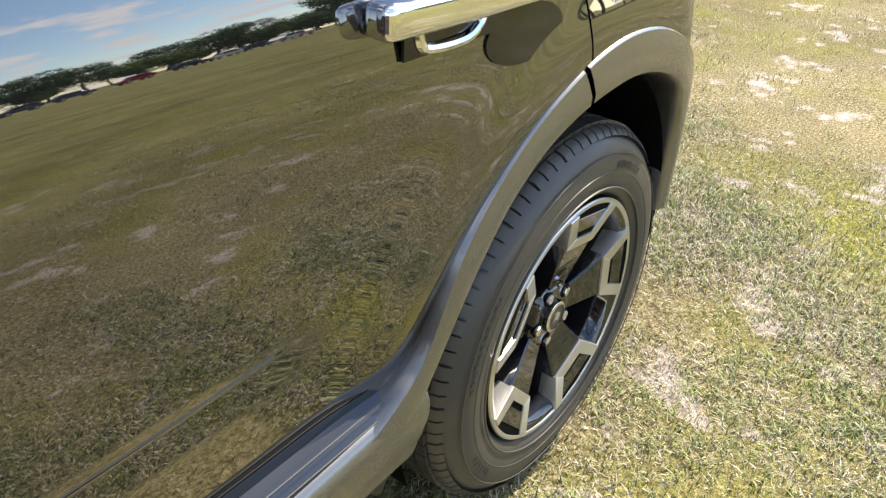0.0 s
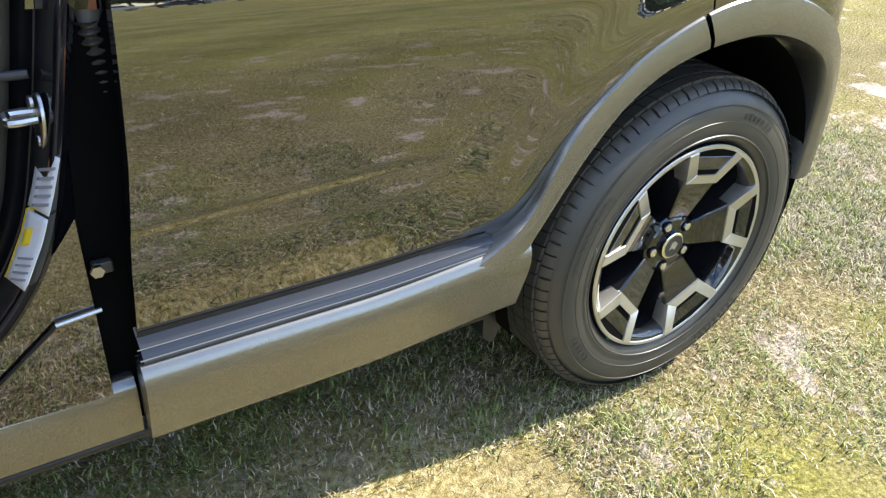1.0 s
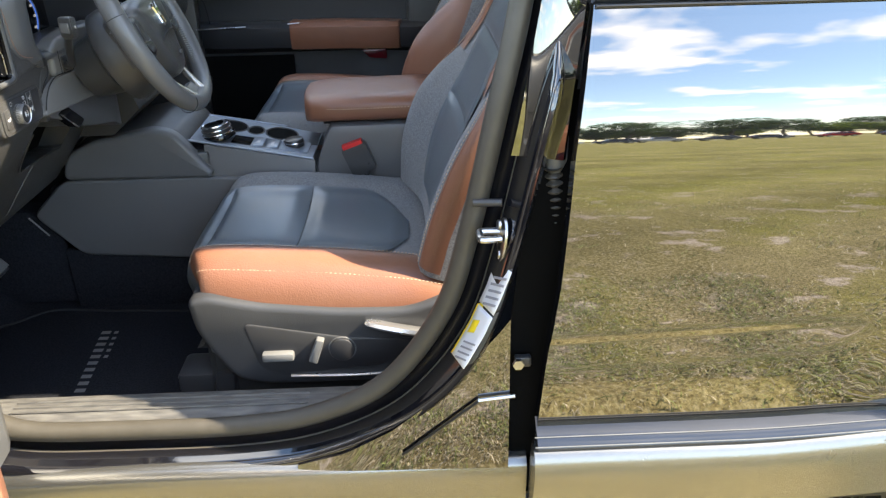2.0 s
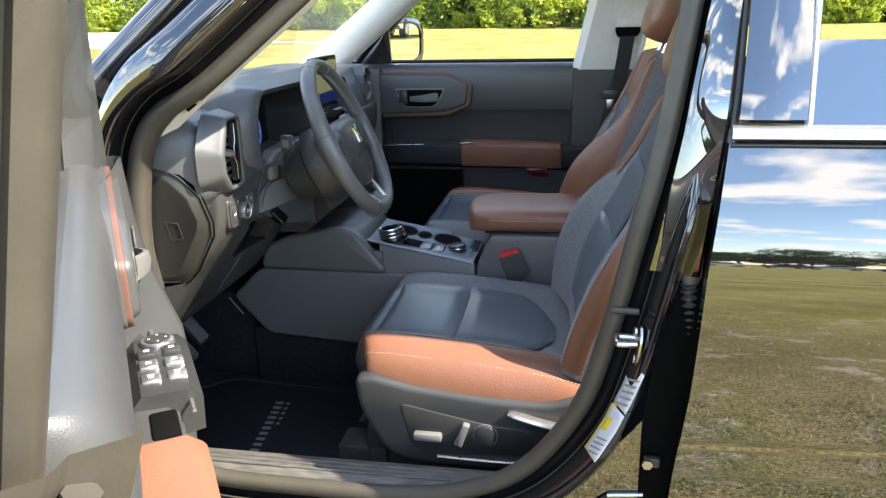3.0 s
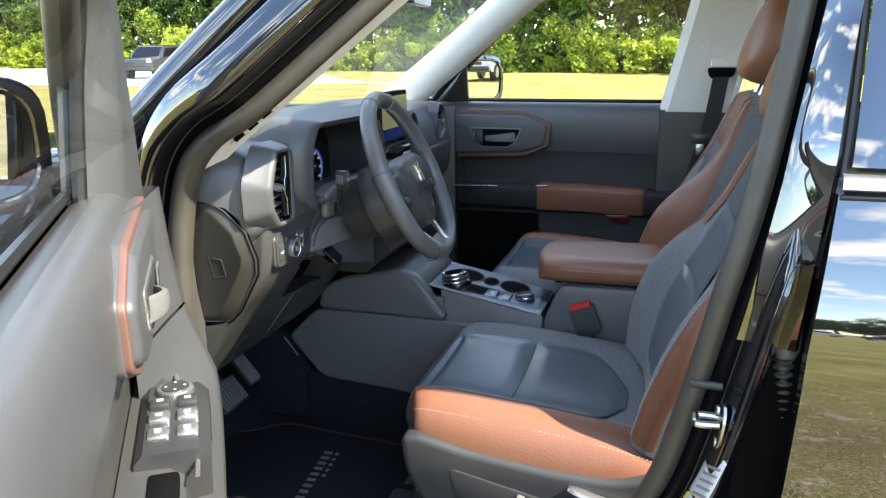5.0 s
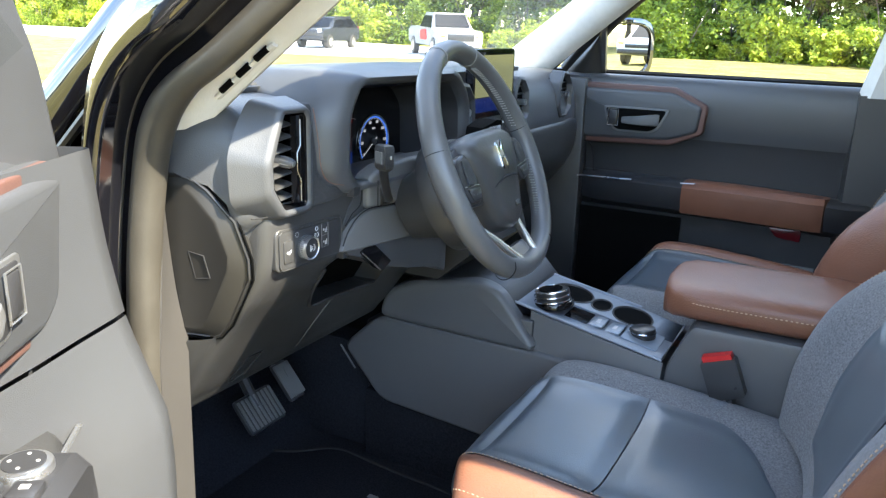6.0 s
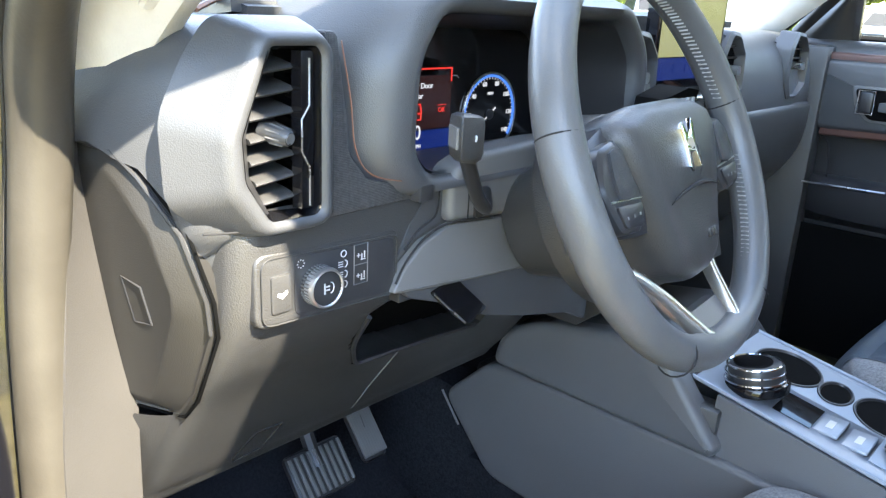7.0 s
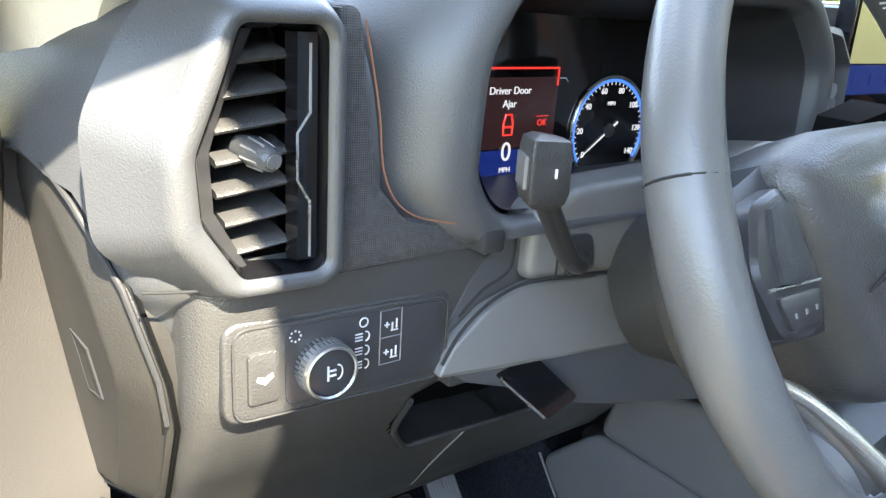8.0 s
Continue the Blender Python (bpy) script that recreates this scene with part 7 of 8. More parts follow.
hood = part("instrument_hood", loft([octagon(-2.20, 0.36, 0.88, 1.08, 1.212, 0.06, 0.03), octagon(-2.05, 0.345, 0.87, 1.06, 1.228, 0.062, 0.03), octagon(-1.965, 0.352, 0.855, 1.050, 1.229, 0.062, 0.03),
                                     octagon(-1.925, 0.366, 0.840, 1.048, 1.226, 0.060, 0.028), octagon(-1.902, 0.388, 0.820, 1.048, 1.221, 0.056, 0.026), octagon(-1.891, 0.408, 0.797, 1.050, 1.216, 0.050, 0.022),
                                     octagon(-1.892, 0.416, 0.787, 1.056, 1.210, 0.046, 0.02), octagon(-1.900, 0.421, 0.780, 1.062, 1.204, 0.044, 0.018), octagon(-1.96, 0.452, 0.768, 1.045, 1.196, 0.040, 0.016), octagon(-2.022, 0.468, 0.758, 1.020, 1.188, 0.036, 0.014)], True, False), DASH, dash, "slate moulded instrument hood", 70)
part("hood_lining", loft([octagon(-1.905, 0.425, 0.777, 1.064, 1.202, 0.043, 0.018), octagon(-1.96, 0.455, 0.766, 1.047, 1.194, 0.040, 0.016), octagon(-2.020, 0.470, 0.756, 1.022, 1.186, 0.036, 0.014)], True, False), SMOOTH_BLACK, hood)
cluster = part("instrument_panel", prism([(0.465, 1.015), (0.765, 1.015), (0.765, 1.195), (0.465, 1.195)], "x", -2.03, -2.018), PIANO, dash, "glossy black instrument display")
part("message_screen", prism([(0.500, 1.135), (0.598, 1.135), (0.598, 1.078), (0.500, 1.078)], "x", -2.018, -2.0172), GLOW_MAROON, cluster, "dim maroon message screen")
part("trip_screen", prism([(0.500, 1.0765), (0.600, 1.0765), (0.600, 1.040), (0.500, 1.040)], "x", -2.018, -2.0172), GLOW_NAVY, cluster, "dark blue trip screen")
part("red_line", box(-2.0172, -2.0165, 0.500, 0.598, 1.1415, 1.1432), GLOW_RED, cluster, "thin red line")
part("red_line", box(-2.0172, -2.0165, 0.5965, 0.598, 1.128, 1.1432), GLOW_RED, cluster)
part("white_line", tube([(-2.0168, 0.599, 1.134), (-2.0168, 0.606, 1.134), (-2.0168, 0.609, 1.131)], 0.0005, 4), WHITE_MARK, cluster)
face = lambda y, z: facing(-2.0166, y, z)
writing("message_text", "Driver Door", 0.0085, face(0.546, 1.1245), GLOW_WHITE, cluster)
writing("message_text", "Ajar", 0.0085, face(0.546, 1.1140), GLOW_WHITE, cluster)
writing("ok_text", "OK", 0.0075, face(0.583, 1.0975), GLOW_RED, cluster)
part("ok_line", box(-2.0168, -2.0164, 0.576, 0.590, 1.1028, 1.1035), GLOW_RED, cluster)
part("car_sign", tube([(-2.0168, y, z) for y, z in ((0.5415, 1.089), (0.5505, 1.089), (0.551, 1.098), (0.549, 1.1055), (0.543, 1.1055), (0.541, 1.098))], 0.0011, 5, True), GLOW_RED, cluster, "red door-open sign")
part("car_sign", box(-2.0168, -2.0164, 0.542, 0.550, 1.0945, 1.0965), GLOW_RED, cluster)
writing("speed_text", "0", 0.022, face(0.546, 1.0745), GLOW_WHITE, cluster)
writing("unit_text", "MPH", 0.006, face(0.546, 1.0600), GLOW_WHITE, cluster)
writing("range_text", "31.9 mi", 0.0075, face(0.516, 1.0485), GLOW_WHITE, cluster)
writing("gear_text", "P", 0.0105, face(0.526, 1.0300), GLOW_RED, cluster)
writing("gear_text", "R", 0.0105, face(0.542, 1.0300), GLOW_WHITE, cluster)
writing("gear_text", "N", 0.0105, face(0.560, 1.0300), GLOW_WHITE, cluster)
writing("gear_text", "D", 0.0105, face(0.578, 1.0300), GLOW_WHITE, cluster)
GY, GZ = 0.666, 1.087
gauge = part("speedometer", disc((-2.018, GY, GZ), (1, 0, 0), 0.047, 0.001, 48), PIANO, cluster, "round speedometer with a blue rim")
arc = lambda r, a0, a1, n, x: [(x, GY + r * math.cos(a), GZ + r * math.sin(a)) for a in np.linspace(a0, a1, n)]
part("gauge_rim", tube(arc(0.0475, -0.75, math.pi + 0.75, 60, -2.016), 0.0016, 6), SATIN, gauge)
part("blue_rim", tube(arc(0.0445, -0.62, math.pi + 0.62, 60, -2.0165), 0.0014, 5), GLOW_BLUE, gauge)
for k in range(8):
    a = math.pi + 0.60 - k * (math.pi + 1.2) / 7
    writing("speed_mark", str(20 * k), 0.0075, facing(-2.0164, GY + 0.0365 * math.cos(a), GZ + 0.0365 * math.sin(a)), GLOW_WHITE, gauge)
writing("speed_unit", "MPH", 0.005, facing(-2.0164, GY, GZ + 0.024), GLOW_WHITE, gauge)
for k in range(36):
    a = math.pi + 0.60 - k * (math.pi + 1.2) / 35
    bm = box(-2.0168, -2.0164, 0.0405, 0.0430, -0.0003, 0.0003)
    bm.transform(Matrix.Translation((0, GY, GZ)) @ Matrix.Rotation(a, 4, "X"))
    part("tick", bm, GLOW_WHITE, gauge)
a = math.pi + 0.60
part("needle", loft([[(-2.0158, GY - 0.013 * math.cos(a) + 0.0012 * math.sin(a), GZ - 0.013 * math.sin(a) - 0.0012 * math.cos(a)), (-2.0158, GY - 0.013 * math.cos(a) - 0.0012 * math.sin(a), GZ - 0.013 * math.sin(a) + 0.0012 * math.cos(a))],
                     [(-2.0158, GY + 0.040 * math.cos(a) + 0.0006 * math.sin(a), GZ + 0.040 * math.sin(a) - 0.0006 * math.cos(a)), (-2.0158, GY + 0.040 * math.cos(a) - 0.0006 * math.sin(a), GZ + 0.040 * math.sin(a) + 0.0006 * math.cos(a))]], False, False), GLOW_WHITE, gauge)
part("needle_hub", disc((-2.017, GY, GZ), (1, 0, 0), 0.006, 0.003, 20, 0.001), SMOOTH_BLACK, gauge)
part("gauge_rim", tube([(-2.016, 0.474 + 0.02 * math.cos(b), GZ - 0.01 + 0.047 * math.sin(b)) for b in np.linspace(-1.2, 1.2, 20)], 0.0016, 6), SATIN, cluster)

# steering column surround
# panel and top are paler than the dash: light on the column put into colour
part("column_panel", prism(rounded([(0.398, 0.962), (0.410, 0.982), (0.436, 1.003), (0.472, 1.014), (0.58, 1.006), (0.74, 0.99), (0.74, 0.925), (0.610, 0.943), (0.46, 0.955)], 0.005, 4), "x", -2.02, -1.894, 0.0025, 3), GREY_PLASTIC, dash, "slate panel below the steering column")
part("column_underside", prism(rounded([(0.408, 0.968), (0.47, 0.968), (0.62, 0.957), (0.74, 0.945), (0.735, 0.842), (0.700, 0.862), (0.60, 0.885), (0.536, 0.903), (0.47, 0.934), (0.420, 0.952)], 0.010, 4), "x", -2.03, -1.899, 0.0015, 2), DASH, dash, "dark lower half of the column trim")
part("column_top", prism(rounded([(0.466, 1.016), (0.466, 1.050), (0.474, 1.066), (0.51, 1.078), (0.60, 1.082), (0.70, 1.078), (0.74, 1.05), (0.74, 0.99), (0.58, 1.008)], 0.010, 4), "x", -1.922, -1.892, 0.008, 4), GREY_PLASTIC, dash, "grained trim round the stalks")
part("column_wing", loft([[(x, y, z) for y, z in ((0.400, 0.970), (0.412, 0.990), (0.432, 1.006), (0.465, 1.016), (0.467, 1.052), (0.448, 1.046), (0.425, 1.020))] for x in (-1.985, -1.912, -1.903)], True, True), DASH, dash, "grained wing of the column trim")
part("column_shelf", sheet(lambda u, v: (-1.905 - 0.105 * v, 0.515 + 0.04 * v + 0.26 * u, 1.046 + 0.008 * math.sin(math.pi * u) - 0.012 * v), 14, 6, 0.012), DASH_LOW, dash)
part("panel_joint", tube(spline([(-1.8935, 0.400, 0.972), (-1.8935, 0.414, 0.992), (-1.8935, 0.438, 1.009), (-1.8925, 0.470, 1.017), (-1.8925, 0.53, 1.012)], 24), 0.0012, 5), SEAM, dash)
part("panel_joint", tube(spline([(-1.9025, 0.418, 0.998), (-1.9025, 0.436, 1.013), (-1.9025, 0.458, 1.024), (-1.9025, 0.4615, 1.045), (-1.9025, 0.463, 1.054)], 24), 0.0011, 5), SEAM, dash)
part("panel_joint", tube([(-1.8915, 0.4905, 1.058), (-1.8915, 0.4905, 1.016)], 0.0007, 5), SEAM, dash)
gate = part("stalk_gate", prism(rounded([(0.496, 1.046), (0.522, 1.045), (0.528, 1.018), (0.500, 1.014)], 0.007), "x", -1.91, -1.8895, 0.003), SMOOTH_BLACK, dash, "dark gate of the stalk")
# added black sheet behind the opening: deepens the pocket's shade by colour
cub = part("pocket", sheet(lambda u, v: (knee_x(0.82 + 0.13 * v) - 0.055 - 0.012 * v, 0.395 + 0.272 * u, 0.815 + 0.135 * v), 6, 6, 0.003), DARK, dash, "black sheet standing for the shade in the open pocket under the switch panel")
part("pocket_lip", tube(spline([(knee_x(z) + 0.0008, y, z) for y, z in ((0.403, 0.928), (0.408, 0.893), (0.424, 0.868), (0.4447, 0.8435), (0.47, 0.840), (0.52, 0.836), (0.59, 0.829), (0.66, 0.820))], 40), 0.0026, 8), SMOOTH_BLACK, cub, "rounded lip of the pocket")
lever = part("release_lever", loft([[(-1.885 + dx - 0.35 * (z - 0.92), y + dy, z) for y, z in rounded([(0.450, 0.950), (0.484, 0.957), (0.519, 0.921), (0.487, 0.913)], 0.004, 3)] for dx, dy in ((-0.020, 0.004), (-0.006, 0.0), (0.0, 0.0), (0.0015, 0.0008))], True, True), PIANO, dash, "black bonnet release lever", 30)
part("lever_edge", tube([(-1.8935, 0.4515, 0.9485), (-1.8825, 0.4855, 0.9145)], 0.0012, 6), SATIN, lever, "thin bright edge")
# solid dark box in place of the recess, shade put into colour
part("lever_arm", box(-1.96, -1.905, 0.416, 0.474, 0.945, 0.958, 0.003), SMOOTH_BLACK, dash, "dark box standing for the shaded recess of the release lever")

# centre stack and far vents
stack = part("control_console", loft([[(x, y, z) for x, z in ((-2.05, 1.21), (-1.965, 1.205), (-1.945, 1.10), (-1.935, 1.0), (-1.90, 0.93), (-1.88, 0.86), (-1.95, 0.80), (-2.1, 0.80))] for y in (0.80, 0.815, 1.07, 1.085)], True, True), DASH_LOW, dash, "dark control panel under the screen")
screen = part("touch_screen", prism(rounded([(0.884, 1.250), (1.084, 1.250), (1.084, 1.112), (0.884, 1.112)], 0.010, 4), "x", -1.945, -1.928, 0.003), PIANO, dash, "upright glossy touch screen")
part("screen_image", prism([(0.893, 1.238), (1.075, 1.238), (1.075, 1.155), (0.893, 1.155)], "x", -1.9285, -1.9274), GLOW_MAP, screen)
part("screen_image", prism([(0.893, 1.1535), (1.075, 1.1535), (1.075, 1.125), (0.893, 1.125)], "x", -1.9285, -1.9274), GLOW_NAVY, screen)
for k in range(5):
    part("screen_icon", prism([(0.904 + 0.034 * k, 1.146), (0.922 + 0.034 * k, 1.146), (0.922 + 0.034 * k, 1.134), (0.904 + 0.034 * k, 1.134)], "x", -1.9275, -1.9268), GLOW_NAVY, screen)
part("chrome_bar", tube([(-1.925, 0.89, 1.098), (-1.925, 1.08, 1.098)], 0.006, 8, flat=0.6), SATIN, stack, "silver bar under the screen")
for k in range(6):
    part("climate_button", box(-1.945, -1.921, 0.858 + 0.032 * k, 0.884 + 0.032 * k, 1.045, 1.075, 0.004), SMOOTH_BLACK, stack)
for yy in (0.862, 1.035):
    part("climate_dial", disc((-1.935, yy, 1.015), (1, 0, 0.1), 0.020, 0.022, 24, 0.003), SATIN, stack, "silver climate dial")


def far_vent(y0, y1, x, z0=1.055, z1=1.175):
    v = part("vent_bezel", loft([octagon(x - 0.03, y0 - 0.012, y1 + 0.012, z0 - 0.012, z1 + 0.012, 0.03, 0.006), octagon(x, y0 - 0.010, y1 + 0.010, z0 - 0.010, z1 + 0.010, 0.03, 0.006), octagon(x + 0.004, y0 - 0.004, y1 + 0.004, z0 - 0.004, z1 + 0.004, 0.028, 0.005), octagon(x - 0.005, y0, y1, z0, z1, 0.026, 0.004), octagon(x - 0.04, y0, y1, z0, z1, 0.026, 0.004)], True, True), DASH, dash, "slate eight-sided vent surround")
    part("vent_box", prism([(y0, z0 + 0.01), (y1, z0 + 0.01), (y1, z1 - 0.01), (y0, z1 - 0.01)], "x", x - 0.04, x - 0.012), DARK, v)
    for k in range(6):
        part("vent_slat", box(x - 0.03, x - 0.006, y0 + 0.004, y1 - 0.004, z0 + 0.014 + 0.0165 * k, z0 + 0.0165 + 0.0165 * k, 0.0008, 1), SMOOTH_BLACK, v)
    part("vent_knob", tube([(x - 0.012, (y0 + y1) / 2, (z0 + z1) / 2), (x + 0.012, (y0 + y1) / 2, (z0 + z1) / 2)], 0.007, 10), SATIN, v)


far_vent(0.806, 0.872, -1.922, 1.085, 1.180)
far_vent(1.098, 1.162, -1.928, 1.085, 1.180)
far_vent(1.460, 1.535, -1.958, 1.075, 1.178)

# ---- steering wheel ----
TILT_BACK = math.radians(24.4)
W_C = Vector((-1.747, 0.592, 1.090))
w_n, w_u, w_r = Vector((math.cos(TILT_BACK), 0, math.sin(TILT_BACK))), Vector((-math.sin(TILT_BACK), 0, math.cos(TILT_BACK))), Vector((0, 1, 0))
w_m = Matrix.Rotation(radians(5.5), 4, "Z") @ Matrix((w_r, w_u, w_n)).transposed().to_4x4()
w_m.translation = W_C
wheel_st = thing("steering_wheel", W_C, "black leather steering wheel with a silver lower spoke", "steering wheel", turn=w_m)
RIM_R = 0.182
rim_pts, rim_rad = [], []
for k in range(96):
    a = 2 * math.pi * k / 96
    flat_low = 0.010 * max(0.0, -math.sin(a)) ** 6
    rim_pts.append(((RIM_R - flat_low) * math.cos(a), (RIM_R - flat_low) * math.sin(a), 0.0))
    rim_rad.append(0.0158 + 0.0016 * max(0.0, abs(math.cos(a))) ** 3)
wrap = part("leather_rim", tube(rim_pts, rim_rad, 18, True, up=(0, 0, 1), flat=1.08), WHEEL_LEATHER, wheel_st, "smooth black leather rim")
for a0, a1 in ((0.25, 1.15), (math.pi - 1.15, math.pi - 0.25), (-0.85, -0.1), (math.pi + 0.1, math.pi + 0.85)):
    row = bmesh.new()
    for a in np.arange(a0, a1, 0.03):
        r = RIM_R - 0.0165
        p, q = Vector((r * math.cos(a), r * math.sin(a), 0.004)), Vector((r * math.cos(a + 0.016), r * math.sin(a + 0.016), -0.004))
        tube([p, q], 0.0010, 4, bm=row)
    part("stitching", row, STITCH_GREY, wrap)
for a in (0.20, 1.22, math.pi - 0.20, math.pi - 1.22, -1.02, math.pi + 1.02):
    part("rim_joint", tube([(RIM_R * math.cos(a) + 0.0172 * math.cos(b) * math.cos(a), RIM_R * math.sin(a) + 0.0172 * math.cos(b) * math.sin(a), 0.0178 * math.sin(b)) for b in np.linspace(0, 2 * math.pi, 20)[:-1]], 0.0008, 5, True), SEAM if abs(math.sin(a)) < 0.9 else STITCH_GREY, wrap)


def pad_ring(scale, z):
    """A ring of the airbag cover: wide shoulders above, drawn in to a rounded chin."""
    out = rounded([(-0.060, 0.050), (0.060, 0.050), (0.104, 0.036), (0.092, 0.000), (0.066, -0.058), (0.046, -0.098), (0.020, -0.110), (-0.020, -0.110), (-0.046, -0.098), (-0.066, -0.058), (-0.092, 0.000), (-0.104, 0.036)], 0.022, 5)
    return [(x * scale, (y + 0.022) * scale - 0.022, z - 0.006 * step(0.02, -0.10, y)) for x, y in out]


pad = part("airbag_pad", loft([pad_ring(0.95, -0.055), pad_ring(1.0, -0.030), pad_ring(1.01, -0.006), pad_ring(1.0, 0.000), pad_ring(0.96, 0.007), pad_ring(0.90, 0.0125), pad_ring(0.82, 0.0158), pad_ring(0.5, 0.0198), pad_ring(0.15, 0.0208)], True, True), DASH_LOW, wheel_st, "dark grained airbag cover", 50)
# the fold across the pad under the badge, its crease shade drawn as a dark tube
part("pad_fold", tube([(x, -0.030 - 2.6 * x * x, 0.0196 - 1.25 * x * x) for x in np.linspace(-0.058, 0.058, 20)], [0.0006 + 0.0014 * math.sin(math.pi * k / 19) for k in range(20)], 6), SEAM, pad)
badge = [(-0.016, 0.030), (-0.008, 0.034), (-0.004, 0.026), (0.006, 0.028), (0.014, 0.036), (0.018, 0.030), (0.012, 0.020), (0.015, 0.004), (0.009, 0.000), (0.006, 0.012), (-0.006, 0.010), (-0.010, -0.002), (-0.016, 0.002), (-0.012, 0.016)]
bm = prism([(x * 0.95, y * 1.2 - 0.016) for x, y in badge], "z", 0.012, 0.0226, 0.0006)
part("badge", bm, CHROME, pad, "plain silver badge shape")
for x0 in (-0.012, -0.005, 0.002):
    part("embossed_bar", box(x0 + 0.018, x0 + 0.022, -0.080, -0.072, 0.0100, 0.0150, 0.0006), SMOOTH_BLACK, pad)
for s in (-1, 1):
    spoke = part("spoke", loft([[(s * x, -0.006 + h * y0 - 0.008 * (x - 0.07) / 0.1, -0.014 + d) for y0, d in ((-1, -0.014), (-1, 0.006), (-0.6, 0.013), (0.6, 0.013), (1, 0.006), (1, -0.014))] for x, h in ((0.050, 0.052), (0.085, 0.048), (0.120, 0.041), (0.150, 0.036), (0.170, 0.034))], True, True), SMOOTH_BLACK, wheel_st, "gloss dark side spoke")
    pod_ring = lambda g, z: [(s * x, y, z) for x, y in rounded([(0.104 - g, 0.026 + g), (0.138 + g, 0.020 + g), (0.150 + g, -0.010), (0.134 + g, -0.046 - g), (0.100 - g, -0.050 - g), (0.086 - g, -0.022)], 0.008, 4)]
    keys = part("key_pod", loft([pod_ring(0.001, -0.008), pod_ring(0.0, 0.0035), pod_ring(-0.003, 0.0060)], True, True), SMOOTH_BLACK, spoke, "dark control pod")
    part("pod_line", tube([(s * 0.090, -0.0245, 0.0064), (s * 0.142, -0.0205, 0.0064)], 0.0009, 6), SATIN, keys, "thin silver line")
    part("rocker", loft([[(s * (0.116 + w * a), -0.002 + h * b, z) for a, b in ((-1, -1), (0, -1.15), (1, -1), (1.1, 0), (0.8, 1), (0, 1.15), (-0.8, 1), (-1.1, 0))] for w, h, z in ((0.013, 0.018, 0.004), (0.013, 0.018, 0.0085), (0.010, 0.014, 0.0100), (0.004, 0.006, 0.0085))], True, True), SHIELD_BLACK, keys, "dark rocker key")
    part("lower_key", loft([[(s * x, y, z) for x, y in rounded([(0.094 + g, -0.028 - g), (0.138 - g, -0.025 - g), (0.131 - g, -0.043 + g), (0.102 + g, -0.046 + g)], 0.004, 3)] for g, z in ((0.0, 0.004), (0.0, 0.0080), (0.0015, 0.0088))], True, True), SMOOTH_BLACK, keys)
    for dx in (-0.011, 0.0, 0.011):
        part("button_mark", box(s * 0.116 + dx - 0.0010, s * 0.116 + dx + 0.0010, -0.0370, -0.0345, 0.0087, 0.0093), GREY_MARK, keys)
# a deep satin U joins the lower rim to the spokes, with a dark plate inside
u_half = [(0.097, -0.076, -0.024), (0.078, -0.090, -0.019), (0.060, -0.112, -0.011), (0.046, -0.138, 0.000), (0.034, -0.159, 0.009), (0.016, -0.168, 0.012)]
u_path = spline([(-x, y, z) for x, y, z in u_half] + u_half[::-1], 48)
u_rings = []
for k, p in enumerate(u_path):
    t = (u_path[min(k + 1, 47)] - u_path[max(k - 1, 0)]).normalized()
    o = Vector((-t.y, t.x, 0)).normalized() * 0.0060
    u_rings.append([p + o + Vector((0, 0, -0.012)), p + o + Vector((0, 0, -0.002)), p + o * 0.5 + Vector((0, 0, 0.001)), p - o * 0.5 + Vector((0, 0, 0.001)), p - o + Vector((0, 0, -0.002)), p - o + Vector((0, 0, -0.012))])
part("lower_spoke", loft(u_rings, True, True), SPOKE, wheel_st, "bright satin lower spoke", 50)
part("spoke_plate", loft([[(-0.040, -0.138, z0 - 0.010), (0.040, -0.138, z0 - 0.010), (0.030, -0.162, z0 + 0.004), (-0.030, -0.162, z0 + 0.004)] for z0 in (-0.012, 0.0)], True, True), SMOOTH_BLACK, wheel_st, "dark plate inside the lower spoke")
part("column_shroud", loft([[(rx * math.cos(a), -0.030 + ry * math.sin(a), z) for a in np.linspace(0, 2 * math.pi, 33)[:-1]] for z, rx, ry in ((-0.034, 0.055, 0.060), (-0.050, 0.080, 0.084), (-0.078, 0.088, 0.092), (-0.098, 0.084, 0.090), (-0.112, 0.055, 0.065), (-0.17, 0.035, 0.05))], True, True), DASH_LOW, wheel_st, "dark column shroud behind the wheel")


def stalk(name, pts, radii, head, label, marks, grip=None):
    st = thing(name, pts[0], label, "control stalk")
    part("arm", tube(spline(pts, 14), radii, 10), SMOOTH_BLACK, st)
    h = part("grip", loft(head, True, True), grip or DASH_LOW, st, "dark moulded grip", 40)
    for m in marks:
        part("stalk_mark", box(*m, 0.0003, 1), WHITE_MARK, h)
    return st


HEAD = ((-1.838, 0.398), (-1.809, 0.381), (-1.813, 0.414), (-1.838, 0.424))
HEAD_C = (-1.8245, 0.404)
head_ring = lambda g, z: [(HEAD_C[0] + (x - HEAD_C[0]) * g, HEAD_C[1] + (y - HEAD_C[1]) * g, z - 0.10 * (y - 0.40)) for x, y in rounded(HEAD, 0.004, 4)]
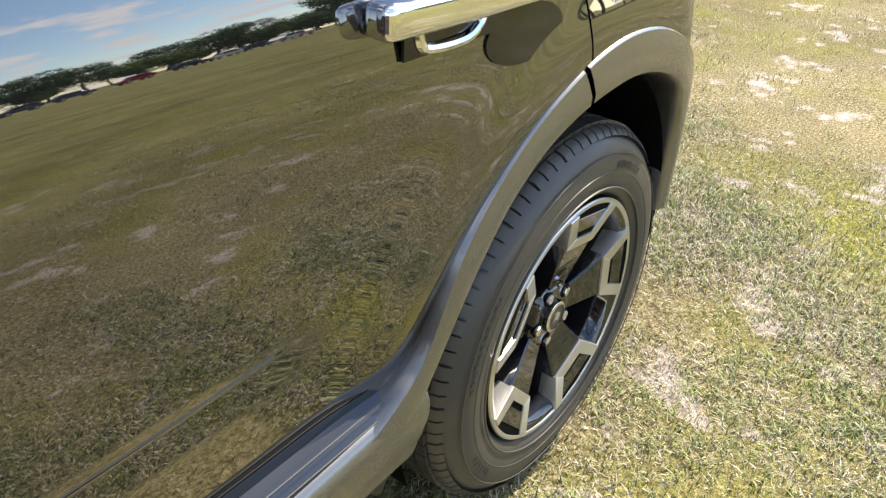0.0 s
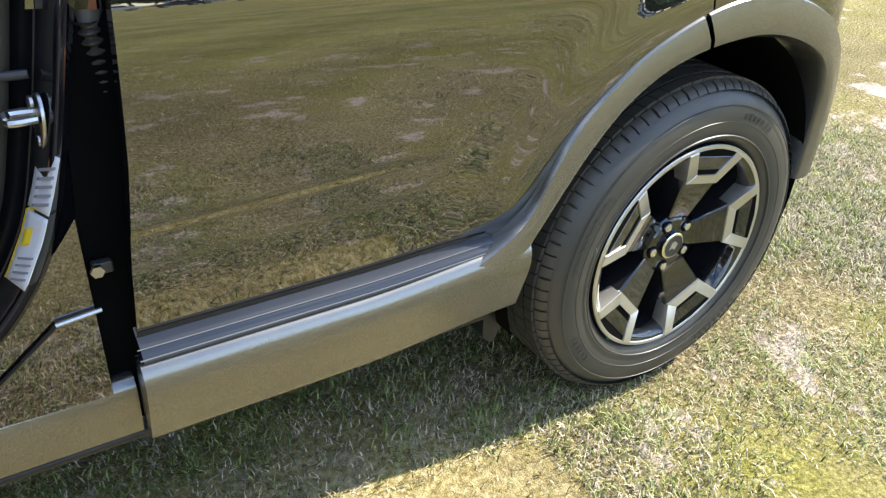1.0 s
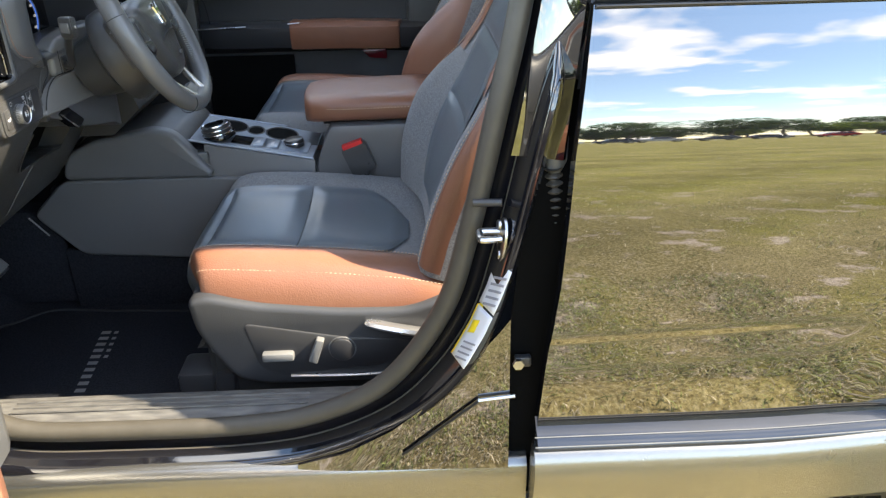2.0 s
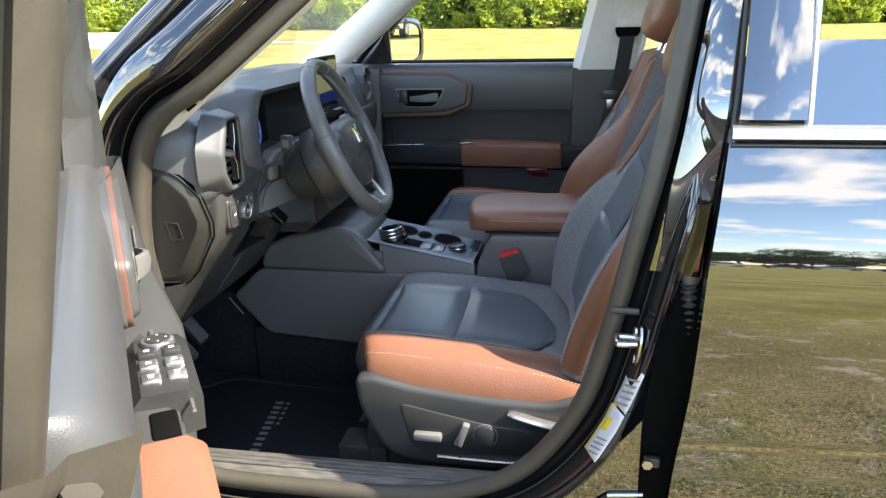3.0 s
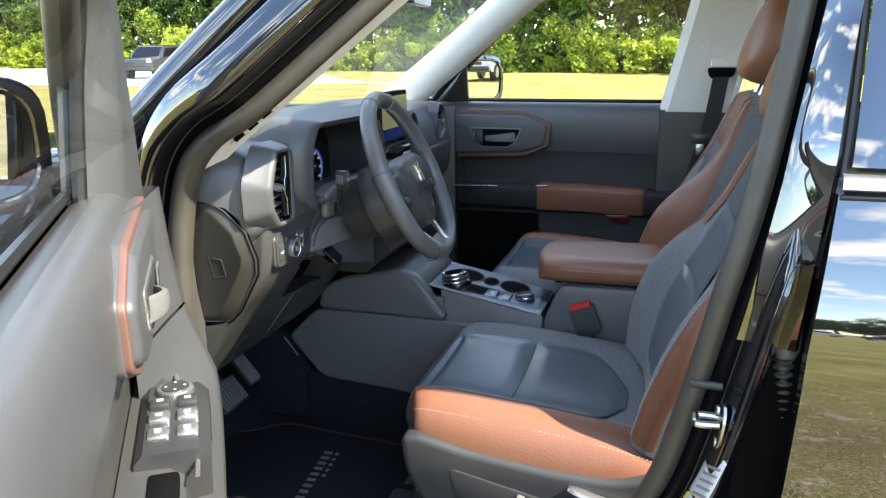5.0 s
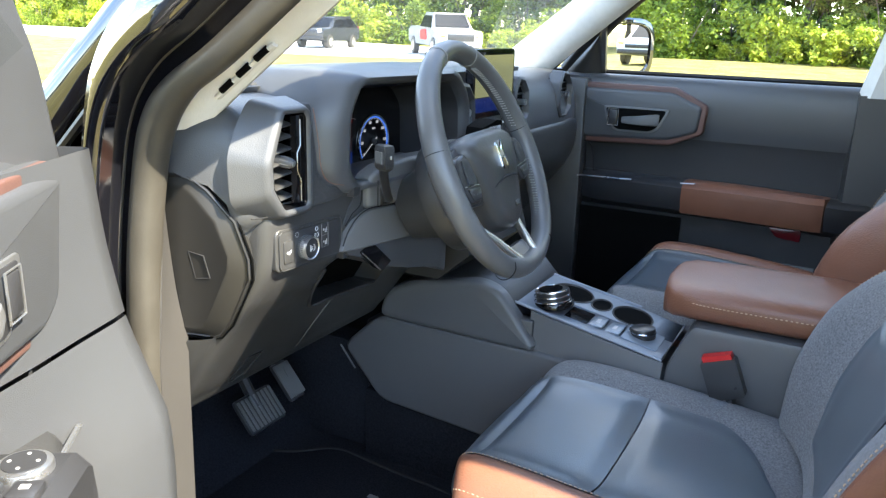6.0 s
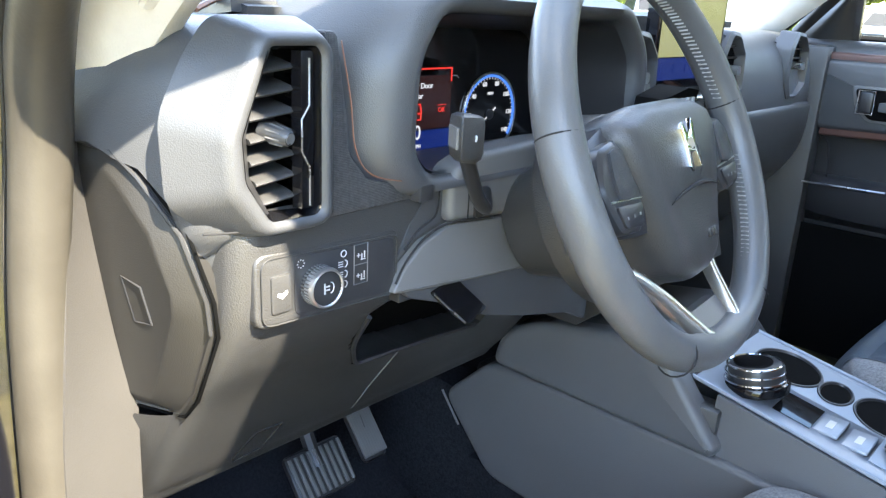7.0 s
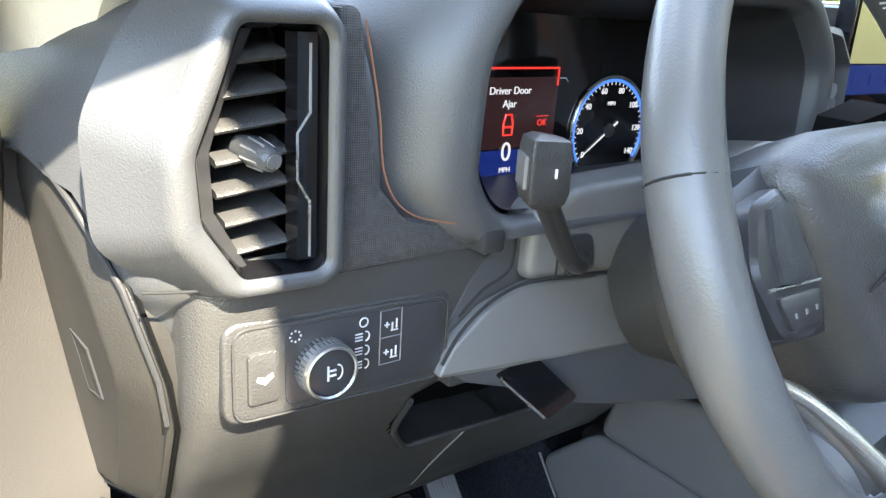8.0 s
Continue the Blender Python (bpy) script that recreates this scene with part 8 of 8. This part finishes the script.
blinker = stalk("indicator_stalk", [(-1.897, 0.511, 1.028), (-1.874, 0.494, 1.031), (-1.860, 0.468, 1.044), (-1.845, 0.437, 1.074), (-1.828, 0.407, 1.102)], 0.0068,
                [head_ring(0.55, 1.093), head_ring(0.90, 1.097), head_ring(1.0, 1.102), head_ring(1.0, 1.124), head_ring(0.92, 1.129), head_ring(0.6, 1.131)],
                "dark indicator stalk with a push button on the steering column", [(-1.8112, -1.8094, 0.3990, 0.4000, 1.111, 1.116)])
part("stalk_button", loft([[(x - 0.52 * d, y - 0.855 * d, z) for x, y, z in ((-1.832, 0.3945, 1.106), (-1.815, 0.3845, 1.106), (-1.815, 0.3845, 1.122), (-1.832, 0.3945, 1.122))] for d in (-0.001, 0.0018)], True, True), GREY_PLASTIC, blinker, "pale push button")
stalk("wiper_stalk", [(-1.905, 0.650, 1.060), (-1.865, 0.675, 1.085), (-1.83, 0.705, 1.108), (-1.82, 0.715, 1.112)], 0.0085,
      [[(x, y, z) for x, y, z in ring] for ring in (
          ((-1.845, 0.690, 1.095), (-1.818, 0.692, 1.094), (-1.815, 0.700, 1.125), (-1.845, 0.698, 1.126)), ((-1.842, 0.735, 1.100), (-1.812, 0.738, 1.098), (-1.808, 0.742, 1.136), (-1.842, 0.738, 1.137)),
          ((-1.838, 0.768, 1.108), (-1.815, 0.772, 1.107), (-1.812, 0.775, 1.132), (-1.838, 0.772, 1.133)))],
      "dark wiper stalk with printed signs on the steering column", [(-1.8095, -1.8065, 0.715 + 0.012 * k, 0.721 + 0.012 * k, 1.112, 1.126) for k in range(4)], DARK)

# ---- centre console ----
console = thing("centre_console", (-1.75, 0.95, 0.34), "dark centre console with a grey tray, rotary shifter and cup holders", "console")


def wall(y_in, poly, depth, mat, label, bev=0.012):
    return part("console_side", prism(rounded(poly, 0.025, 6), "y", y_in + depth, y_in, bev, 4), mat, console, label)


wall(0.800, [(-2.095, 0.690), (-2.075, 0.752), (-2.010, 0.785), (-1.860, 0.812), (-1.815, 0.800), (-1.735, 0.700), (-1.742, 0.686)], 0.032, CONSOLE_SIDE, "padded upper console side", 0.012)
part("console_front", prism(rounded([(-2.095, 0.690), (-2.075, 0.752), (-2.010, 0.785), (-1.860, 0.812), (-1.815, 0.800), (-1.790, 0.770), (-1.785, 0.686)], 0.012, 4), "y", 1.062, 0.831, 0.004), DASH_LOW, console, "dark front of the console under the dashboard")
part("console_backing", box(-2.085, -1.745, 0.815, 0.85, 0.60, 0.745, 0.004), DASH_LOW, console)
wall(0.806, [(-2.19, 0.60), (-2.10, 0.687), (-1.73, 0.687), (-1.40, 0.665), (-1.15, 0.665), (-1.15, 0.45), (-1.80, 0.47), (-2.09, 0.49)], 0.26, CONSOLE_SIDE, "dark lower console side", 0.008)
part("tunnel_carpet", box(-2.14, -1.15, 0.818, 0.86, 0.30, 0.50, 0.006), CARPET, console)
part("console_core", box(-2.15, -1.12, 0.835, 1.075, 0.34, 0.66, 0.01), DASH_LOW, console)
part("foot_panel", prism(rounded([(-2.40, 0.60), (-2.19, 0.60), (-2.09, 0.48), (-2.09, 0.34), (-2.40, 0.34)], 0.02), "y", 0.90, 0.835, 0.008), CARPET, console)
part("panel_seam", tube([(-2.215, 0.832, 0.585), (-2.175, 0.832, 0.535)], 0.002, 5), GREY_PLASTIC, console)
# the far side keeps the plain dark plastic, without the painted lawn light
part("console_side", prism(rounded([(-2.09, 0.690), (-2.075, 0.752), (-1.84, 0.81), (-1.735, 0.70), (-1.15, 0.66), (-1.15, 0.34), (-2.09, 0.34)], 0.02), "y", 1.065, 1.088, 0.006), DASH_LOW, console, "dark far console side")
tray_z = lambda x: 0.714 + (x + 1.50) * -0.19 if x < -1.5 else 0.714
WELLS = ((-1.725, 0.990, 0.042, 0.045), (-1.660, 0.985, 0.019, 0.032), (-1.595, 0.988, 0.039, 0.047))
well_ring = lambda w, g, dz: [(w[0] + (w[2] + g) * math.cos(a), w[1] + (w[3] + g) * math.sin(a), tray_z(w[0] + (w[2] + g) * math.cos(a)) + dz) for a in np.linspace(0, 2 * math.pi, 41)[:-1]]


def tray_top():
    """A flat tray with two round cup wells and a small one between them cut through it."""
    bm = bmesh.new()
    spot = lambda x, y: bm.verts.new((x, y, tray_z(x)))
    xs, ya, yb = (-1.772, -1.6805, -1.6375, -1.550), 0.936, 1.042
    for w, x0, x1 in zip(WELLS, xs, xs[1:]):
        outer = [(x0 + (x1 - x0) * k / 10, ya) for k in range(10)] + [(x1, ya + (yb - ya) * k / 10) for k in range(10)]
        outer += [(x1 - (x1 - x0) * k / 10, yb) for k in range(10)] + [(x0, yb - (yb - ya) * k / 10) for k in range(10)]
        far = [spot(x, y) for x, y in outer]
        rim = []
        for x, y in outer:
            a = math.atan2((y - w[1]) / w[3], (x - w[0]) / w[2])
            rim.append(spot(w[0] + w[2] * math.cos(a), w[1] + w[3] * math.sin(a)))
        for k in range(40):
            bm.faces.new((far[k - 1], far[k], rim[k], rim[k - 1]))
    for x0, x1, y0, y1 in ((-1.845, -1.50, 0.838, ya), (-1.815, -1.50, yb, 1.053), (-1.835, xs[0], ya, yb), (xs[3], -1.50, ya, yb)):
        bm.faces.new((spot(x0, y0), spot(x1, y0), spot(x1, y1), spot(x0, y1)))
    bmesh.ops.remove_doubles(bm, verts=bm.verts, dist=0.0001)
    return bm


tray = part("tray", tray_top(), CONSOLE_TOP, console, "grey satin tray with the sky's blue put into its colour")
part("tray_edge", tube([(-1.845, 0.838, tray_z(-1.845) + 0.001), (-1.50, 0.838, tray_z(-1.50) + 0.001), (-1.50, 1.053, tray_z(-1.50) + 0.001), (-1.815, 1.053, tray_z(-1.81) + 0.001)], 0.003, 6, True), CONSOLE_TOP, tray)
part("tray_flank", sheet(lambda u, v: (-1.755 + 0.26 * u, 0.822 + 0.014 * v, 0.66 + (tray_z(-1.755 + 0.26 * u) - 0.662) * v), 10, 5, 0.008), CONSOLE_SIDE, tray)
for w in WELLS:
    part("cup_rim", loft([well_ring(w, 0.003, 0.0004), well_ring(w, 0.002, 0.0018), well_ring(w, 0.0, 0.0018), well_ring(w, -0.002, -0.002)], True, False), SMOOTH_BLACK, tray, "dark rim of the cup well")
    # shallow wells in near-black: the shade of deeper ones put into colour
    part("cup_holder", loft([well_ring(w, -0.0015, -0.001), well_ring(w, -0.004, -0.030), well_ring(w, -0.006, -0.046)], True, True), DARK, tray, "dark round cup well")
shift = part("shift_base", disc((-1.732, 0.893, tray_z(-1.732)), (-0.18, 0, 1), 0.041, 0.012, 40, 0.004), PIANO, console, "gloss black ring under the shifter")
part("shift_dial", disc((-1.733, 0.893, tray_z(-1.732) + 0.010), (-0.18, 0, 1), 0.034, 0.024, 40, 0.004), SMOOTH_BLACK, shift, "round black rotary shifter")
for h, r in ((0.013, 0.0355), (0.023, 0.0350), (0.0325, 0.0325)):
    part("shift_ring", tube([(-1.733 - 0.18 * h + r * math.cos(a), 0.893 + r * math.sin(a), tray_z(-1.732) + h + 0.18 * r * math.cos(a)) for a in np.linspace(0, 2 * math.pi, 41)[:-1]], 0.0017, 6, True), CHROME, shift, "chrome ring")
part("shift_cap", disc((-1.741, 0.893, tray_z(-1.732) + 0.0330), (-0.18, 0, 1), 0.024, 0.002, 30), PIANO, shift)
part("selector_slot", prism([(-1.700, tray_z(-1.700) - 0.004), (-1.654, tray_z(-1.654) - 0.004), (-1.654, tray_z(-1.654) + 0.0012), (-1.700, tray_z(-1.700) + 0.0012)], "y", 0.866, 0.924, 0.0006), PIANO, tray, "gloss black selector strip")
for k in range(2):
    x = -1.638 + 0.034 * k
    part("console_button", box(x - 0.015, x + 0.015, 0.870, 0.922, tray_z(x) - 0.002, tray_z(x) + 0.004, 0.003), CONSOLE_TOP, tray, "grey console button")
    part("button_mark", box(x - 0.004, x + 0.004, 0.885, 0.905, tray_z(x) + 0.004, tray_z(x) + 0.0046), WHITE_MARK, tray)
mode = part("mode_plate", prism([(-1.586, tray_z(-1.586) - 0.004), (-1.517, tray_z(-1.517) - 0.004), (-1.517, tray_z(-1.517) + 0.002), (-1.586, tray_z(-1.586) + 0.002)], "y", 0.866, 0.946, 0.0008), CONSOLE_TOP, tray)
part("mode_dial", disc((-1.553, 0.912, tray_z(-1.55)), (-0.1, 0, 1), 0.024, 0.020, 32, 0.004), SMOOTH_BLACK, mode, "ribbed mode dial with a silver ring")
part("dial_ring", tube([(-1.555 + 0.0245 * math.cos(a), 0.912 + 0.0245 * math.sin(a), tray_z(-1.55) + 0.012) for a in np.linspace(0, 2 * math.pi, 33)[:-1]], 0.0016, 6, True), CHROME, mode)
part("box_front", prism(rounded([(-1.492, 0.66), (-1.487, 0.715), (-1.465, 0.770), (-1.45, 0.798), (-1.10, 0.803), (-1.10, 0.62), (-1.49, 0.62)], 0.012), "y", 1.072, 0.822, 0.008), CONSOLE_SIDE, console, "dark storage box under the armrest")
part("box_catch", box(-1.478, -1.460, 0.92, 0.955, 0.775, 0.795, 0.002), SMOOTH_BLACK, console)
armrest = part("armrest", loft([[(x, 0.945 + w * dy, 0.830 + lift + 0.033 * dz) for dy, dz in [(math.copysign(abs(math.cos(a)) ** 0.45, math.cos(a)), math.copysign(abs(math.sin(a)) ** 0.6, math.sin(a))) for a in np.linspace(0, 2 * math.pi, 41)[:-1]]] for x, w, lift in
                                ((-1.515, 0.055, -0.004), (-1.510, 0.092, -0.002), (-1.49, 0.114, 0.0), (-1.44, 0.122, 0.002), (-1.25, 0.124, 0.004), (-1.06, 0.124, 0.004), (-1.03, 0.118, 0.0), (-1.02, 0.09, 0.0))], True, True), BROWN, console, "brown leather armrest lid", 80)
stitches([(-1.50, 0.868, 0.837), (-1.44, 0.822, 0.839), (-1.25, 0.820, 0.841), (-1.05, 0.820, 0.841)], 0.006, 0.0036, 0.0008, STITCH, armrest)

# ---- trees, hedge and parked vehicles ----
def leaf_cloud(name, count, centre, size, leaf, mat, seed, parent=None, lumps=9, label=""):
    """Many small bent leaves gathered into uneven lumps."""
    rng = np.random.default_rng(seed)
    c = rng.uniform(-0.72, 0.72, (lumps, 3)) * size + centre
    rad = rng.uniform(0.30, 0.55, lumps) * min(size)
    pick = rng.integers(0, lumps, count)
    d = rng.normal(0, 1, (count, 3))
    d /= np.linalg.norm(d, axis=1)[:, None]
    p = c[pick] + d * (rad[pick] * rng.uniform(0.55, 1.05, count) ** 0.6)[:, None]
    p[:, 2] = np.maximum(p[:, 2], GROUND + 0.05)
    a, b = rng.normal(0, 1, (count, 3)), rng.normal(0, 1, (count, 3))
    a /= np.linalg.norm(a, axis=1)[:, None]
    b -= a * (a * b).sum(1)[:, None]
    b /= np.linalg.norm(b, axis=1)[:, None]
    s = leaf * rng.uniform(0.6, 1.5, count)[:, None]
    v = np.empty((count, 4, 3))
    v[:, 0], v[:, 1], v[:, 2], v[:, 3] = p - a * s, p + b * s * 0.45, p + a * s, p - b * s * 0.45
    me = bpy.data.meshes.new(name)
    me.from_pydata(v.reshape(-1, 3).tolist(), [], ((np.arange(count) * 4)[:, None] + np.arange(4)[None, :]).tolist())
    me.materials.append(mat)
    ob = new(name, me)
    if parent is not None:
        ob.parent = parent
    if label:
        ob["label"] = label
    return ob


def tree(seed, tall, spread, leaves, mat):
    """A broadleaf tree: tapered trunk, limbs, and a crown of leaf lumps."""
    rng = random.Random(seed)
    t = thing("tree", (0, 0, 0), "tall green broadleaf tree behind the hedge", "tree", "woodland edge")
    pts = [Vector((0.25 * math.sin(k * 0.7 + seed), 0.2 * math.cos(k * 0.9 + seed), GROUND - 0.1 + tall * 0.72 * k / 7)) for k in range(8)]
    bm = tube(spline(pts, 16), [0.02 * tall * (1 - 0.8 * k / 15) + 0.02 for k in range(16)], 9)
    for k in range(7):
        p = pts[3 + k % 4]
        a = k * 2.4 + seed
        q = p + Vector((math.cos(a) * spread * 0.6, math.sin(a) * spread * 0.6, tall * rng.uniform(0.10, 0.22)))
        tube(spline([p, (p + q) / 2 + Vector((0, 0, 0.2)), q], 8), [0.009 * tall * (1 - 0.8 * j / 7) for j in range(8)], 6, bm=bm)
    part("trunk", bm, BARK, t)
    leaf_cloud("crown", leaves, np.array((0, 0, tall * 0.62)), np.array((spread, spread, tall * 0.40)), 0.20, mat, seed, t, 22)
    return t


def line_y(x):
    """The woodland edge: it runs away from the car towards the front."""
    return 41.0 - 0.22 * x if x < 0 else 41.0 - 0.1 * x


bush_rng = random.Random(4)
protos = [tree(3, 11.0, 3.4, 5200, LEAF_DARK), tree(8, 9.0, 3.0, 4600, LEAF), tree(12, 12.5, 3.8, 5600, LEAF_DARK)]
for k, p in enumerate(protos):
    x = -20 + 22 * k
    p.location = (x, line_y(x) + 6, 0)
for k in range(62):
    x = -110 + 2.55 * k + bush_rng.uniform(-1.4, 1.4)
    y = line_y(x) + bush_rng.uniform(4.0, 15.0)
    s = bush_rng.uniform(0.75, 1.2)
    copy_thing(protos[k % 3], pose(x, y, 0, 0, 0, bush_rng.uniform(0, 360)) @ Matrix.Diagonal((s, s, s, 1)))


for k in range(95):
    x = -125 + 1.9 * k + bush_rng.uniform(-1.6, 1.6)
    s = bush_rng.uniform(1.35, 1.9)
    copy_thing(protos[k % 3], pose(x, line_y(x) + bush_rng.uniform(15.0, 24.0), 0, 0, 0, bush_rng.uniform(0, 360)) @ Matrix.Diagonal((s, s, s * 1.1, 1)))


def shrub(seed, w, h, n, mat, label):
    s = thing("shrub", (0, 0, 0), label, "shrub", "hedge at the lawn's edge")
    leaf_cloud("foliage", n, np.array((0, 0, h * 0.42)), np.array((w, w * 0.7, h * 0.62)), 0.11, mat, seed, s, 14)
    bm = bmesh.new()
    for k in range(6):
        a = k * 1.05
        tube(spline([(0.1 * math.cos(a), 0.1 * math.sin(a), GROUND), (0.3 * w * math.cos(a), 0.3 * w * math.sin(a), h * 0.4), (0.6 * w * math.cos(a), 0.5 * w * math.sin(a), h * 0.8)], 6), [0.03, 0.026, 0.022, 0.018, 0.013, 0.008], 5, bm=bm)
    part("stems", bm, BARK, s)
    return s


shrubs = [shrub(21, 1.7, 2.2, 2600, LEAF_BRIGHT, "bright green shrub at the edge of the lawn"), shrub(22, 2.0, 3.2, 3200, LEAF, "mid green shrub below the trees"), shrub(23, 1.5, 1.5, 2200, LEAF_BRIGHT, "low yellow-green shrub at the edge of the lawn")]
for k, s in enumerate(shrubs):
    s.location = (-6 + 5 * k, line_y(-6 + 5 * k) + 0.6, 0)
for k in range(165):
    x = -105 + 0.90 * k + bush_rng.uniform(-0.7, 0.7)
    row = k % 3
    y = line_y(x) + (0.0, 2.2, 4.6)[row] + bush_rng.uniform(-0.7, 0.7)
    s = bush_rng.uniform(0.50, 1.25) * (1.0, 1.15, 1.5)[row]
    copy_thing(shrubs[(2, 0, 1)[row] if k % 7 else 1], pose(x, y, 0, 0, 0, bush_rng.uniform(0, 360)) @ Matrix.Diagonal((s * bush_rng.uniform(0.9, 1.5), s, s, 1)))

# low woodland far across the field, behind the camera
far_rng = random.Random(9)
for k in range(120):
    x = -260 + 4.3 * k + far_rng.uniform(-3, 3)
    s = far_rng.uniform(0.75, 1.25)
    copy_thing(protos[k % 3], pose(x, -190 + far_rng.uniform(-18, 18), 0, 0, 0, far_rng.uniform(0, 360)) @ Matrix.Diagonal((2.3 * s, 2.3 * s, s * 1.05, 1)))


# trees at the end of the field behind the car
for k in range(34):
    s = far_rng.uniform(0.7, 1.2)
    copy_thing(protos[k % 3], pose(62 + far_rng.uniform(-5, 9), -62 + 3.9 * k, 0, 0, 0, far_rng.uniform(0, 360)) @ Matrix.Diagonal((1.3 * s, 1.3 * s, s, 1)))


def vehicle(name, kind, colour, label):
    """A parked vehicle seen from afar: shaped body, glazing, lamps and four wheels."""
    v = thing(name, (0, 0, 0), label, "pickup" if kind == "pickup" else "car", "parked vehicles")
    paint = material(name + "_paint", colour, 0.18, 0.0, ior=1.6, second=tuple(c * 0.9 for c in colour), scale=2)
    if kind == "pickup":
        prof = [(-2.85, 0.55), (-2.88, 1.05), (-2.75, 1.12), (-1.55, 1.20), (-0.95, 1.86), (0.60, 1.90), (0.80, 1.30), (2.75, 1.28), (2.85, 1.20), (2.85, 0.60), (2.2, 0.5), (-2.2, 0.45)]
        glaz = [(-1.42, 1.24), (-0.92, 1.78), (0.52, 1.80), (0.66, 1.30)]
        wx, r, w = (-1.90, 1.75), 0.41, 0.98
    else:
        prof = [(-2.25, 0.45), (-2.30, 0.85), (-2.1, 0.98), (-1.25, 1.06), (-0.55, 1.60), (1.35, 1.66), (2.05, 1.10), (2.2, 1.0), (2.22, 0.5), (1.8, 0.38), (-1.8, 0.36)]
        glaz = [(-1.10, 1.08), (-0.52, 1.53), (1.28, 1.58), (1.80, 1.10)]
        wx, r, w = (-1.40, 1.35), 0.35, 0.88
    body = bmesh.new()
    rings = []
    pts = rounded(prof, 0.14, 4)
    for yy, k in ((-w, 0.93), (-w * 0.93, 1.0), (w * 0.93, 1.0), (w, 0.93)):
        rings.append([(x * (1 if k == 1.0 else 0.985), yy * (1.0 if z < 1.15 else 1 - 0.20 * (z - 1.15) / 0.6), 0.5 + (z - 0.5) * k) for x, z in pts])
    part("body", loft(rings, True, True, body), paint, v)
    for s in (-1, 1):
        part("side_window", loft([[(x, s * (w * (1 - 0.20 * max(0, z - 1.15) / 0.6) + d), 0.5 + (z - 0.5) * 0.96) for x, z in glaz] for d in (-0.02, 0.012)], True, True), PIANO, v)
    part("front_window", loft([[(glaz[0][0] - 0.10 + dx, -w * 0.80, glaz[0][1] + 0.02), (glaz[1][0] - 0.12 + dx, -w * 0.70, glaz[1][1] + 0.02), (glaz[1][0] - 0.12 + dx, w * 0.70, glaz[1][1] + 0.02), (glaz[0][0] - 0.10 + dx, w * 0.80, glaz[0][1] + 0.02)] for dx in (-0.06, 0.05)], True, True), PIANO, v)
    part("grille", box(prof[0][0] - 0.05, prof[0][0] + 0.05, -w * 0.6, w * 0.6, 0.68, 0.98 if kind == "pickup" else 0.82, 0.02), SMOOTH_BLACK, v)
    part("bumper", box(prof[0][0] - 0.09, prof[0][0] + 0.10, -w * 0.95, w * 0.95, 0.44, 0.62, 0.04), CHROME if kind == "pickup" else SMOOTH_BLACK, v)
    for s in (-1, 1):
        part("headlamp", box(prof[0][0] - 0.04, prof[0][0] + 0.12, s * w * 0.80 - 0.13, s * w * 0.80 + 0.13, 0.80, 1.0, 0.03), CHROME, v)
        part("tail_lamp", box(prof[8][0] - 0.10, prof[8][0] + 0.02, s * w * 0.88 - 0.07, s * w * 0.88 + 0.07, 0.85, 1.15, 0.02), RED_LENS, v)
        for x in wx:
            wh = part("wheel", disc((x, s * (w - 0.20), r), (0, s, 0), r, 0.24, 28, 0.04), RUBBER, v)
            part("wheel_rim", disc((x, s * (w + 0.035), r), (0, s, 0), r * 0.62, 0.012, 20), SATIN, wh)
    return v


pick = vehicle("parked_pickup", "pickup", (0.40, 0.40, 0.40), "silver grey pickup parked on the sand track")
part("red_panel", prism(rounded([(-0.75, 0.70), (0.35, 0.70), (0.45, 1.10), (-0.55, 1.15)], 0.08), "y", 0.97, 1.0), RED, pick, "plain red graphic on its door")
pick.matrix_basis = pose(-18.9, 31.8, GROUND + 0.01, 0, 0, 134)
suv = vehicle("parked_car", "car", (0.03, 0.032, 0.036), "dark car parked beside the track")
suv.matrix_basis = pose(-27.5, 34.5, GROUND + 0.01, 0, 0, 100)
white = vehicle("parked_car", "car", (0.66, 0.67, 0.68), "white car parked far across the field")
white.matrix_basis = pose(-46, -78, GROUND, 0, 0, 8)
red = vehicle("parked_car", "car", (0.40, 0.02, 0.02), "red car parked far across the field")
red.matrix_basis = pose(7.5, -74, GROUND, 0, 0, 176)
row_rng = random.Random(17)
for k in range(26):
    src = (suv, white, suv, pick, suv, suv, red)[k % 7]
    x = -78 + 6.0 * k + row_rng.uniform(-1, 1)
    copy_thing(src, pose(x, -80 + row_rng.uniform(-3, 3), GROUND, 0, 0, row_rng.uniform(-12, 12) + 180 * (k % 2)))

copy_thing(white, pose(30, 8.0, GROUND, 0, 0, 30))
copy_thing(suv, pose(33, 4.5, GROUND, 0, 0, 24))

# ---- grass blades round the car ----
blades("grass", 230000, -1.6, 2.4, -1.35, 1.2, 0.020, BLADE, 1, "short straw-coloured grass blades", 0.03)
blades("grass", 105000, -1.6, 2.4, -1.35, 1.2, 0.030, BLADE_GREEN, 2, "short green grass tufts", 0.022)
blades("grass", 40000, -3.5, 6.0, -5.0, 5.0, 0.034, BLADE, 3, "straw-coloured grass blades on the lawn", 0.05)
blades("grass", 18000, -3.5, 6.0, -5.0, 5.0, 0.042, BLADE_GREEN, 5, "green grass tufts on the lawn", 0.035)
